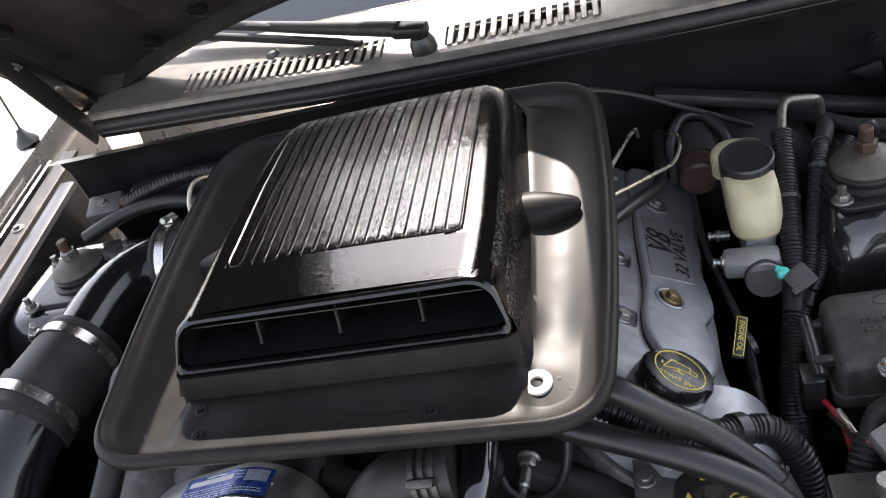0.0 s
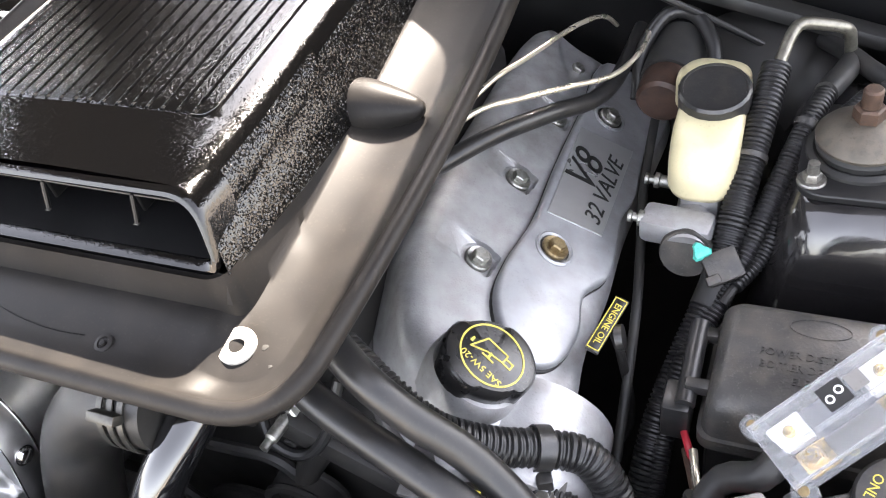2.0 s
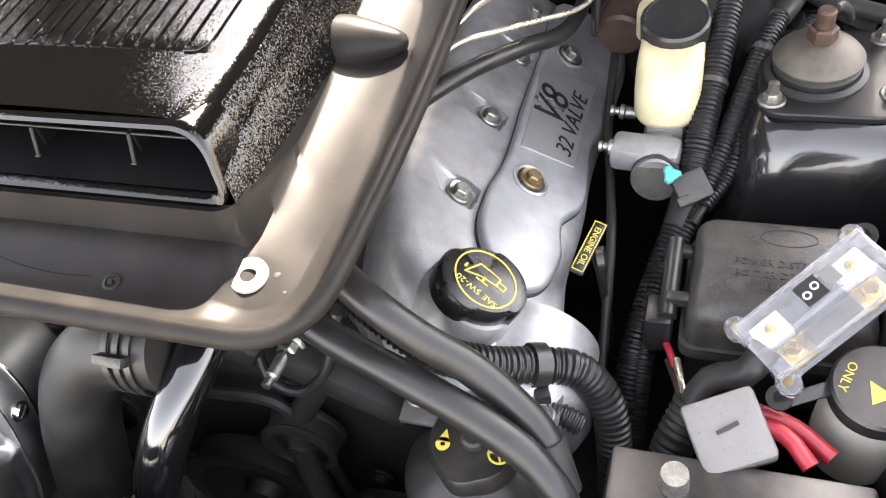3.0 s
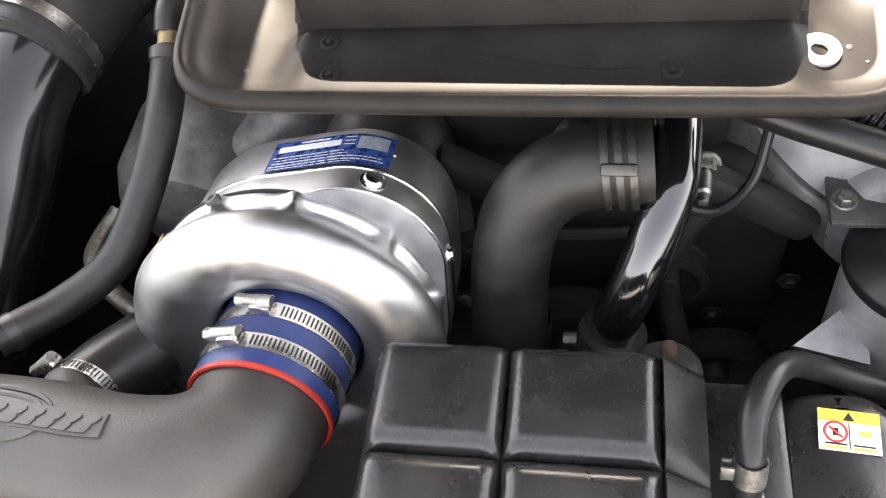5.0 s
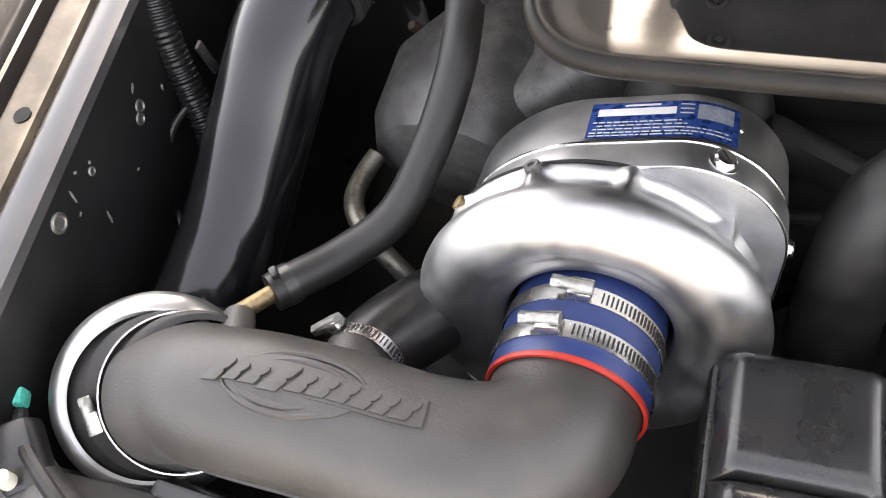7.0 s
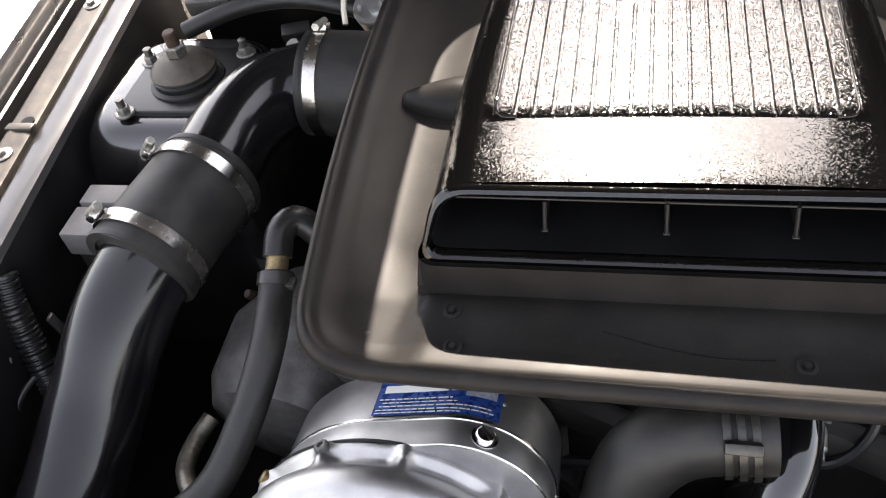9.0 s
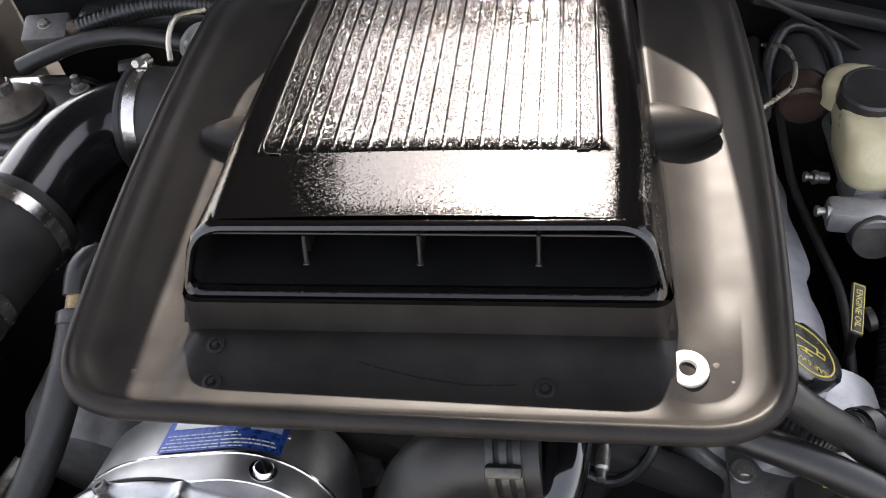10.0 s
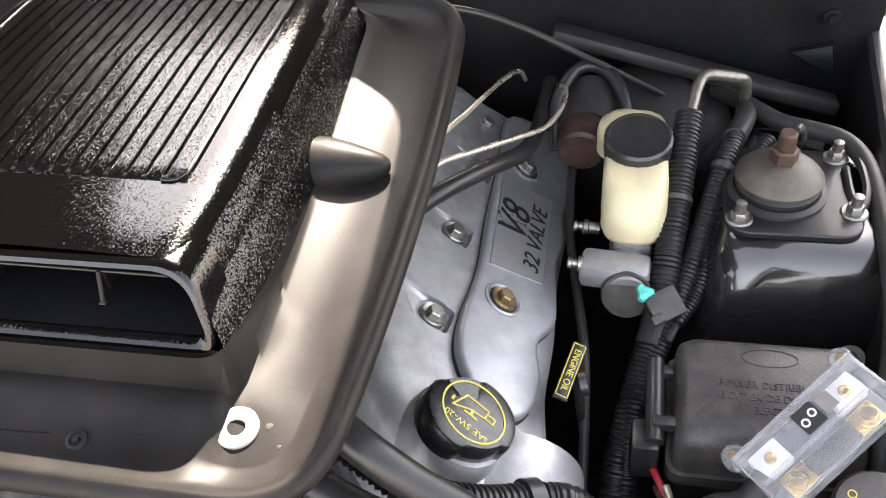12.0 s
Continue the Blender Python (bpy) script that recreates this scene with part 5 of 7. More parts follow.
part("lining", Geo().lathe([(0.0529, n - 0.0030), (0.0533, n - 0.001), (0.0527, n + 0.0008), (0.0505, n + 0.0008), (0.0485, n - 0.01)], tuple(THROAT), tuple(COUP_AX), seg=56, cap=False), M_RED, coupler, "red lining edge")
clamp(tuple(THROAT + COUP_AX * 0.024), tuple(COUP_AX), 0.0532, 0.0, x=(-0.02, 0, 1), way=-1)
clamp(tuple(THROAT + COUP_AX * (n - 0.020)), tuple(COUP_AX), 0.0532, 0.0, x=(-0.24, 0, 1), way=-1)

intake = thing("intake_tube", (-0.33, 0.25, 0.87), "large grained black plastic intake tube with a raised emblem", "intake tube")
FL_C, FL_AX = vec((-0.477, 0.2495, 0.891)), unit((0.42, -0.40, 0.80))
IN_PATH = [tuple(THROAT + COUP_AX * 0.02), tuple(RED_C), (-0.1965, 0.264, 0.9105), (-0.222, 0.2435, 0.9195), (-0.265, 0.2393, 0.9228), (-0.32, 0.2453, 0.9238), (-0.375, 0.2483, 0.9238), (-0.415, 0.2495, 0.9170), (-0.4355, 0.2525, 0.9095), (-0.456, 0.251, 0.900), (-0.468, 0.25, 0.893)]
part("tube", Geo().tube(IN_PATH, lambda s: 0.0492 - 0.0010 * min(1, max(0, (s - 0.2) / 0.3)), seg=48, step=0.006), M_TUBE, intake, "grained matt black tube")
part("mould_seam", Geo().tube([(-0.230, 0.200, 0.896), (-0.27, 0.1945, 0.902), (-0.33, 0.2005, 0.904), (-0.40, 0.2040, 0.900), (-0.43, 0.2085, 0.892)], 0.0018, seg=8), M_TUBE, intake)
path = smooth_path(IN_PATH, 0.006)


def on_tube(x, ang, lift=0.0, r=0.0482):
    """A place on the straight part of the intake tube: along x, and angle from its top towards the front."""
    c = np.array([np.interp(x, path[::-1, 0], path[::-1, k]) for k in range(3)])
    rad = unit((0, -math.sin(ang), math.cos(ang)))
    return c + rad * (r + lift), rad


LOGO0 = -0.3985


def emblem_line(x):
    """Angle of the emblem's middle line round the tube: it climbs towards the coupler."""
    return -0.035 - (x - LOGO0) * 0.97


def emblem_solid(outline, lift, slant=0.0):
    """A raised plain shape on the tube from its outline in (x, angle from the middle line)."""
    g = Geo()
    c = np.mean(np.array(outline), axis=0)
    rows = []
    for f, up in ((1.0, -0.002), (1.0, lift * 0.7), (0.985, lift), (0.6, lift), (0.2, lift)):
        rows.append([on_tube(c[0] + (x - c[0]) * f + slant * (c[1] + (a - c[1]) * f), emblem_line(c[0] + (x - c[0]) * f) + c[1] + (a - c[1]) * f, up)[0] for x, a in outline])
    g.grid(rows, close_v=True, cap=True)
    return g


def ellipse(cx, ca, rx, ra, n=48):
    return [(cx + rx * math.cos(q), ca + ra * math.sin(q)) for q in np.arange(n) * 2 * math.pi / n]


part("emblem_oval", emblem_solid(ellipse(-0.341, 0.02, 0.0445, 0.40), 0.0014), M_TUBE, intake, "shallow moulded oval behind the emblem")
tab = rounded_ring(-0.330, -0.2570, -0.185, -0.330, -0.2565, 0.175, 0.006, 0.006, side=8, corner=4)
part("emblem_tab", emblem_solid([tuple(p) for p in tab], 0.0020), M_TUBE, intake, "raised rounded tab under the emblem")
for k, (x, w, lo, hi) in enumerate(((0.0000, 0.0125, -0.13, 0.125), (0.0140, 0.0105, -0.09, 0.10), (0.0260, 0.0125, -0.09, 0.11), (0.0400, 0.0150, -0.165, 0.145), (0.0565, 0.0125, -0.10, 0.11), (0.0700, 0.0135, -0.10, 0.11), (0.0845, 0.0120, -0.10, 0.11), (0.0975, 0.0125, -0.10, 0.11), (0.1110, 0.0105, -0.10, 0.11), (0.1228, 0.0120, -0.10, 0.11))):
    # plain slanted blocks, no letters
    x += LOGO0 + 0.002
    m_ = (lo + hi) / 2
    lo, hi, w = lo * 1.25, hi * 1.25, w - 0.0006
    shape = [(x, hi), (x + w * 0.1, lo), (x + w * 0.85, lo), (x + w, lo + 0.04), (x + w, m_ - 0.02), (x + w * 0.84, m_ + 0.01), (x + w, m_ + 0.04), (x + w * 0.96, hi)]
    part("emblem_block", emblem_solid(shape, 0.0030, -0.03), M_TUBE, intake, "plain raised block")
for cx, ca, ra, rx, s0, s1 in ((-0.336, 0.0, 0.44, 0.043, 15, 150), (-0.338, 0.02, 0.33, 0.036, 25, 130), (-0.346, 0.02, 0.40, 0.042, 195, 325), (-0.346, 0.03, 0.30, 0.034, 195, 310)):
    pts = []
    for q in np.linspace(s0, s1, 20):
        px_ = cx + rx * math.cos(radians(q))
        pts.append(tuple(on_tube(px_, emblem_line(px_) + ca - ra * math.sin(radians(q)), 0.0004)[0]))
    part("emblem_arc", Geo().tube(pts, lambda s: 0.0007 + 0.0019 * math.sin(math.pi * min(1, max(0, s))), seg=8, step=0.004), M_TUBE, intake, "raised moulded arc")
part("breather_nipple", Geo().lathe([(0.0125, -0.02), (0.0118, 0.010), (0.0108, 0.016), (0.0085, 0.018), (0, 0.018)], (-0.4195, 0.297, 0.9195), (-0.35, 0.92, -0.2), seg=24), M_TUBE, intake, "moulded stub for the breather")
part("bypass_nipple", Geo().tube([(-0.325, 0.275, 0.915), (-0.335, 0.298, 0.905), (-0.338, 0.312, 0.895)], 0.022, seg=24), M_TUBE, intake)

air_filter = thing("air_filter", tuple(FL_C - FL_AX * 0.12), "conical air filter with a chrome flange on the intake tube", "air filter")
part("flange", Geo().lathe([(0.0590, 0.0075), (0.0615, 0.0090), (0.0645, 0.0085), (0.0690, 0.0055), (0.0725, 0.0010), (0.0745, -0.0050), (0.0748, -0.012), (0.0735, -0.018), (0.060, -0.02)], tuple(FL_C), tuple(FL_AX), seg=72, cap=False), M_CHROME, air_filter, "mirror-bright chrome flange")


def collar_ring(s, r):
    """A ring of the rubber collar, s from the flange (0) to the tube (1)."""
    c = Vector(FL_C) + (Vector((-0.4355, 0.254, 0.9097)) - Vector(FL_C)) * s
    m = basis(c, tuple(FL_AX), (1, 0, 0))
    return [m @ Vector((r * math.cos(a), r * math.sin(a), 0)) for a in np.arange(64) * 2 * math.pi / 64]


collar = part("rubber_collar", Geo().grid([collar_ring(q, r) for q, r in ((0.0, 0.0605), (0.10, 0.0600), (0.16, 0.0580), (0.24, 0.0572), (0.30, 0.0590), (0.40, 0.0588), (0.46, 0.0560), (0.60, 0.0552), (0.82, 0.0545), (0.90, 0.0555), (1.0, 0.0545), (1.06, 0.0525), (1.07, 0.048))], close_v=True), M_RUBBER, air_filter, "stepped black rubber collar")
part("element", Geo().lathe([(0.074, -0.018), (0.070, -0.10), (0.062, -0.19), (0.05, -0.2), (0, -0.2)], tuple(FL_C), tuple(FL_AX), seg=56, wobble=lambda a, r: 1 + 0.02 * math.cos(28 * a)), M_BAY, air_filter)
clamp(tuple(Vector(FL_C) + (Vector((-0.4355, 0.254, 0.9097)) - Vector(FL_C)) * 0.66), tuple(FL_AX), 0.0556, 0.15, width=0.010, x=(-0.85, -0.45, 0.2))


def bypass():
    t = thing("bypass_hose", (-0.30, 0.37, 0.84), "short fat black rubber bypass hose with a steel clamp", "rubber hose")
    part("hose", Geo().tube([(-0.334, 0.290, 0.900), (-0.330, 0.314, 0.889), (-0.313, 0.343, 0.878), (-0.285, 0.375, 0.868), (-0.255, 0.39, 0.85)], lambda s: 0.0265 + 0.006 * math.sin(math.pi * s), seg=28), M_RUBBER_GLOSS, t)
    part("hose_cuff", Geo().lathe([(0.0250, -0.012), (0.0275, -0.011), (0.0278, 0.010), (0.0265, 0.013)], (-0.3320, 0.3015, 0.895), (0.1, 0.85, -0.4), seg=32, cap=False), M_RUBBER, t, "thicker rubber cuff under the clamp")
    clamp((-0.3320, 0.3015, 0.895), (0.1, 0.85, -0.4), 0.0285, 0.2, width=0.011, x=(-0.75, 0.2, 0.6))


bypass()

# breather hose from the intake tube to the left cam cover
breather = thing("breather_hose", (-0.36, 0.40, 0.88), "grey-black rubber breather hose curving to an elbow fitting", "rubber hose")
part("hose", Geo().tube([(-0.409, 0.333, 0.914), (-0.395, 0.350, 0.910), (-0.372, 0.376, 0.905), (-0.338, 0.410, 0.915), (-0.316, 0.455, 0.945), (-0.305, 0.505, 0.975), (-0.306, 0.545, 0.992), (-0.308, 0.562, 1.000)], 0.0145, seg=20), M_HOSE_MATT, breather)
part("brass_end", Geo().tube([(-0.4265, 0.313, 0.9155), (-0.406, 0.336, 0.9135)], 0.0068, seg=14), M_GOLD, breather)
part("ear_clamp", Geo().lathe([(0.0145, -0.0045), (0.0156, -0.0045), (0.0156, 0.0045), (0.0145, 0.0045)], (-0.4005, 0.3435, 0.9115), (0.62, 0.75, -0.15), seg=24, cap=False).box((0.006, 0.009, 0.007), pose(-0.405, 0.342, 0.9285, 0, 0, 40), 0.0015), M_BLACKCAP, breather)
part("upper_clamp", Geo().lathe([(0.0158, -0.005), (0.0158, 0.005)], (-0.3075, 0.557, 0.9975), (-0.05, 0.85, 0.5), seg=24, cap=False).box((0.008, 0.01, 0.006), pose(-0.292, 0.552, 1.000), 0.001), M_BLACKCAP, breather)
part("brass_union", Geo().lathe([(0.0095, -0.008), (0.0095, 0.008)], (-0.3085, 0.570, 1.005), (-0.02, 0.85, 0.5), seg=20, cap=False), M_GOLD, breather)
elbow = part("elbow", Geo().tube([(-0.309, 0.574, 1.007), (-0.309, 0.592, 1.018), (-0.300, 0.606, 1.020), (-0.285, 0.606, 1.008), (-0.268, 0.600, 0.985), (-0.258, 0.597, 0.97)], 0.0125, seg=20), M_RUBBER_GLOSS, breather, "glossy black elbow")
part("elbow_flange", Geo().lathe([(0.013, -0.004), (0.019, -0.002), (0.019, 0.003), (0.013, 0.005)], (-0.266, 0.599, 0.982), (0.5, -0.2, -0.85), seg=24), M_BLACKCAP, elbow)


# ---- charge pipes ----
lower = thing("lower_charge_pipe", (-0.48, 0.42, 0.80), "glossy black powder-coated charge pipe curving down to the front", "pipe")
part("pipe", Geo().tube([(-0.420, 0.665, 0.993), (-0.436, 0.605, 0.987), (-0.458, 0.545, 0.963), (-0.480, 0.480, 0.908), (-0.493, 0.405, 0.862), (-0.511, 0.330, 0.826), (-0.54, 0.25, 0.77)], 0.0435, seg=36), M_PIPE, lower)
rng = random.Random(11)
for k in range(14):
    s = rng.uniform(0, 1)
    c = vec((-0.486, 0.460, 0.890)) + s * vec((-0.006, -0.055, -0.032))
    ax = unit((-0.1, -0.86, -0.5))
    rad = unit((0.97 + rng.uniform(-0.05, 0.05), -0.10 + rng.uniform(-0.1, 0.1), 0.10 + rng.uniform(-0.16, 0.16)))
    rad = unit(rad - ax * np.dot(rad, ax))
    r = rng.uniform(0.0006, 0.0014)
    part("paint_chip", Geo().lathe([(r, -0.0008), (r, 0.0001), (0, 0.0002)], tuple(c + rad * 0.0436), tuple(rad), seg=8, wobble=lambda a, q: 1 + 0.3 * math.sin(2 * a + k)), M_CHIP, lower, "small bare paint chip")
upper = thing("upper_charge_pipe", (-0.40, 0.77, 0.96), "glossy black powder-coated charge pipe bending towards the throttle", "pipe")
part("pipe", Geo().tube([(-0.424, 0.640, 0.992), (-0.418, 0.700, 0.997), (-0.414, 0.745, 1.000), (-0.402, 0.785, 1.001), (-0.380, 0.812, 1.001), (-0.345, 0.824, 1.002), (-0.29, 0.826, 0.998)], 0.0435, seg=36), M_PIPE, upper)
joint = thing("silicone_coupler", (-0.432, 0.63, 0.94), "matt black silicone coupler joining two charge pipes", "hose coupler", "silicone couplers")
part("sleeve", Geo().tube([(-0.4165, 0.683, 0.996), (-0.425, 0.650, 0.995), (-0.435, 0.610, 0.992), (-0.446, 0.574, 0.985)], lambda s: 0.0520 - 0.0012 * math.sin(math.pi * s), seg=40), M_RUBBER, joint)
for at, ax in (((-0.4168, 0.682, 0.996), (-0.2, -0.98, 0.0)), ((-0.4455, 0.576, 0.9855), (-0.22, -0.97, -0.15))):
    part("end_lip", Geo().lathe([(0.0440, -0.003), (0.0525, -0.003), (0.0530, 0.0), (0.0525, 0.003), (0.0440, 0.003)], at, ax, seg=44, cap=False), M_RUBBER, joint, "thick moulded end lip")
clamp((-0.4205, 0.667, 0.9955), (-0.2, -0.98, 0.0), 0.0525, 0.0, x=(-0.75, 0.1, 0.65))
clamp((-0.4415, 0.590, 0.9890), (-0.22, -0.97, -0.1), 0.0525, 0.0, x=(-0.65, 0.1, 0.75))
joint2 = thing("silicone_coupler", (-0.30, 0.825, 0.95), "matt black silicone coupler at the throttle end of the pipe", "hose coupler", "silicone couplers")
part("sleeve", Geo().tube([(-0.352, 0.8245, 1.002), (-0.31, 0.8255, 1.000), (-0.25, 0.826, 0.995)], 0.0535, seg=40), M_RUBBER, joint2)
part("end_lip", Geo().lathe([(0.0440, -0.003), (0.0540, -0.003), (0.0545, 0.0), (0.0540, 0.003), (0.0440, 0.003)], (-0.351, 0.8245, 1.002), (-0.99, 0.02, 0.05), seg=44, cap=False), M_RUBBER, joint2, "thick moulded end lip")
clamp((-0.338, 0.825, 1.0015), (-0.99, 0.02, 0.05), 0.0540, 0.0, x=(0, 0.35, 1))
throttle = thing("throttle_body", (-0.2, 0.82, 0.95), "cast aluminium throttle body under the scoop plate", "throttle body")
part("housing", Geo().box((0.13, 0.12, 0.11), pose(-0.19, 0.82, 0.985), 0.02), M_CAST_DARK, throttle)


# ---- brake fluid reservoir and master cylinder ----
brake = thing("brake_fluid_reservoir", (0.38, 0.84, 0.915), "cream translucent brake fluid reservoir with black screw cap", "fluid reservoir")
rows = []
for h, y0, y1, hw in ((0.918, 0.800, 0.862, 0.021), (0.921, 0.794, 0.872, 0.0265), (0.928, 0.791, 0.880, 0.0288), (0.945, 0.796, 0.893, 0.0292), (0.960, 0.806, 0.920, 0.0290), (0.967, 0.814, 0.929, 0.0285), (0.972, 0.826, 0.933, 0.027), (0.9745, 0.836, 0.928, 0.024)):
    rows.append([(0.3795 + x, y, h) for x, y in rounded_ring(-hw, hw, y0, -hw, hw, y1, hw * 0.8, hw * 0.9, side=5, corner=6)])
part("reservoir_body", Geo().grid(rows, close_v=True, cap=True), M_CREAM, brake, "aged cream plastic body", angle=60)
part("filler_dome", Geo().lathe([(0.0265, -0.03), (0.0265, -0.010), (0.0250, -0.003), (0.0200, 0.002), (0.010, 0.004), (0, 0.004)], (0.369, 0.898, 0.982), (0.0, 0.05, 1), seg=36), M_CREAM, brake, "rounded cream hump behind the cap")
cap_c, cap_ax = vec((0.380, 0.868, 0.982)), (0.01, -0.16, 0.99)
part("screw_cap", Geo().lathe([(0.0285, -0.013), (0.0305, -0.012), (0.0305, 0.005), (0.0285, 0.0075), (0.0265, 0.0075), (0.0262, 0.0065), (0, 0.007)], tuple(cap_c), cap_ax, seg=72, wobble=lambda a, r: 1 + (0.012 if r > 0.029 and math.cos(20 * a) > 0.2 else 0)), M_BLACKCAP, brake, "ribbed black screw cap")
master = thing("brake_master_cylinder", (0.377, 0.80, 0.86), "cast aluminium brake master cylinder with bleed fittings", "brake cylinder")
part("cylinder", Geo().lathe([(0.0195, -0.0), (0.0205, 0.006), (0.0205, 0.02), (0.017, 0.024), (0.017, 0.17), (0, 0.17)], (0.377, 0.757, 0.896), (0.0, 0.985, 0.05), seg=32), M_CAST, master)
part("end_cap", Geo().lathe([(0.0, -0.004), (0.0215, -0.004), (0.0225, -0.002), (0.0225, 0.014), (0, 0.014)], (0.377, 0.757, 0.896), (0, 0.95, -0.3), seg=32), M_BOXPLASTIC, master, "round grey end cap")
part("outlet_block", Geo().box((0.062, 0.030, 0.026), pose(0.366, 0.777, 0.905, 0, 0, -6), 0.006), M_CAST, master)
part("reservoir_neck", Geo().box((0.036, 0.055, 0.05), pose(0.38, 0.825, 0.90), 0.008), M_CAST, master)
for p in ((0.338, 0.776, 0.911), (0.340, 0.838, 0.901)):
    part("bleed_fitting", Geo().lathe([(0.006, -0.01), (0.006, 0.0), (0.0075, 0.001), (0.0075, 0.005), (0.004, 0.006), (0.004, 0.010), (0.0055, 0.011), (0.0055, 0.014), (0, 0.015)], p, (-1, 0, 0.1), seg=12), M_ZINC, master)
part("servo_front", Geo().lathe([(0.0, 0), (0.04, 0.0), (0.08, 0.03), (0.09, 0.06), (0.09, 0.10), (0, 0.10)], (0.40, 0.96, 0.86), (0, 1, 0), seg=44), M_BAY, master, "black brake servo drum")
part("teal_mark", Geo().lathe([(0.0, -0.004), (0.006, -0.002), (0.0075, 0.001), (0.006, 0.004), (0, 0.005)], (0.391, 0.742, 0.9145), (0.1, -0.5, 0.8), seg=14, wobble=lambda a, r: 1 + 0.25 * math.sin(3 * a + 1)), M_TEAL, master, "dab of teal paint")

# ---- looms and pipes on the driver's side ----
loom1 = thing("wiring_loom", (0.40, 0.76, 0.80), "thick black corrugated wiring conduit", "wiring loom", "wiring looms")
part("conduit", Geo().tube([(0.426, 0.908, 0.985), (0.421, 0.865, 0.962), (0.413, 0.80, 0.925), (0.404, 0.742, 0.880), (0.390, 0.69, 0.850), (0.377, 0.63, 0.82), (0.372, 0.57, 0.77), (0.37, 0.5, 0.70)], 0.0120, seg=16, ribs=0.0043, rib_depth=0.0008), M_LOOM, loom1)
part("tape_wrap", Geo().tube([(0.4075, 0.763, 0.8975), (0.404, 0.742, 0.880), (0.399, 0.722, 0.869)], 0.0131, seg=18, step=0.004), M_RUBBER, loom1, "matt black tape wound round the conduit")
part("tie", Geo().lathe([(0.0128, -0.0025), (0.0140, -0.0025), (0.0140, 0.0025), (0.0128, 0.0025)], (0.4170, 0.8325, 0.9435), (0.12, 0.85, 0.5), seg=24, cap=False), M_BOXPLASTIC, loom1, "dark cable tie")
loom2 = thing("wiring_loom", (0.45, 0.85, 0.82), "slim black corrugated wiring conduit bound with tape", "wiring loom", "wiring looms")
part("conduit", Geo().tube([(0.470, 0.905, 0.966), (0.457, 0.868, 0.955), (0.440, 0.815, 0.925), (0.421, 0.758, 0.890), (0.400, 0.70, 0.862), (0.388, 0.66, 0.845), (0.383, 0.60, 0.80), (0.38, 0.52, 0.72)], 0.0088, seg=16, ribs=0.0040, rib_depth=0.0007), M_LOOM, loom2)
part("taped_end", Geo().tube([(0.489, 0.985, 0.945), (0.482, 0.945, 0.958), (0.468, 0.90, 0.966)], 0.0105, seg=16), M_RUBBER, loom2, "taped upper end of the loom")
loom3 = thing("wiring_loom", (0.46, 0.83, 0.82), "thin black corrugated wire tube", "wiring loom", "wiring looms")
part("conduit", Geo().tube([(0.500, 0.905, 0.962), (0.486, 0.885, 0.958), (0.472, 0.868, 0.954), (0.464, 0.850, 0.946), (0.455, 0.82, 0.930), (0.437, 0.767, 0.893), (0.42, 0.735, 0.885)], 0.0062, seg=12, ribs=0.004, rib_depth=0.0007), M_LOOM, loom3)
part("wire_end", Geo().tube([(0.42, 0.735, 0.885), (0.417, 0.728, 0.884), (0.413, 0.720, 0.880)], 0.0042, seg=10), M_RUBBER, loom3, "bare taped end of the wires")
part("tie", Geo().lathe([(0.0110, -0.003), (0.0110, 0.003)], (0.457, 0.868, 0.955), (0.25, 0.75, 0.45), seg=20, cap=False), M_BOXPLASTIC, loom2, "dark cable tie")
clip = thing("connector_clip", (0.41, 0.742, 0.89), "black square plastic connector clipped on the loom", "connector")
part("housing", Geo().box((0.029, 0.027, 0.012), basis((0.409, 0.742, 0.901), (0.1, -0.55, 0.8), (0.8, 0.45, 0.2)), 0.002), M_BOXPLASTIC, clip)
part("latch", Geo().box((0.012, 0.008, 0.006), basis((0.404, 0.728, 0.898), (0.1, -0.55, 0.8), (0.8, 0.45, 0.2)), 0.0015), M_BOXPLASTIC, clip)
ac = thing("coolant_pipe", (0.46, 0.95, 0.94), "bent bare steel refrigerant pipe with worn finish", "pipe")
part("pipe", Geo().tube([(0.425, 0.902, 0.978), (0.429, 0.922, 0.986), (0.434, 0.942, 0.996), (0.441, 0.953, 1.000), (0.458, 0.960, 0.996), (0.474, 0.966, 0.990), (0.481, 0.972, 0.982), (0.484, 0.978, 0.965), (0.486, 0.983, 0.94)], 0.0056, seg=14, step=0.004), M_ALUPIPE, ac)
valve = thing("vacuum_canister", (0.33, 0.95, 0.92), "rusty brown round metal canister with a rubber hose", "canister")
part("can", Geo().lathe([(0.0, 0.0), (0.020, 0.0), (0.0235, 0.003), (0.0245, 0.010), (0.0245, 0.03), (0.0235, 0.031), (0.0235, 0.085), (0, 0.085)], (0.328, 0.895, 0.946), (0.06, 0.99, 0.06), seg=32), M_BROWNCAN, valve)
part("rubber_sleeve", Geo().lathe([(0.0265, 0.032), (0.0275, 0.036), (0.0275, 0.09), (0, 0.09)], (0.328, 0.895, 0.946), (0.06, 0.99, 0.06), seg=32), M_RUBBER, valve)
part("hose_loop", Geo().tube([(0.302, 0.92, 0.93), (0.300, 0.955, 0.962), (0.318, 0.985, 0.985), (0.345, 0.985, 0.985), (0.366, 0.96, 0.968), (0.37, 0.93, 0.94), (0.37, 0.90, 0.90)], 0.0070, seg=14), M_RUBBER_GLOSS, valve)
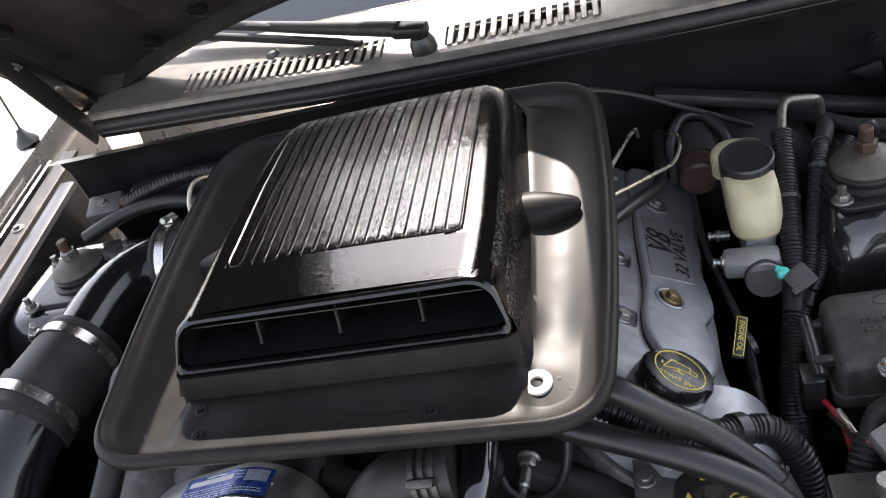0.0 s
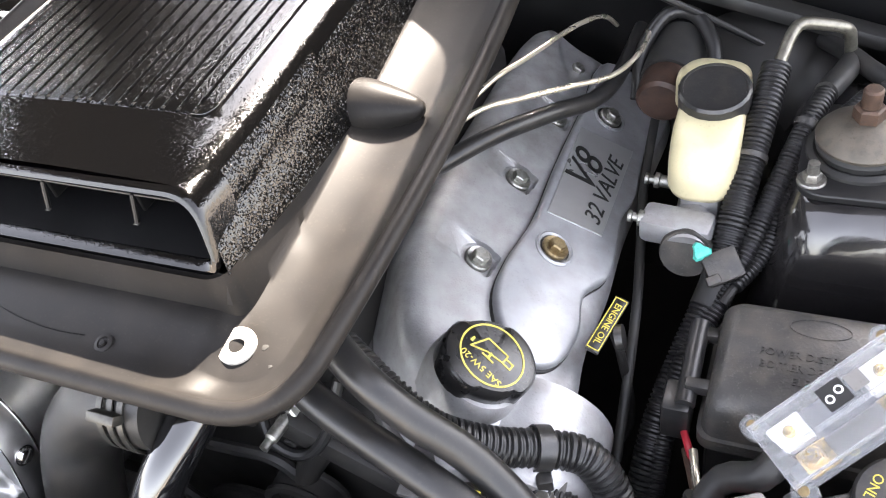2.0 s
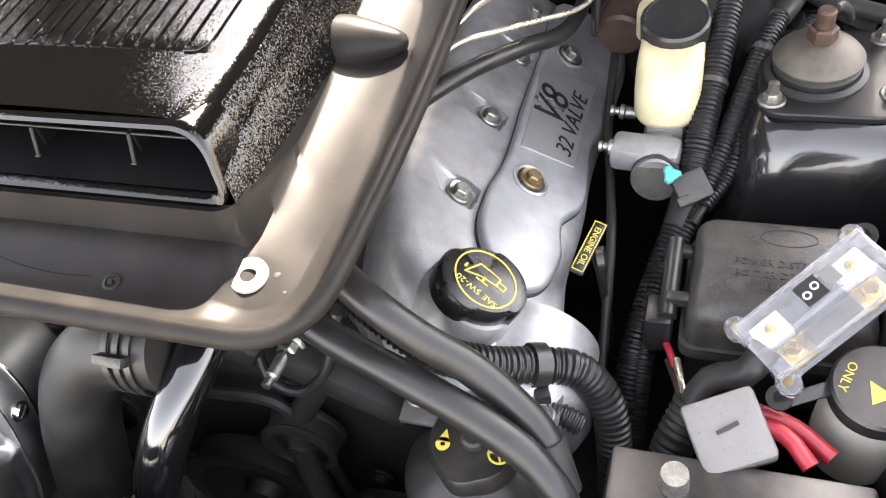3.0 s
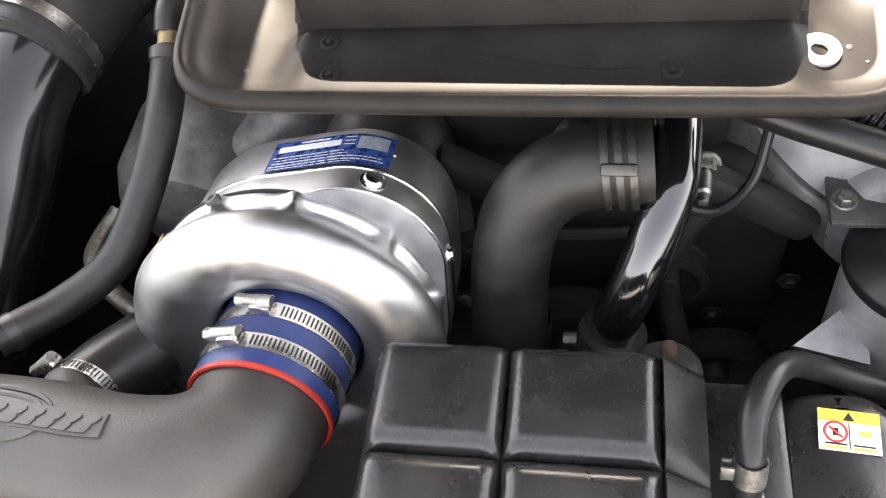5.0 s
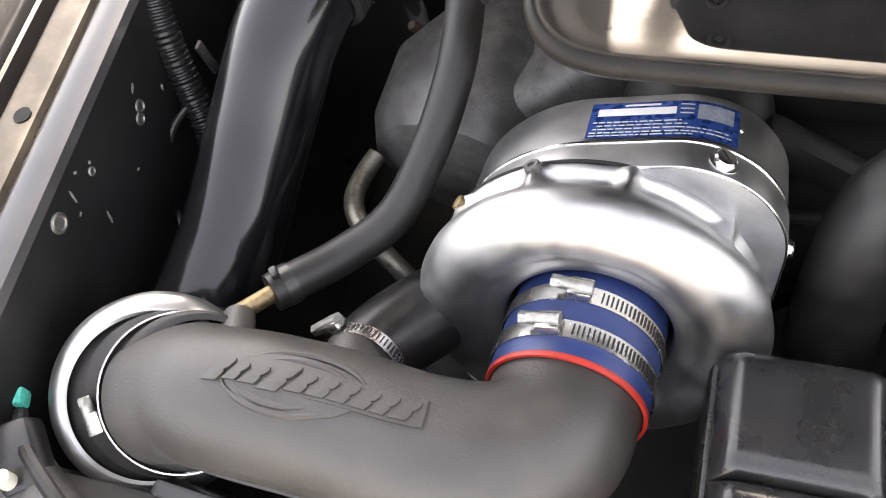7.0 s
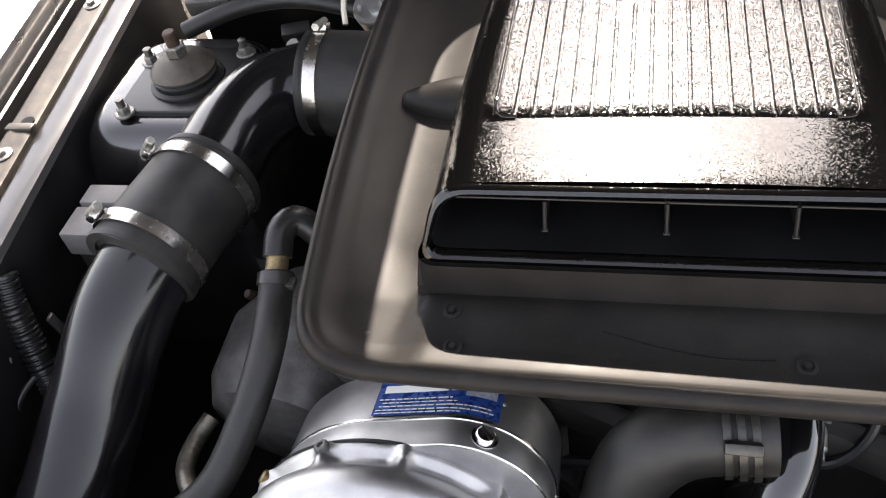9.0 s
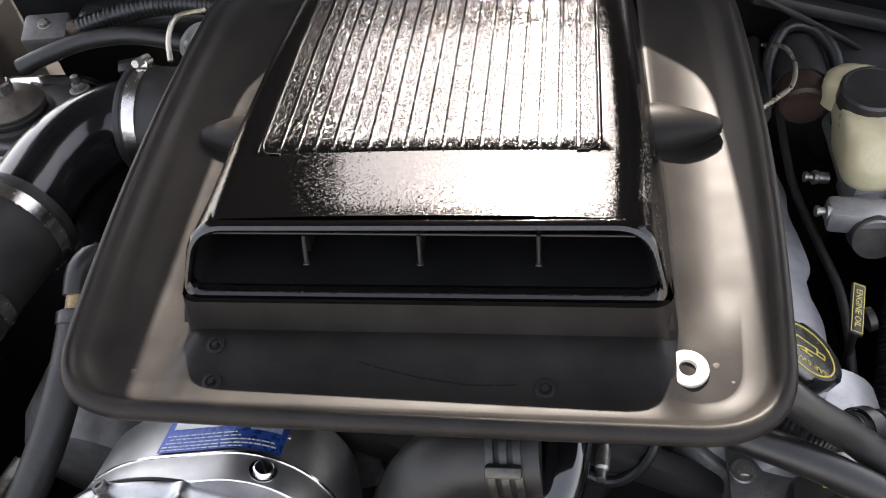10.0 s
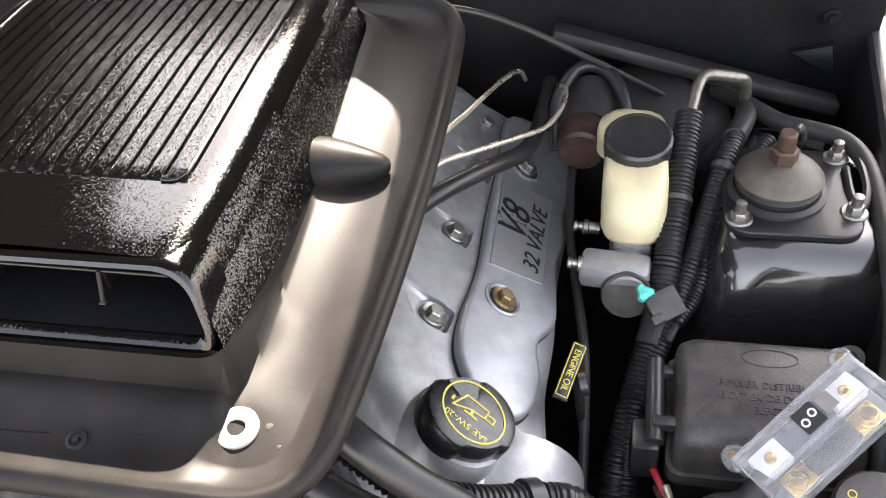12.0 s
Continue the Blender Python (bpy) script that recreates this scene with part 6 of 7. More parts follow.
for pts, r, mat, label in (([(0.19, 0.66, 1.045), (0.221, 0.747, 1.060), (0.236, 0.81, 1.047), (0.251, 0.880, 1.030), (0.2575, 0.915, 1.018), (0.2600, 0.945, 1.004), (0.262, 0.975, 0.985), (0.262, 1.01, 0.955)], 0.0023, M_WIRE, "pale grey wire looping over the cam cover"),
                           ([(0.185, 0.66, 1.045), (0.223, 0.714, 1.060), (0.250, 0.757, 1.046), (0.274, 0.797, 1.030), (0.298, 0.845, 1.010), (0.310, 0.895, 1.000), (0.309, 0.94, 0.990), (0.298, 0.985, 0.965)], 0.0023, M_WIRE, "pale grey wire looping beside the scoop plate"),
                           ([(0.19, 0.69, 1.02), (0.226, 0.735, 1.022), (0.257, 0.790, 1.006), (0.276, 0.845, 0.980), (0.283, 0.90, 0.960), (0.286, 0.95, 0.955), (0.29, 1.0, 0.96)], 0.0078, M_RUBBER_GLOSS, "glossy black hose crossing the cam cover"),
                           ([(0.318, 1.0, 0.93), (0.318, 0.93, 0.905), (0.322, 0.85, 0.88), (0.335, 0.77, 0.87), (0.345, 0.70, 0.86), (0.35, 0.6, 0.80)], 0.0045, M_RUBBER, "thin black hose along the cam cover")):
    solid("engine_wire" if mat is M_WIRE else "engine_hose", Geo().tube(pts, r, seg=12), mat, label, "wire" if mat is M_WIRE else "hose", "wires and hoses by the cam cover")
stay = thing("hood_release_cable", (0.3, 1.02, 0.98), "thin black cable strung along the firewall", "cable")
part("cable", Geo().tube([(0.16, 0.915, 1.09), (0.218, 0.93, 1.077), (0.265, 0.95, 1.050), (0.317, 0.97, 1.012), (0.367, 0.99, 0.974), (0.417, 1.01, 0.934)], 0.0035, seg=10), M_LOOM, stay)
solid("apron_hose", Geo().tube([(0.462, 1.03, 0.935), (0.485, 0.985, 0.950), (0.512, 0.938, 0.960), (0.540, 0.921, 0.963), (0.566, 0.905, 0.963), (0.581, 0.868, 0.959), (0.583, 0.79, 0.950), (0.578, 0.715, 0.938), (0.566, 0.65, 0.92), (0.56, 0.60, 0.88)], 0.0085, seg=14), M_RUBBER, "black rubber hose running round the strut tower", "hose")
solid("apron_cable", Geo().tube([(0.557, 0.925, 0.955), (0.572, 0.885, 0.962), (0.574, 0.84, 0.960), (0.566, 0.815, 0.955), (0.561, 0.835, 0.957), (0.562, 0.87, 0.958)], 0.0036, seg=10), M_BLACKCAP, "thin black wire loop beside the strut tower", "wire")
solid("strut_hose", Geo().tube([(0.507, 0.848, 1.012), (0.512, 0.862, 1.006), (0.522, 0.888, 0.985), (0.528, 0.905, 0.965)], 0.0042, seg=10), M_RUBBER, "short thin black hose ending at the strut nut", "hose")

# ---- power distribution box ----
pdb = thing("fuse_box", (0.48, 0.65, 0.83), "worn dark plastic power distribution box with moulded lettering", "fuse box")
rows = []
for h, d in ((0.86, -0.001), (0.872, -0.001), (0.8722, 0.002), (0.900, 0.004), (0.908, 0.008), (0.9115, 0.014)):
    rows.append([(x, y, h + 0.10 * (y - 0.65)) for x, y in rounded_ring(0.412 + d, 0.556 - d, 0.598 + d, 0.414 + d, 0.552 - d, 0.704 - d, 0.012, 0.012, side=6, corner=4)])
lid = part("lid", Geo().grid(rows, close_v=True, cap=True), M_BOXPLASTIC, pdb, "scuffed box lid", angle=40)
part("box_base", Geo().box((0.135, 0.10, 0.08), pose(0.485, 0.655, 0.825), 0.006), M_BLACKCAP, pdb)
lm = basis((0.487, 0.66, 0.9125), (0, -0.10, 1), (1, 0, 0))
words("lid_lettering", "POWER DISTRIBUTION", lm @ pose(0.004, -0.006, 0), 0.0088, M_BOXPLASTIC, lid, 0.0011, 1.05, width=0.92)
words("lid_lettering", "BOITIER DE DISTRIBUTION", lm @ pose(0.012, -0.017, 0), 0.0088, M_BOXPLASTIC, lid, 0.0011, 1.05, width=0.92)
words("lid_lettering", "ELECTRIQUE", lm @ pose(0.008, -0.028, 0), 0.0088, M_BOXPLASTIC, lid, 0.0011, 1.05, width=0.92)
part("lid_oval", Geo().tube([tuple(lm @ Vector((0.0 + 0.021 * math.cos(a), 0.020 + 0.008 * math.sin(a), 0.0002))) for a in np.linspace(0, 2 * math.pi, 30)], 0.0006, seg=6, step=0.003), M_BOXPLASTIC, lid, "plain moulded oval outline")
for y in (0.625, 0.675):
    part("latch_lug", Geo().box((0.018, 0.010, 0.010), pose(0.408, y, 0.893), 0.002), M_BLACKCAP, pdb)
part("latch_bar", Geo().tube([(0.4015, 0.612, 0.885), (0.4015, 0.655, 0.893), (0.4015, 0.683, 0.895)], 0.0075, seg=14), M_BLACKCAP, pdb, "rounded black latch bar")
part("latch_block", Geo().box((0.022, 0.03, 0.04), pose(0.395, 0.62, 0.865), 0.004), M_BLACKCAP, pdb)

# ---- clear fuse holder ----
FA = unit((0.070, 0.062, 0.040))
FN = unit(np.cross(FA, unit((0.030, -0.032, -0.002))))
FN = FN if FN[2] > 0 else -FN
fm = basis((0.504, 0.588, 0.945), tuple(FN), tuple(FA))
fuse = thing("fuse_holder", (0.50, 0.59, 0.915), "clear plastic inline fuse holder with brass terminals", "fuse holder")
for q in (-1, 1):
    for wall in (Geo().box((0.108, 0.0022, 0.022), fm @ pose(0, q * 0.0229, 0.0028), 0.0006, 1), Geo().box((0.0022, 0.0436, 0.022), fm @ pose(q * 0.0529, 0, 0.0028), 0.0006, 1)):
        part("clear_wall", wall, M_CLEAR, fuse).visible_shadow = False
part("clear_rib", Geo().box((0.100, 0.0035, 0.0012), fm @ pose(0, -0.0022, 0.0133), 0), M_CLEAR, fuse).visible_shadow = False
cov = part("clear_cover", Geo().box((0.108, 0.048, 0.0022), fm @ pose(0, 0, 0.0150), 0.0007, 1), M_CLEAR, fuse, "clear polycarbonate cover")
cov.visible_shadow = False
part("base", Geo().box((0.100, 0.042, 0.006), fm @ pose(0, 0, -0.0085), 0.002), M_CREAMCLEAR, fuse, "cloudy translucent base")
for s in (-1, 1):
    part("terminal_block", Geo().box((0.024, 0.019, 0.013), fm @ pose(s * 0.034, 0.009, -0.001), 0.0015), M_CHROMEPLATE, fuse, "nickel-plated terminal block")
    part("terminal_screw", Geo().lathe([(0.004, 0), (0.004, 0.002), (0.003, 0.003), (0, 0.0022)], fm @ Vector((s * 0.034, 0.009, 0.0055)), tuple(FN), seg=16), M_BRASS, fuse)
    part("fuse_tab", Geo().box((0.022, 0.017, 0.003), fm @ pose(s * 0.030, -0.012, 0.000), 0.0008), M_BRASS, fuse)
    part("fuse_nut", Geo().hexagon(fm @ Vector((s * 0.032, -0.012, 0.0015)), tuple(FN), 0.013, 0.007, 0.008), M_BRASS, fuse, "brass nut")
    for q in (-1, 1):
        ear = part("corner_ear", Geo().lathe([(0.0085, -0.006), (0.0085, 0.004), (0.0075, 0.005), (0, 0.005)], fm @ Vector((s * 0.050, q * 0.026, 0.002)), tuple(FN), seg=20), M_CLEAR, fuse)
        ear.visible_shadow = False
        part("corner_screw", Geo().lathe([(0.0035, 0), (0.0035, 0.002), (0, 0.0022)], fm @ Vector((s * 0.050, q * 0.026, 0.006)), tuple(FN), seg=14), M_GOLD, fuse)
    part("mount_ear", Geo().lathe([(0.009, -0.003), (0.009, 0.0), (0.0045, 0.0), (0.0045, -0.003)], fm @ Vector((s * 0.060, s * 0.026, -0.008)), tuple(FN), seg=20), M_BLACKCAP, fuse)
part("fuse_element", Geo().box((0.040, 0.014, 0.006), fm @ pose(0, -0.012, 0.001), 0.0015), M_BOXPLASTIC, fuse)
part("maker_mark", Geo().box((0.017, 0.017, 0.0004), fm @ pose(0.002, 0.009, 0.0163), 0), M_BLACKPRINT, fuse, "plain dark square mark")
part("maker_mark_pale", Geo().box((0.011, 0.012, 0.0004), fm @ pose(0.018, 0.009, 0.0163), 0), M_FOIL, fuse, "plain pale square mark")
g = Geo()
for dx in (-0.0040, 0.0040):
    g.lathe([(0.0030, 0), (0.0030, 0.0004), (0.0019, 0.0004), (0.0019, 0)], fm @ Vector((0.002 + dx, 0.009 + dx * 0.3, 0.0165)), tuple(FN), seg=16, cap=False)
part("mark_rings", g, M_PRINT, fuse)
cable = thing("power_cable", (0.44, 0.55, 0.85), "thick black power cable feeding the fuse holder", "cable")
part("cable", Geo().tube([tuple(fm @ Vector((-0.042, 0.004, -0.003))), tuple(fm @ Vector((-0.066, 0.002, -0.010))), (0.437, 0.553, 0.893), (0.424, 0.532, 0.872), (0.408, 0.50, 0.83), (0.40, 0.45, 0.76)], 0.0105, seg=16), M_RUBBER, cable)
part("cable_wrap", Geo().tube([(0.428, 0.540, 0.879), (0.416, 0.517, 0.853), (0.405, 0.49, 0.81)], 0.015, seg=16, ribs=0.006, rib_depth=0.0006), M_RUBBER, cable, "loose cloth-taped loom")
for pts, mat, r, label in (([(0.412, 0.590, 0.86), (0.417, 0.57, 0.862), (0.424, 0.548, 0.858)], M_WIRE, 0.0032, "pale wire beside the fuse box"), ([(0.405, 0.595, 0.85), (0.413, 0.572, 0.856), (0.421, 0.55, 0.854)], M_RUST, 0.0026, "brown wire beside the fuse box"),
                           ([(0.400, 0.612, 0.856), (0.406, 0.598, 0.858), (0.414, 0.58, 0.850), (0.418, 0.56, 0.83)], M_REDWIRE, 0.003, "short red wire beside the fuse box"),
                           ([(0.424, 0.528, 0.882), (0.445, 0.533, 0.892), (0.468, 0.533, 0.893), (0.495, 0.527, 0.89), (0.52, 0.51, 0.885)], M_REDWIRE, 0.0062, "bright red battery cable"),
                           ([(0.430, 0.508, 0.885), (0.460, 0.518, 0.897), (0.487, 0.514, 0.90), (0.505, 0.495, 0.895)], M_REDWIRE, 0.0062, "second bright red battery cable")):
    solid("cable_strand", Geo().tube(pts, r, seg=12), mat, label, "wire", "wires by the fuse box")
solid("cable_lug", Geo().box((0.05, 0.010, 0.004), basis((0.502, 0.545, 0.905), (0.1, -0.3, 1), (0.9, 0.45, 0.1)), 0.0015).lathe([(0.008, -0.002), (0.008, 0.003), (0.0045, 0.003), (0.0045, -0.002)], (0.527, 0.558, 0.907), (0.1, -0.3, 1), seg=18), M_BLACKCAP, "black steel cable lug above the red cables", "bracket")
rel = thing("relay_cover", (0.455, 0.51, 0.88), "grey plastic relay cover over the battery cables", "relay")
part("cover", Geo().box((0.05, 0.05, 0.03), basis((0.452, 0.505, 0.905), (-0.1, -0.4, 1), (0.85, 0.4, 0.1)), 0.004), M_FOIL, rel)
part("screw_mark", Geo().box((0.016, 0.003, 0.001), basis((0.450, 0.500, 0.921), (-0.1, -0.4, 1), (0.85, 0.6, 0.1)), 0), M_BLACKCAP, rel)
only = thing("washer_bottle", (0.54, 0.55, 0.87), "white fluid bottle with a black cap printed in yellow", "fluid bottle")
oc, oax = vec((0.546, 0.553, 0.915)), (0.0, -0.12, 1)
part("cap", Geo().lathe([(0.030, -0.018), (0.032, -0.016), (0.032, -0.002), (0.030, 0.0), (0, 0.0)], tuple(oc), oax, seg=40), M_BLACKCAP, only, "black cap with yellow print")
part("neck", Geo().lathe([(0.033, -0.10), (0.033, -0.030), (0.0295, -0.018), (0, -0.018)], tuple(oc), oax, seg=36), M_WHITE, only)
om = basis(tuple(oc), oax, (1, 0, 0))
words("cap_lettering", "ONLY", om @ pose(-0.021, 0.004, 0.0004, 0, 0, 250), 0.009, M_YELLOW, only, 0.0002)
part("cap_symbol", Geo().prism([(-0.008, -0.008), (0.008, -0.008), (0, 0.008)], 0.0, 0.0005, om @ pose(-0.003, -0.004, 0, 0, 0, 30), 0), M_YELLOW, only)

# ---- battery ----
batt = thing("battery", (0.46, 0.38, 0.74), "black car battery with white dots and a red stripe", "battery")
part("case", Geo().box((0.17, 0.215, 0.16), pose(0.460, 0.378, 0.815), 0.006), M_BLACKCAP, batt)
part("top", Geo().box((0.166, 0.21, 0.016), pose(0.460, 0.378, 0.899), 0.004), M_BLACKCAP, batt)
g = Geo()
for i in range(4):
    for j in range(9):
        g.lathe([(0.0032, 0), (0.0032, 0.0004), (0, 0.0004)], (0.386 + 0.0085 * i + (0.004 if j % 2 else 0), 0.355 + 0.0085 * j * 0.8, 0.9071), (0, 0, 1), seg=10)
tagged(part("dots", g, M_PRINT, batt, "pattern of white printed dots"), kind="stuff")
part("stripe", Geo().box((0.0012, 0.17, 0.014), pose(0.3744, 0.35, 0.862), 0), M_REDPRINT, batt, "red printed stripe")
part("terminal", Geo().lathe([(0.010, 0), (0.009, 0.016), (0, 0.016)], (0.42, 0.46, 0.907), (0, 0, 1), seg=20), M_ZINC, batt)
part("tray", Geo().box((0.185, 0.23, 0.02), pose(0.460, 0.378, 0.73), 0.004), M_BAY, batt)

# ---- power steering reservoir ----
ps = thing("power_steering_reservoir", (0.284, 0.465, 0.72), "silver canister reservoir with black lid and lobed cap", "fluid reservoir")
PC = (0.284, 0.466, 0.868)
part("canister", Geo().lathe([(0.046, -0.15), (0.050, -0.14), (0.0555, -0.02), (0.0560, -0.006), (0, -0.006)], PC, (0, 0, 1), seg=56), M_CANISTER, ps, "scuffed silver canister")
g = Geo()
for k, (a0, a1) in enumerate(((-1.95, -1.15), (-1.9, -1.3), (-1.95, -1.2), (-1.85, -1.25))):
    g.grid([[(PC[0] + 0.0552 * math.cos(a), PC[1] + 0.0552 * math.sin(a), PC[2] - 0.034 - 0.009 * k + d) for a in np.linspace(a0, a1, 10)] for d in (0.0, 0.0022)])
part("label_line", g, M_FOIL, ps, "illegible grey printed lines")
part("canister_lid", Geo().lathe([(0.0565, -0.012), (0.0588, -0.010), (0.0588, -0.003), (0.0565, 0.0005), (0.034, 0.013), (0.029, 0.016), (0.029, 0.026), (0, 0.026)], PC, (0, 0, 1), seg=56), M_LIDMATT, ps, "black plastic lid")
scap = part("lobed_cap", Geo().lathe([(0.029, 0.026), (0.0335, 0.028), (0.0335, 0.040), (0.031, 0.044), (0.010, 0.0445), (0.009, 0.048), (0.007, 0.0495), (0, 0.0495)], PC, (0, 0, 1), seg=72, wobble=lambda a, r: 1 + (0.11 * max(0.0, math.cos(3 * (a - 0.35))) ** 2 if r > 0.02 else 0)), M_LIDMATT, ps, "black three-lobed cap with yellow symbols")
scm = basis((PC[0], PC[1], PC[2] + 0.0446), (0, 0, 1))
part("steering_symbol", Geo().lathe([(0.0085, 0), (0.0085, 0.0004), (0.0070, 0.0004), (0.0070, 0)], scm @ Vector((0.020, -0.008, 0)), (0, 0, 1), seg=24, cap=False).box((0.014, 0.0016, 0.0004), scm @ pose(0.020, -0.006, 0.0002, 0, 0, 20), 0).box((0.0016, 0.009, 0.0004), scm @ pose(0.0205, -0.011, 0.0002, 0, 0, 20), 0), M_YELLOW, scap, "yellow steering wheel symbol")
g = Geo().box((0.0048, 0.009, 0.0004), scm @ pose(-0.007, 0.020, 0.0002), 0).box((0.0048, 0.009, 0.0004), scm @ pose(-0.0012, 0.020, 0.0002), 0)
g.prism([(0.006, 0.016), (0.0095, 0.016), (0.0113, 0.0232), (0.0113, 0.025)], 0.0, 0.0004, scm, 0).prism([(0.0133, 0.016), (0.017, 0.016), (0.0117, 0.025), (0.0117, 0.0232)], 0.0, 0.0004, scm, 0).box((0.0012, 0.0035, 0.0004), scm @ pose(0.0115, 0.0195, 0.0002), 0)
part("warning_symbol", g, M_YELLOW, scap, "yellow book and warning symbols")
part("fluid_symbol", Geo().lathe([(0.0052, 0), (0.0052, 0.0004), (0.0018, 0.0004), (0.0018, 0)], scm @ Vector((-0.021, -0.008, 0)), (0, 0, 1), seg=20, cap=False).prism([(-0.0255, -0.006), (-0.0165, -0.006), (-0.021, 0.004)], 0.0, 0.0004, scm, 0), M_YELLOW, scap, "yellow fluid symbol")
part("tie_tail", Geo().tube([(PC[0] + 0.012, PC[1] + 0.004, PC[2] + 0.050), (PC[0] + 0.046, PC[1] + 0.006, PC[2] + 0.053)], 0.0012, seg=6), M_BLACKCAP, ps)
bracket = thing("canister_bracket", (0.26, 0.53, 0.85), "bare aluminium bracket plate behind the canister", "bracket")
part("plate", Geo().box((0.12, 0.052, 0.006), basis((0.275, 0.512, 0.884), (0, -0.12, 1), (1, 0, 0)), 0.001), M_CAST_DARK, bracket)
for x in (0.226, 0.322):
    part("bolt", Geo().hexagon((x, 0.507, 0.887), (0, -0.12, 1), 0.013, 0.007, 0.010), M_BOLT, bracket)
part("lower_leg", Geo().prism([(-0.03, -0.02), (0.03, -0.03), (0.03, 0.03)], -0.003, 0.003, basis((0.222, 0.44, 0.812), (0.2, -0.3, 1), (1, 0, 0)), 0), M_CAST, bracket)
part("white_cap", Geo().lathe([(0.006, 0), (0.006, 0.008), (0.004, 0.011), (0, 0.011)], (0.270, 0.517, 0.892), (0, -0.75, 0.7), seg=16), M_WHITE, bracket, "white plastic plug")
for pts, at, ax, label in (([(0.185, 0.515, 1.030), (0.222, 0.492, 1.024), (0.252, 0.486, 1.000), (0.284, 0.486, 0.972), (0.312, 0.480, 0.945), (0.335, 0.468, 0.922), (0.348, 0.445, 0.892), (0.352, 0.42, 0.84), (0.35, 0.40, 0.76)], (0.3425, 0.458, 0.908), (0.35, -0.5, -0.8), "glossy black hose arching past the oil filler"),
                           ([(0.12, 0.525, 0.985), (0.165, 0.496, 0.985), (0.205, 0.480, 0.982), (0.250, 0.468, 0.972), (0.295, 0.458, 0.953), (0.330, 0.448, 0.930), (0.354, 0.432, 0.898), (0.360, 0.41, 0.85), (0.355, 0.39, 0.76)], (0.3575, 0.424, 0.880), (0.2, -0.45, -0.87), "glossy black hose draped across the canister")):
    t = thing("steering_hose", pts[-1], label, "rubber hose", "steering hoses")
    part("hose", Geo().tube(pts, 0.0118, seg=20), M_RUBBER_GLOSS, t)
    part("hose_sleeve", Geo().lathe([(0.0112, -0.020), (0.0128, -0.0195), (0.0130, 0.019), (0.0112, 0.020)], at, ax, seg=24, cap=False), M_RUBBER, t, "matt rubber sleeve on the hose")
loomf = thing("wiring_loom", (0.30, 0.55, 0.87), "black corrugated loom in a clip across the cam cover front", "wiring loom", "wiring looms")
part("conduit", Geo().tube([(0.175, 0.535, 0.985), (0.215, 0.515, 0.975), (0.250, 0.508, 0.950), (0.285, 0.520, 0.925), (0.318, 0.538, 0.906), (0.345, 0.545, 0.893), (0.366, 0.535, 0.865), (0.374, 0.515, 0.82), (0.376, 0.49, 0.75)], 0.0135, seg=18, ribs=0.0052, rib_depth=0.0008), M_LOOM, loomf)
part("loom_clip", Geo().lathe([(0.0155, -0.006), (0.0168, -0.006), (0.0168, 0.006), (0.0155, 0.006)], (0.314, 0.536, 0.9085), (0.8, 0.45, -0.4), seg=24, cap=False).box((0.012, 0.014, 0.016), pose(0.320, 0.520, 0.893, 0, 0, 25), 0.002), M_BLACKCAP, loomf, "black loom clip")
part("lower_branch", Geo().tube([(0.30, 0.512, 0.890), (0.33, 0.515, 0.880), (0.35, 0.512, 0.872)], 0.0085, seg=14, ribs=0.0045, rib_depth=0.0006), M_LOOM, loomf)

stud = thing("lifting_stud", (0.12, 0.53, 0.90), "pale corroded stud and nut on the engine front", "bolt")
part("nut", Geo().hexagon((0.121, 0.520, 0.914), (-0.1, -0.95, 0.15), 0.019, 0.012, 0.012), M_ZINC, stud)
part("shank", Geo().lathe([(0.0055, 0), (0.0055, 0.022), (0.0038, 0.024), (0.0038, 0.032), (0, 0.033)], (0.120, 0.509, 0.9155), (-0.1, -0.93, 0.05), seg=14), M_ZINC, stud)
solid("sensor_wire", Geo().tube([(0.085, 0.53, 0.93), (0.10, 0.50, 0.895), (0.13, 0.495, 0.885), (0.155, 0.505, 0.91), (0.165, 0.53, 0.95)], 0.0045, seg=10), M_LOOM, "thin black sensor wire looping at the engine front", "wire")

# ---- radiator hoses and tank ----
rad_hose = thing("radiator_hose", (-0.02, 0.43, 0.85), "matt grey-black rubber elbow hose with a spring clamp", "rubber hose")
part("hose", Geo().tube([(-0.024, 0.385, 0.80), (-0.026, 0.402, 0.850), (-0.024, 0.424, 0.905), (-0.014, 0.442, 0.945), (0.010, 0.452, 0.972), (0.040, 0.456, 0.982), (0.075, 0.458, 0.985)], lambda s: 0.0295 if s < 0.9 else 0.0305, seg=28), M_HOSE_MATT, rad_hose)
part("hose_cuff", Geo().lathe([(0.0305, -0.016), (0.0312, -0.014), (0.0312, 0.016), (0.0305, 0.018)], (-0.0255, 0.402, 0.842), (0.02, 0.35, 0.93), seg=32, cap=False), M_HOSE_MATT, rad_hose)
for dx in (-0.008, 0.001, 0.010):
    part("spring_clamp", Geo().lathe([(0.0312, -0.0025), (0.0325, -0.0025), (0.0325, 0.0025), (0.0312, 0.0025)], (0.052 + dx, 0.4565, 0.983), (0.99, 0.05, 0.1), seg=36, cap=False), M_CLAMPDARK, rad_hose, "dull spring clamp ring")
part("clamp_ear", Geo().box((0.024, 0.008, 0.012), pose(0.052, 0.430, 1.006, 45), 0.002), M_CLAMPDARK, rad_hose)
water_pipe = thing("water_pipe", (0.06, 0.40, 0.85), "glossy black bent metal water pipe", "pipe")
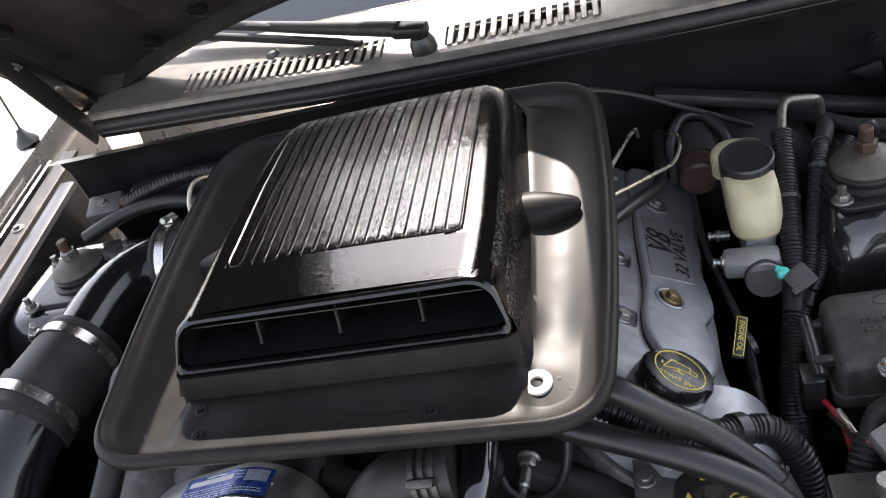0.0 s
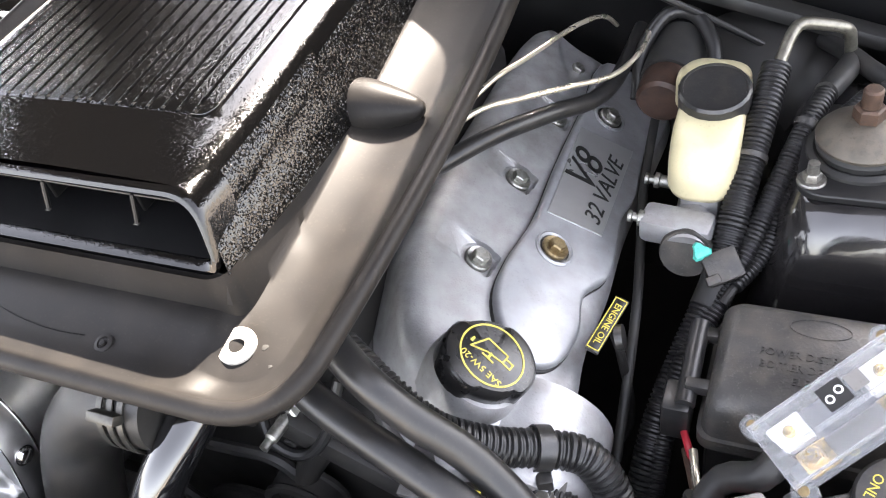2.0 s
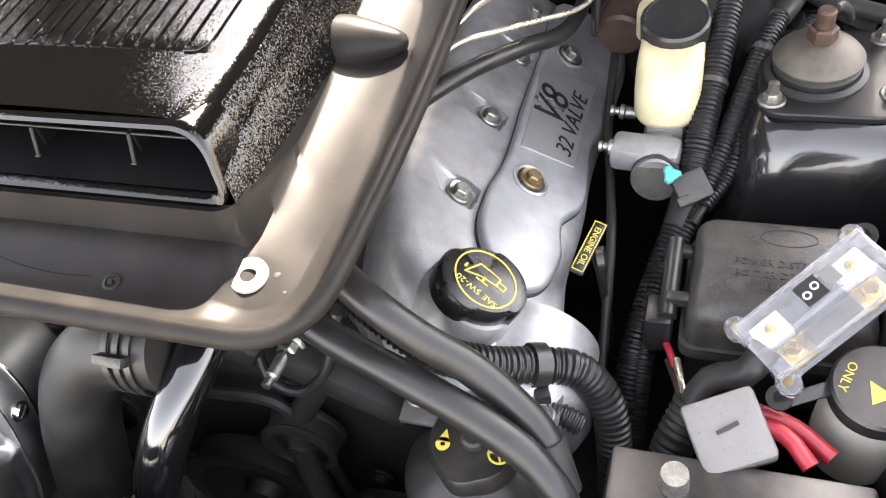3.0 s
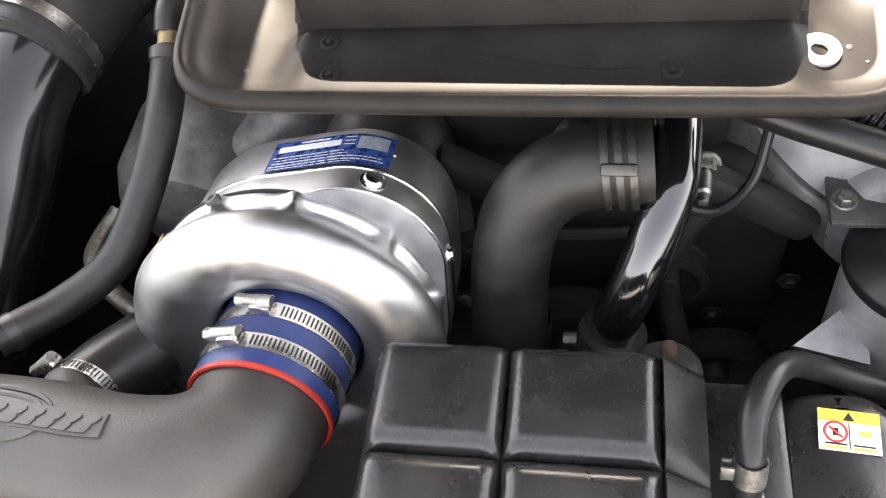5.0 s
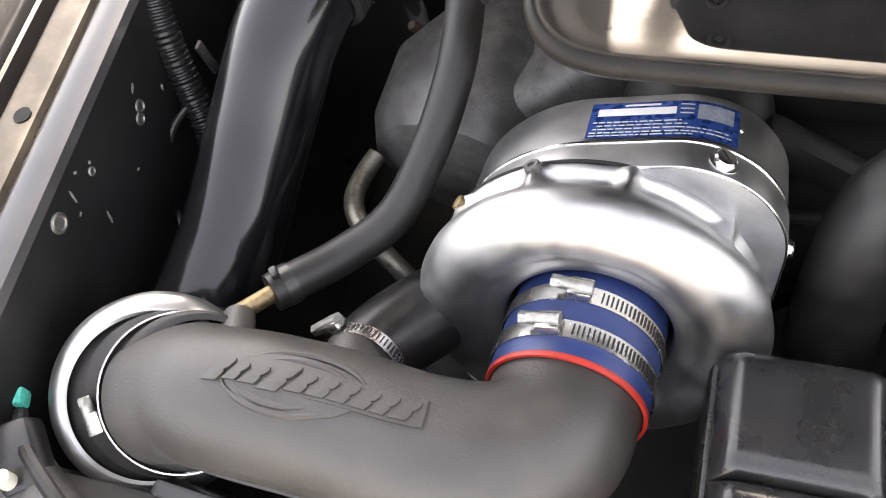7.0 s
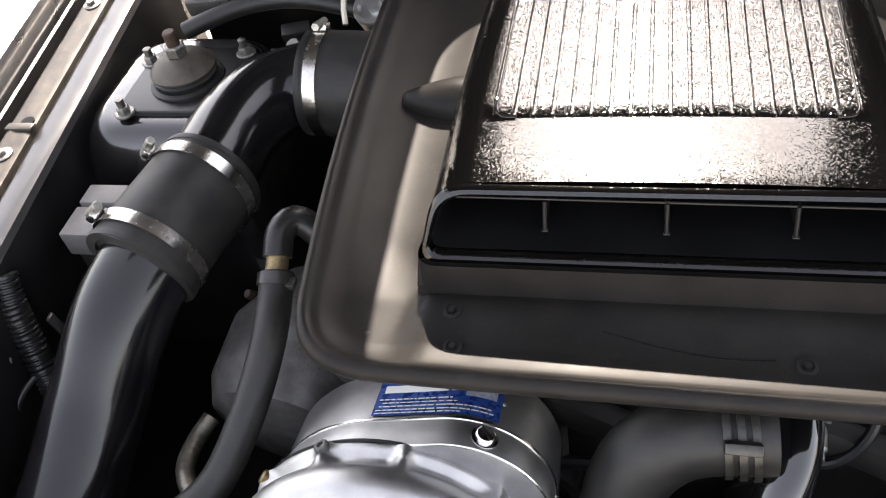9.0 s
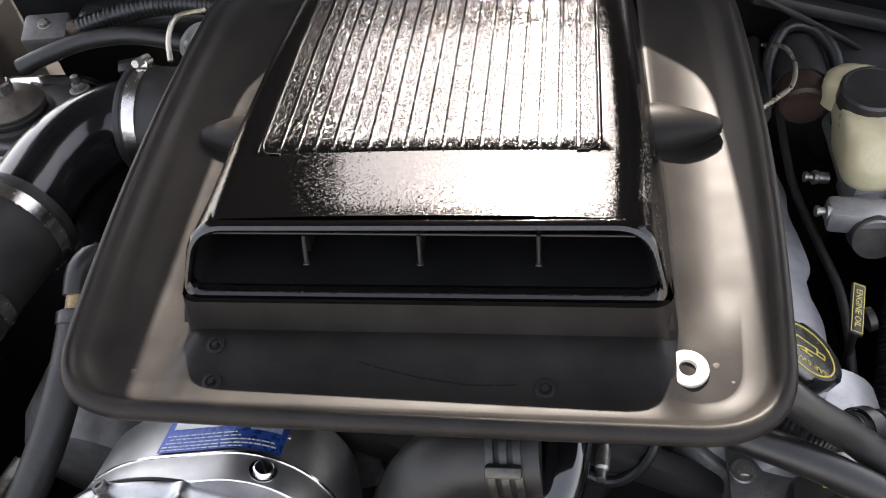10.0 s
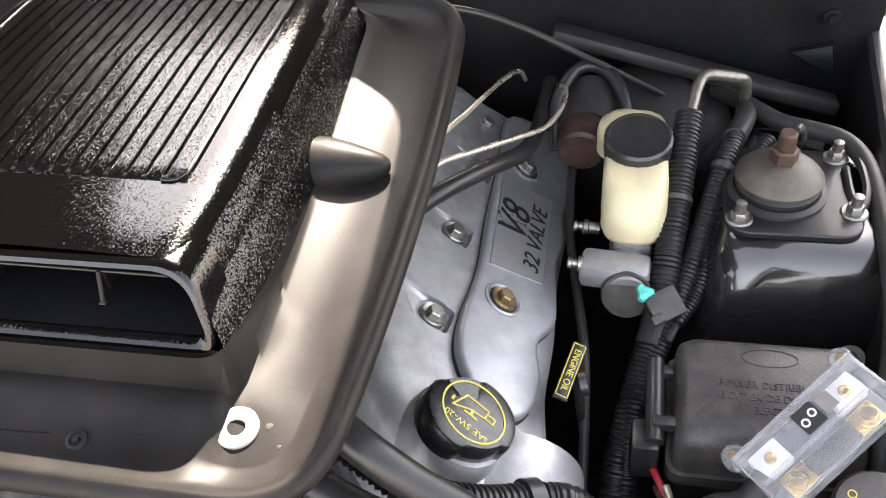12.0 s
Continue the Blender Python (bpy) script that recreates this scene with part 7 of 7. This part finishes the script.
part("pipe", Geo().tube([(0.090, 0.520, 0.990), (0.092, 0.488, 0.982), (0.089, 0.452, 0.972), (0.080, 0.425, 0.955), (0.068, 0.403, 0.925), (0.056, 0.392, 0.892), (0.050, 0.386, 0.85)], 0.0175, seg=24), M_GLOSSPIPE, water_pipe)
part("socket", Geo().lathe([(0.0185, 0.0), (0.0245, 0.0), (0.0255, -0.004), (0.0255, -0.05), (0, -0.05)], (0.053, 0.389, 0.876), (0.12, 0.12, 0.98), seg=32), M_HOSE_MATT, water_pipe, "dusty hose end")
part("socket_screw", Geo().hexagon((0.026, 0.385, 0.868), (-1, 0, 0), 0.010, 0.010), M_ZINC, water_pipe)

radiator = thing("radiator_tank", (0.0, 0.26, 0.80), "black moulded plastic radiator cover with raised pads", "radiator")


def pad(v, lo, hi, r):
    """1 inside, rounded off to 0 at the edges."""
    d = min(v - lo, hi - v)
    if d <= 0:
        return 0.0
    return 1.0 if d >= r else math.sqrt(max(0.0, 1 - (1 - d / r) ** 2))


def edge_grid(breaks, r):
    out = []
    for lo, hi in zip(breaks, breaks[1:]):
        for d in (0.0, 0.0006, 0.0016, 0.003, 0.005, 0.0075, 0.0105, 0.014):
            out += [lo + d, hi - d]
        out += list(np.linspace(lo + 0.014, hi - 0.014, 5))
    return sorted(set(round(v, 5) for v in out))


xs = edge_grid([-0.102, -0.0135, 0.080, 0.108], 0.012)
ys = edge_grid([0.13, 0.253, 0.331], 0.012)
rows = []
for y in ys:
    row = []
    for x in xs:
        bx = next((lo, hi) for lo, hi in ((-0.102, -0.0135), (-0.0135, 0.080), (0.080, 0.108)) if lo - 1e-6 <= x <= hi + 1e-6)
        by = next((lo, hi) for lo, hi in ((0.13, 0.253), (0.253, 0.331)) if lo - 1e-6 <= y <= hi + 1e-6)
        inner_x = pad(x, bx[0], bx[1], 0.014) if bx[1] < 0.1 else 1.0 - (x - 0.080) / 0.028 * 0.6
        h = min(inner_x, 1.0) * pad(y, by[0], by[1], 0.014)
        outer = pad(x, -0.106, 0.2, 0.02) * pad(y, 0.0, 0.336, 0.016)
        z = 0.945 + 0.014 * h - 0.03 * (1 - outer)
        if x > 0.080:
            z -= (x - 0.080) * 0.75
        z -= 0.008 * max(0, (0.253 - y) / 0.12)
        row.append((x, y, z))
    rows.append(row)
g = Geo().grid(rows)
part("cover_top", g, M_TANK, radiator, "rounded raised pads with valleys between", angle=60)
part("tank_body", Geo().box((0.215, 0.205, 0.10), pose(0.002, 0.2335, 0.868), 0.006), M_TANK, radiator)
part("drain_nipple", Geo().lathe([(0.024, -0.03), (0.024, 0.0), (0.020, 0.005), (0.012, 0.007), (0.0065, 0.008), (0.006, 0.020), (0.0045, 0.022), (0, 0.022)], (0.088, 0.346, 0.898), (0.0, 0.1, 1), seg=28), M_HOSE_MATT, radiator, "rusty-tipped stub")
part("nipple_tip", Geo().lathe([(0.0062, 0.0), (0.005, 0.012), (0.0035, 0.014), (0, 0.014)], (0.088, 0.348, 0.912), (0.0, 0.1, 1), seg=16), M_RUST, radiator, "rusty tip")

bottle = thing("coolant_bottle", (0.25, 0.27, 0.84), "black plastic coolant expansion bottle with a printed cap", "coolant bottle")
rows = []
for h, d in ((0.78, 0.0), (0.860, 0.0), (0.870, 0.003), (0.877, 0.009), (0.881, 0.018), (0.882, 0.030)):
    rows.append([(x, y, h - 0.02 * max(0.0, x - 0.25)) for x, y in rounded_ring(0.150 + d, 0.358 - d, 0.12 + d, 0.150 + d, 0.352 - d, 0.338 - d, 0.03, 0.035, side=8, corner=6)])
part("bottle_body", Geo().grid(rows, close_v=True, cap=True), M_TANK, bottle, angle=60)
rows = []
for h, d in ((0.86, 0.0), (0.890, 0.0), (0.8985, 0.003), (0.9035, 0.008), (0.906, 0.016)):
    rows.append([(x, y, h) for x, y in rounded_ring(0.152 + d, 0.238 - d * 0.8, 0.122 + d, 0.152 + d, 0.232 - d * 0.8, 0.336 - d, 0.025, 0.030, side=8, corner=6)])
part("bottle_shoulder", Geo().grid(rows, close_v=True, cap=True), M_TANK, bottle, "raised shoulder carrying the sticker", angle=60)
part("side_ledge", Geo().box((0.06, 0.2, 0.05), pose(0.130, 0.235, 0.882), 0.006), M_TANK, bottle)
cc = (0.289, 0.312, 0.902)
part("neck", Geo().lathe([(0.060, -0.034), (0.058, -0.026), (0.053, -0.019), (0.048, -0.018), (0.046, -0.012), (0, -0.012)], cc, (0, 0.06, 1), seg=48), M_TANK, bottle)
bcap = part("cap", Geo().lathe([(0.043, -0.017), (0.0440, -0.015), (0.0435, -0.005), (0.0395, -0.0005), (0.0345, 0.0012), (0, 0.0012)], cc, (0, 0.06, 1), seg=96, wobble=lambda a, r: 1 + (0.035 if r > 0.040 and math.cos(14 * a) > 0.1 else 0)), M_BLACKCAP, bottle, "notched black cap")
part("cap_disc", Geo().lathe([(0.0305, 0.001), (0.0305, 0.0022), (0, 0.0022)], cc, (0, 0.06, 1), seg=48), M_YELLOW, bcap, "yellow-rimmed warning disc")
part("cap_face", Geo().lathe([(0.0278, 0.0014), (0.0278, 0.0030), (0, 0.0030)], cc, (0, 0.06, 1), seg=48), M_PRINT, bcap, "white printed face")
bm_ = basis((cc[0], cc[1], cc[2] + 0.0032), (0, 0.06, 1))
g = Geo()
for cx, cy in ((-0.0045, 0.0120), (0.0145, -0.0005)):
    # a wavy filler seen from the side: thick top, teeth under it, thin frame
    q = bm_ @ pose(cx, cy, 0, 0, 0, -18)
    g.box((0.0165, 0.0030, 0.0003), q @ pose(0, 0.0032, 0), 0).box((0.0165, 0.0005, 0.0003), q @ pose(0, -0.0047, 0), 0)
    for sx in (-1, 1):
        g.box((0.0005, 0.0095, 0.0003), q @ pose(sx * 0.0080, 0, 0), 0)
    for k in range(4):
        g.prism([(-0.0062 + 0.0041 * k - 0.0015, 0.0018), (-0.0062 + 0.0041 * k + 0.0015, 0.0018), (-0.0062 + 0.0041 * k, -0.0002)], -0.00015, 0.00015, q, 0)
g.prism([(-0.0205, 0.0050), (-0.0170, 0.0080), (-0.0115, 0.0072), (-0.0095, 0.0048), (-0.0130, 0.0032), (-0.0180, 0.0034)], -0.00015, 0.00015, bm_, 0)
for x, y, w, h, q in ((-0.0185, 0.0125, 0.006, 0.0006, 40), (0.0035, 0.0205, 0.006, 0.0007, -18), (0.0045, 0.0183, 0.008, 0.0007, -18), (-0.0125, -0.0065, 0.0085, 0.0005, -14), (-0.0125, -0.0125, 0.0085, 0.0005, -14), (-0.0165, -0.0095, 0.0005, 0.0065, -14), (-0.0085, -0.0095, 0.0005, 0.0065, -14), (-0.0125, -0.0095, 0.0005, 0.0065, -14)):
    g.box((w, h, 0.0003), bm_ @ pose(x, y, 0, 0, 0, q), 0)
part("cap_pictograms", g, M_BLACKPRINT, bcap, "small black pictograms")
part("cap_strokes", Geo().box((0.011, 0.0007, 0.0003), bm_ @ pose(0.005, -0.0050, 0, 0, 0, 16), 0).box((0.011, 0.0007, 0.0003), bm_ @ pose(0.006, -0.0068, 0, 0, 0, 16), 0).box((0.008, 0.0007, 0.0003), bm_ @ pose(0.0085, -0.0083, 0, 0, 0, 16), 0), M_REDPRINT, bcap, "small red printed strokes")
part("cap_warning", Geo().prism([(-0.0045, -0.004), (0.0045, -0.004), (0, 0.0045)], 0, 0.0004, bm_ @ pose(0.004, -0.019, 0), 0), M_ORANGE, bcap, "orange warning triangle")
sm = basis((0.1955, 0.3035, 0.9075), (0.0, -0.05, 1), (1, -0.07, 0))
sm = sm @ Matrix.Diagonal((0.84, 0.84, 1, 1))
stick = part("sticker", Geo().box((0.043, 0.032, 0.0006), sm, 0), M_PRINT, bottle, "white and yellow warning sticker")
part("sticker_band", Geo().box((0.043, 0.0095, 0.0003), sm @ pose(0, 0.0115, 0.0005), 0), M_YELLOW, stick)
part("sticker_ring", Geo().lathe([(0.0072, 0), (0.0072, 0.0004), (0.0058, 0.0004), (0.0058, 0)], sm @ Vector((-0.0095, -0.0015, 0.0003)), (0, -0.05, 1), seg=24, cap=False).box((0.012, 0.0014, 0.0003), sm @ pose(-0.0095, -0.0015, 0.0005, 0, 0, -40), 0), M_REDPRINT, stick, "red prohibition ring")
g = Geo()
for x, y, w, h in ((-0.0095, -0.0108, 0.015, 0.0012), (0.010, -0.0108, 0.015, 0.0012), (0.0, -0.004, 0.0006, 0.020), (-0.0095, -0.0015, 0.004, 0.006)):
    g.box((w, h, 0.0002), sm @ pose(x, y, 0.0005), 0)
g.prism([(-0.004, 0.008), (0.004, 0.008), (0, 0.0145)], 0.0006, 0.0009, sm, 0)
part("sticker_lines", g, M_BLACKPRINT, stick, "small black printed lines")
g = Geo()
for x, y, w, h in ((-0.0095, -0.0135, 0.015, 0.002), (0.010, -0.0135, 0.015, 0.002), (0.011, -0.001, 0.009, 0.0035)):
    g.box((w, h, 0.0002), sm @ pose(x, y, 0.0005), 0)
part("sticker_yellow", g, M_YELLOW, stick)
overflow = thing("overflow_hose", (0.15, 0.31, 0.90), "glossy black overflow hose with a spring clamp", "rubber hose")
part("hose", Geo().tube([(0.131, 0.256, 0.906), (0.131, 0.268, 0.930), (0.132, 0.290, 0.944), (0.143, 0.316, 0.944), (0.160, 0.337, 0.929), (0.182, 0.349, 0.904), (0.215, 0.353, 0.880), (0.255, 0.355, 0.858), (0.30, 0.362, 0.835), (0.33, 0.375, 0.79)], 0.0088, seg=18), M_RUBBER_GLOSS, overflow)
part("spring_clamp", Geo().lathe([(0.0090, -0.008), (0.0102, -0.008), (0.0102, 0.008), (0.0090, 0.008)], (0.131, 0.266, 0.9265), (0, 0.42, 0.9), seg=24, cap=False).box((0.008, 0.0022, 0.010), pose(0.1175, 0.262, 0.929, -20), 0.0006).box((0.006, 0.0022, 0.008), pose(0.1175, 0.268, 0.929, -20), 0.0006), M_BOLT, overflow, "pale spring clamp with pinched ears")
part("union", Geo().lathe([(0.0085, -0.004), (0.0105, -0.003), (0.0105, 0.003), (0.0085, 0.004)], (0.131, 0.256, 0.9060), (0, 0.3, 0.95), seg=24, cap=False), M_BOLT, overflow, "pale ring at the hose foot")

# ---- passenger side bits ----
relay = thing("relay_box", (-0.56, 0.68, 0.88), "two grey relay boxes bolted on the apron", "relay")
part("relay", Geo().box((0.048, 0.041, 0.030), pose(-0.559, 0.660, 0.940), 0.002), M_FOIL, relay)
part("relay", Geo().box((0.046, 0.028, 0.030), pose(-0.558, 0.697, 0.943), 0.002), M_FOIL, relay)
part("relay_socket", Geo().box((0.04, 0.06, 0.05), pose(-0.560, 0.675, 0.905), 0.003), M_BLACKCAP, relay)
conn = thing("relay_block", (-0.535, 1.0, 0.985), "grey block with a red plug and black conduit by the firewall", "connector")
part("block", Geo().box((0.055, 0.042, 0.025), basis((-0.538, 1.000, 1.006), (0.1, -0.3, 1), (1, 0.15, 0)), 0.004), M_CAST_DARK, conn)
part("block_bolt", Geo().hexagon((-0.538, 0.998, 1.018), (0.1, -0.3, 1), 0.012, 0.006, 0.008), M_BOLT, conn)
part("red_plug", Geo().lathe([(0.010, 0), (0.012, 0.004), (0.012, 0.016), (0, 0.016)], (-0.510, 1.002, 1.007), (1, 0.1, 0.1), seg=18), M_RUST, conn)
part("conduit", Geo().tube([(-0.500, 1.003, 1.008), (-0.46, 1.01, 1.018), (-0.40, 1.02, 1.025), (-0.32, 1.02, 1.02), (-0.2, 1.0, 1.0)], 0.0115, seg=16, ribs=0.006, rib_depth=0.0005), M_LOOM, conn)
solid("vacuum_hose", Geo().tube([(-0.548, 0.936, 0.998), (-0.52, 0.945, 1.006), (-0.47, 0.96, 1.016), (-0.41, 0.965, 1.018), (-0.34, 0.955, 1.01), (-0.22, 0.93, 0.99)], 0.0105, seg=16), M_HOSE_MATT, "black rubber hose with an open end near the firewall", "rubber hose")
fuel = thing("fuel_rail_end", (-0.29, 0.89, 1.04), "bright round metal fuel regulator cap", "fuel regulator")
part("cap", Geo().lathe([(0.024, -0.03), (0.024, 0.0), (0.0225, 0.002), (0.018, 0.002), (0.0165, -0.003), (0.008, -0.003), (0.007, 0.004), (0, 0.004)], (-0.292, 0.890, 1.052), (-0.15, -0.45, 0.88), seg=36), M_CHROME, fuel)
part("tube", Geo().tube([(-0.318, 0.865, 1.045), (-0.322, 0.885, 1.06), (-0.318, 0.91, 1.07), (-0.30, 0.94, 1.06)], 0.003, seg=8), M_WIRE, fuel)
for p in ((-0.445, 0.93, 0.965), (-0.41, 0.92, 0.985)):
    solid("sensor", Geo().lathe([(0.010, -0.04), (0.010, 0.0), (0.008, 0.003), (0, 0.003)], p, (-0.2, -0.4, 0.9), seg=18), M_BOLT, "small dull metal sensor behind the charge pipe", "sensor", "sensors")
solid("sensor_plug", Geo().box((0.035, 0.018, 0.016), pose(-0.415, 0.95, 0.985, 20, 0, 15), 0.003), M_BLACKCAP, "black sensor plug beside the charge pipe", "connector")
solid("heater_pipe", Geo().tube([(-0.392, 0.500, 0.866), (-0.400, 0.478, 0.862), (-0.398, 0.452, 0.866), (-0.387, 0.432, 0.868), (-0.368, 0.415, 0.862), (-0.345, 0.402, 0.848), (-0.32, 0.39, 0.82)], 0.0085, seg=14), M_ALUPIPE, "oxidised bare aluminium pipe beside the supercharger", "pipe")
solid("apron_loom", Geo().tube([(-0.602, 0.575, 0.965), (-0.596, 0.558, 0.935), (-0.586, 0.540, 0.895), (-0.570, 0.515, 0.850), (-0.555, 0.47, 0.79), (-0.55, 0.42, 0.72)], 0.0125, seg=16, ribs=0.0055, rib_depth=0.0010), M_LOOM, "black corrugated loom running down the apron", "wiring loom", "wiring looms")
solid("apron_wire", Geo().tube([(-0.580, 0.530, 0.880), (-0.592, 0.505, 0.872), (-0.597, 0.480, 0.855), (-0.594, 0.455, 0.830), (-0.58, 0.43, 0.80)], 0.0034, seg=10), M_BLACKCAP, "thin black wire loop along the apron", "wire")
solid("apron_strap", Geo().box((0.004, 0.010, 0.040), pose(-0.585, 0.578, 0.884, 8), 0.001), M_CAST_DARK, "pale metal strap end on the apron", "bracket")
for y, z, r in ((0.484, 0.921, 0.0062), (0.476, 0.914, 0.0058), (0.401, 0.939, 0.0040), (0.347, 0.946, 0.0085)):
    solid("apron_plug", Geo().lathe([(r, -0.002), (r, 0.001), (r * 0.75, 0.002), (r * 0.6, 0.0008), (0, 0.0008)], (car_x(0.6045, y), y, z), (1, 0, 0.1), seg=16), M_BOLT, "small round metal plug in the apron", "plug", "apron plugs")
rng = random.Random(5)
for y, z, w, turn_ in ((0.489, 0.938, 0.009, 40), (0.372, 0.945, 0.012, 80), (0.385, 0.898, 0.012, 70), (0.388, 0.954, 0.003, 0), (0.366, 0.930, 0.004, 20), (0.520, 0.905, 0.006, 60), (0.44, 0.89, 0.003, 10), (0.405, 0.945, 0.003, 35)):
    a = Geo().prism([(w * f * math.cos(q) * 0.5, 0.0009 * math.sin(q) * rng.uniform(0.5, 1.5)) for q in np.arange(10) * math.pi / 5 for f in (1,)], -0.0005, 0.0005, pose(car_x(0.6040, y), y, z) @ basis((0, 0, 0), (1, 0, 0.1), (0, 1, 0)) @ pose(0, 0, 0, 0, 0, turn_), 0)
    part("apron_chip", a, M_CHIP, body, "small bare paint chip")

# ---- nose ----
lamp = thing("headlamp_housing", (-0.52, 0.10, 0.80), "grey headlamp bracket and adjuster behind the nose", "headlamp")
part("bracket", Geo().box((0.16, 0.10, 0.03), pose(-0.53, 0.130, 0.888, 10, 0, -30), 0.006), M_CAST_DARK, lamp)
part("adjuster", Geo().box((0.03, 0.05, 0.03), pose(-0.545, 0.185, 0.905, 20, 0, 35), 0.006), M_BLACKCAP, lamp)
part("adjuster_screw", Geo().lathe([(0.006, 0), (0.006, 0.01), (0, 0.01)], (-0.535, 0.165, 0.918), (0, 0, 1), seg=14), M_WHITE, lamp)
part("wire", Geo().tube([(-0.57, 0.215, 0.90), (-0.54, 0.19, 0.915), (-0.50, 0.165, 0.92), (-0.46, 0.14, 0.91)], 0.0055, seg=10), M_RUBBER, lamp)
part("wire_clip", Geo().box((0.018, 0.014, 0.014), pose(-0.575, 0.222, 0.905, 0, 0, 20), 0.003), M_TEAL, lamp, "teal wire clip")
grille = thing("radiator_shroud", (-0.30, 0.16, 0.84), "black and silver latch panel pieces below the intake tube", "panel")
part("shroud", Geo().box((0.20, 0.06, 0.03), pose(-0.36, 0.165, 0.862, 15, 0, -4), 0.006), M_BLACKCAP, grille)
part("silver_plate", Geo().box((0.10, 0.035, 0.006), pose(-0.36, 0.145, 0.884, 25, 0, -6), 0.003), M_CAST, grille, "bare silver plate")
latch = thing("hood_latch", (-0.15, 0.20, 0.84), "black latch with pale stop beside the radiator cover", "latch")
part("latch_body", Geo().box((0.05, 0.05, 0.05), pose(-0.155, 0.195, 0.868), 0.006), M_BLACKCAP, latch)
part("latch_slot", Geo().box((0.010, 0.02, 0.006), pose(-0.155, 0.192, 0.896), 0.001), M_WHITE, latch)
part("red_plug", Geo().box((0.022, 0.008, 0.008), pose(-0.133, 0.235, 0.88, 0, 0, 20), 0.002), M_REDWIRE, latch, "small red plug")
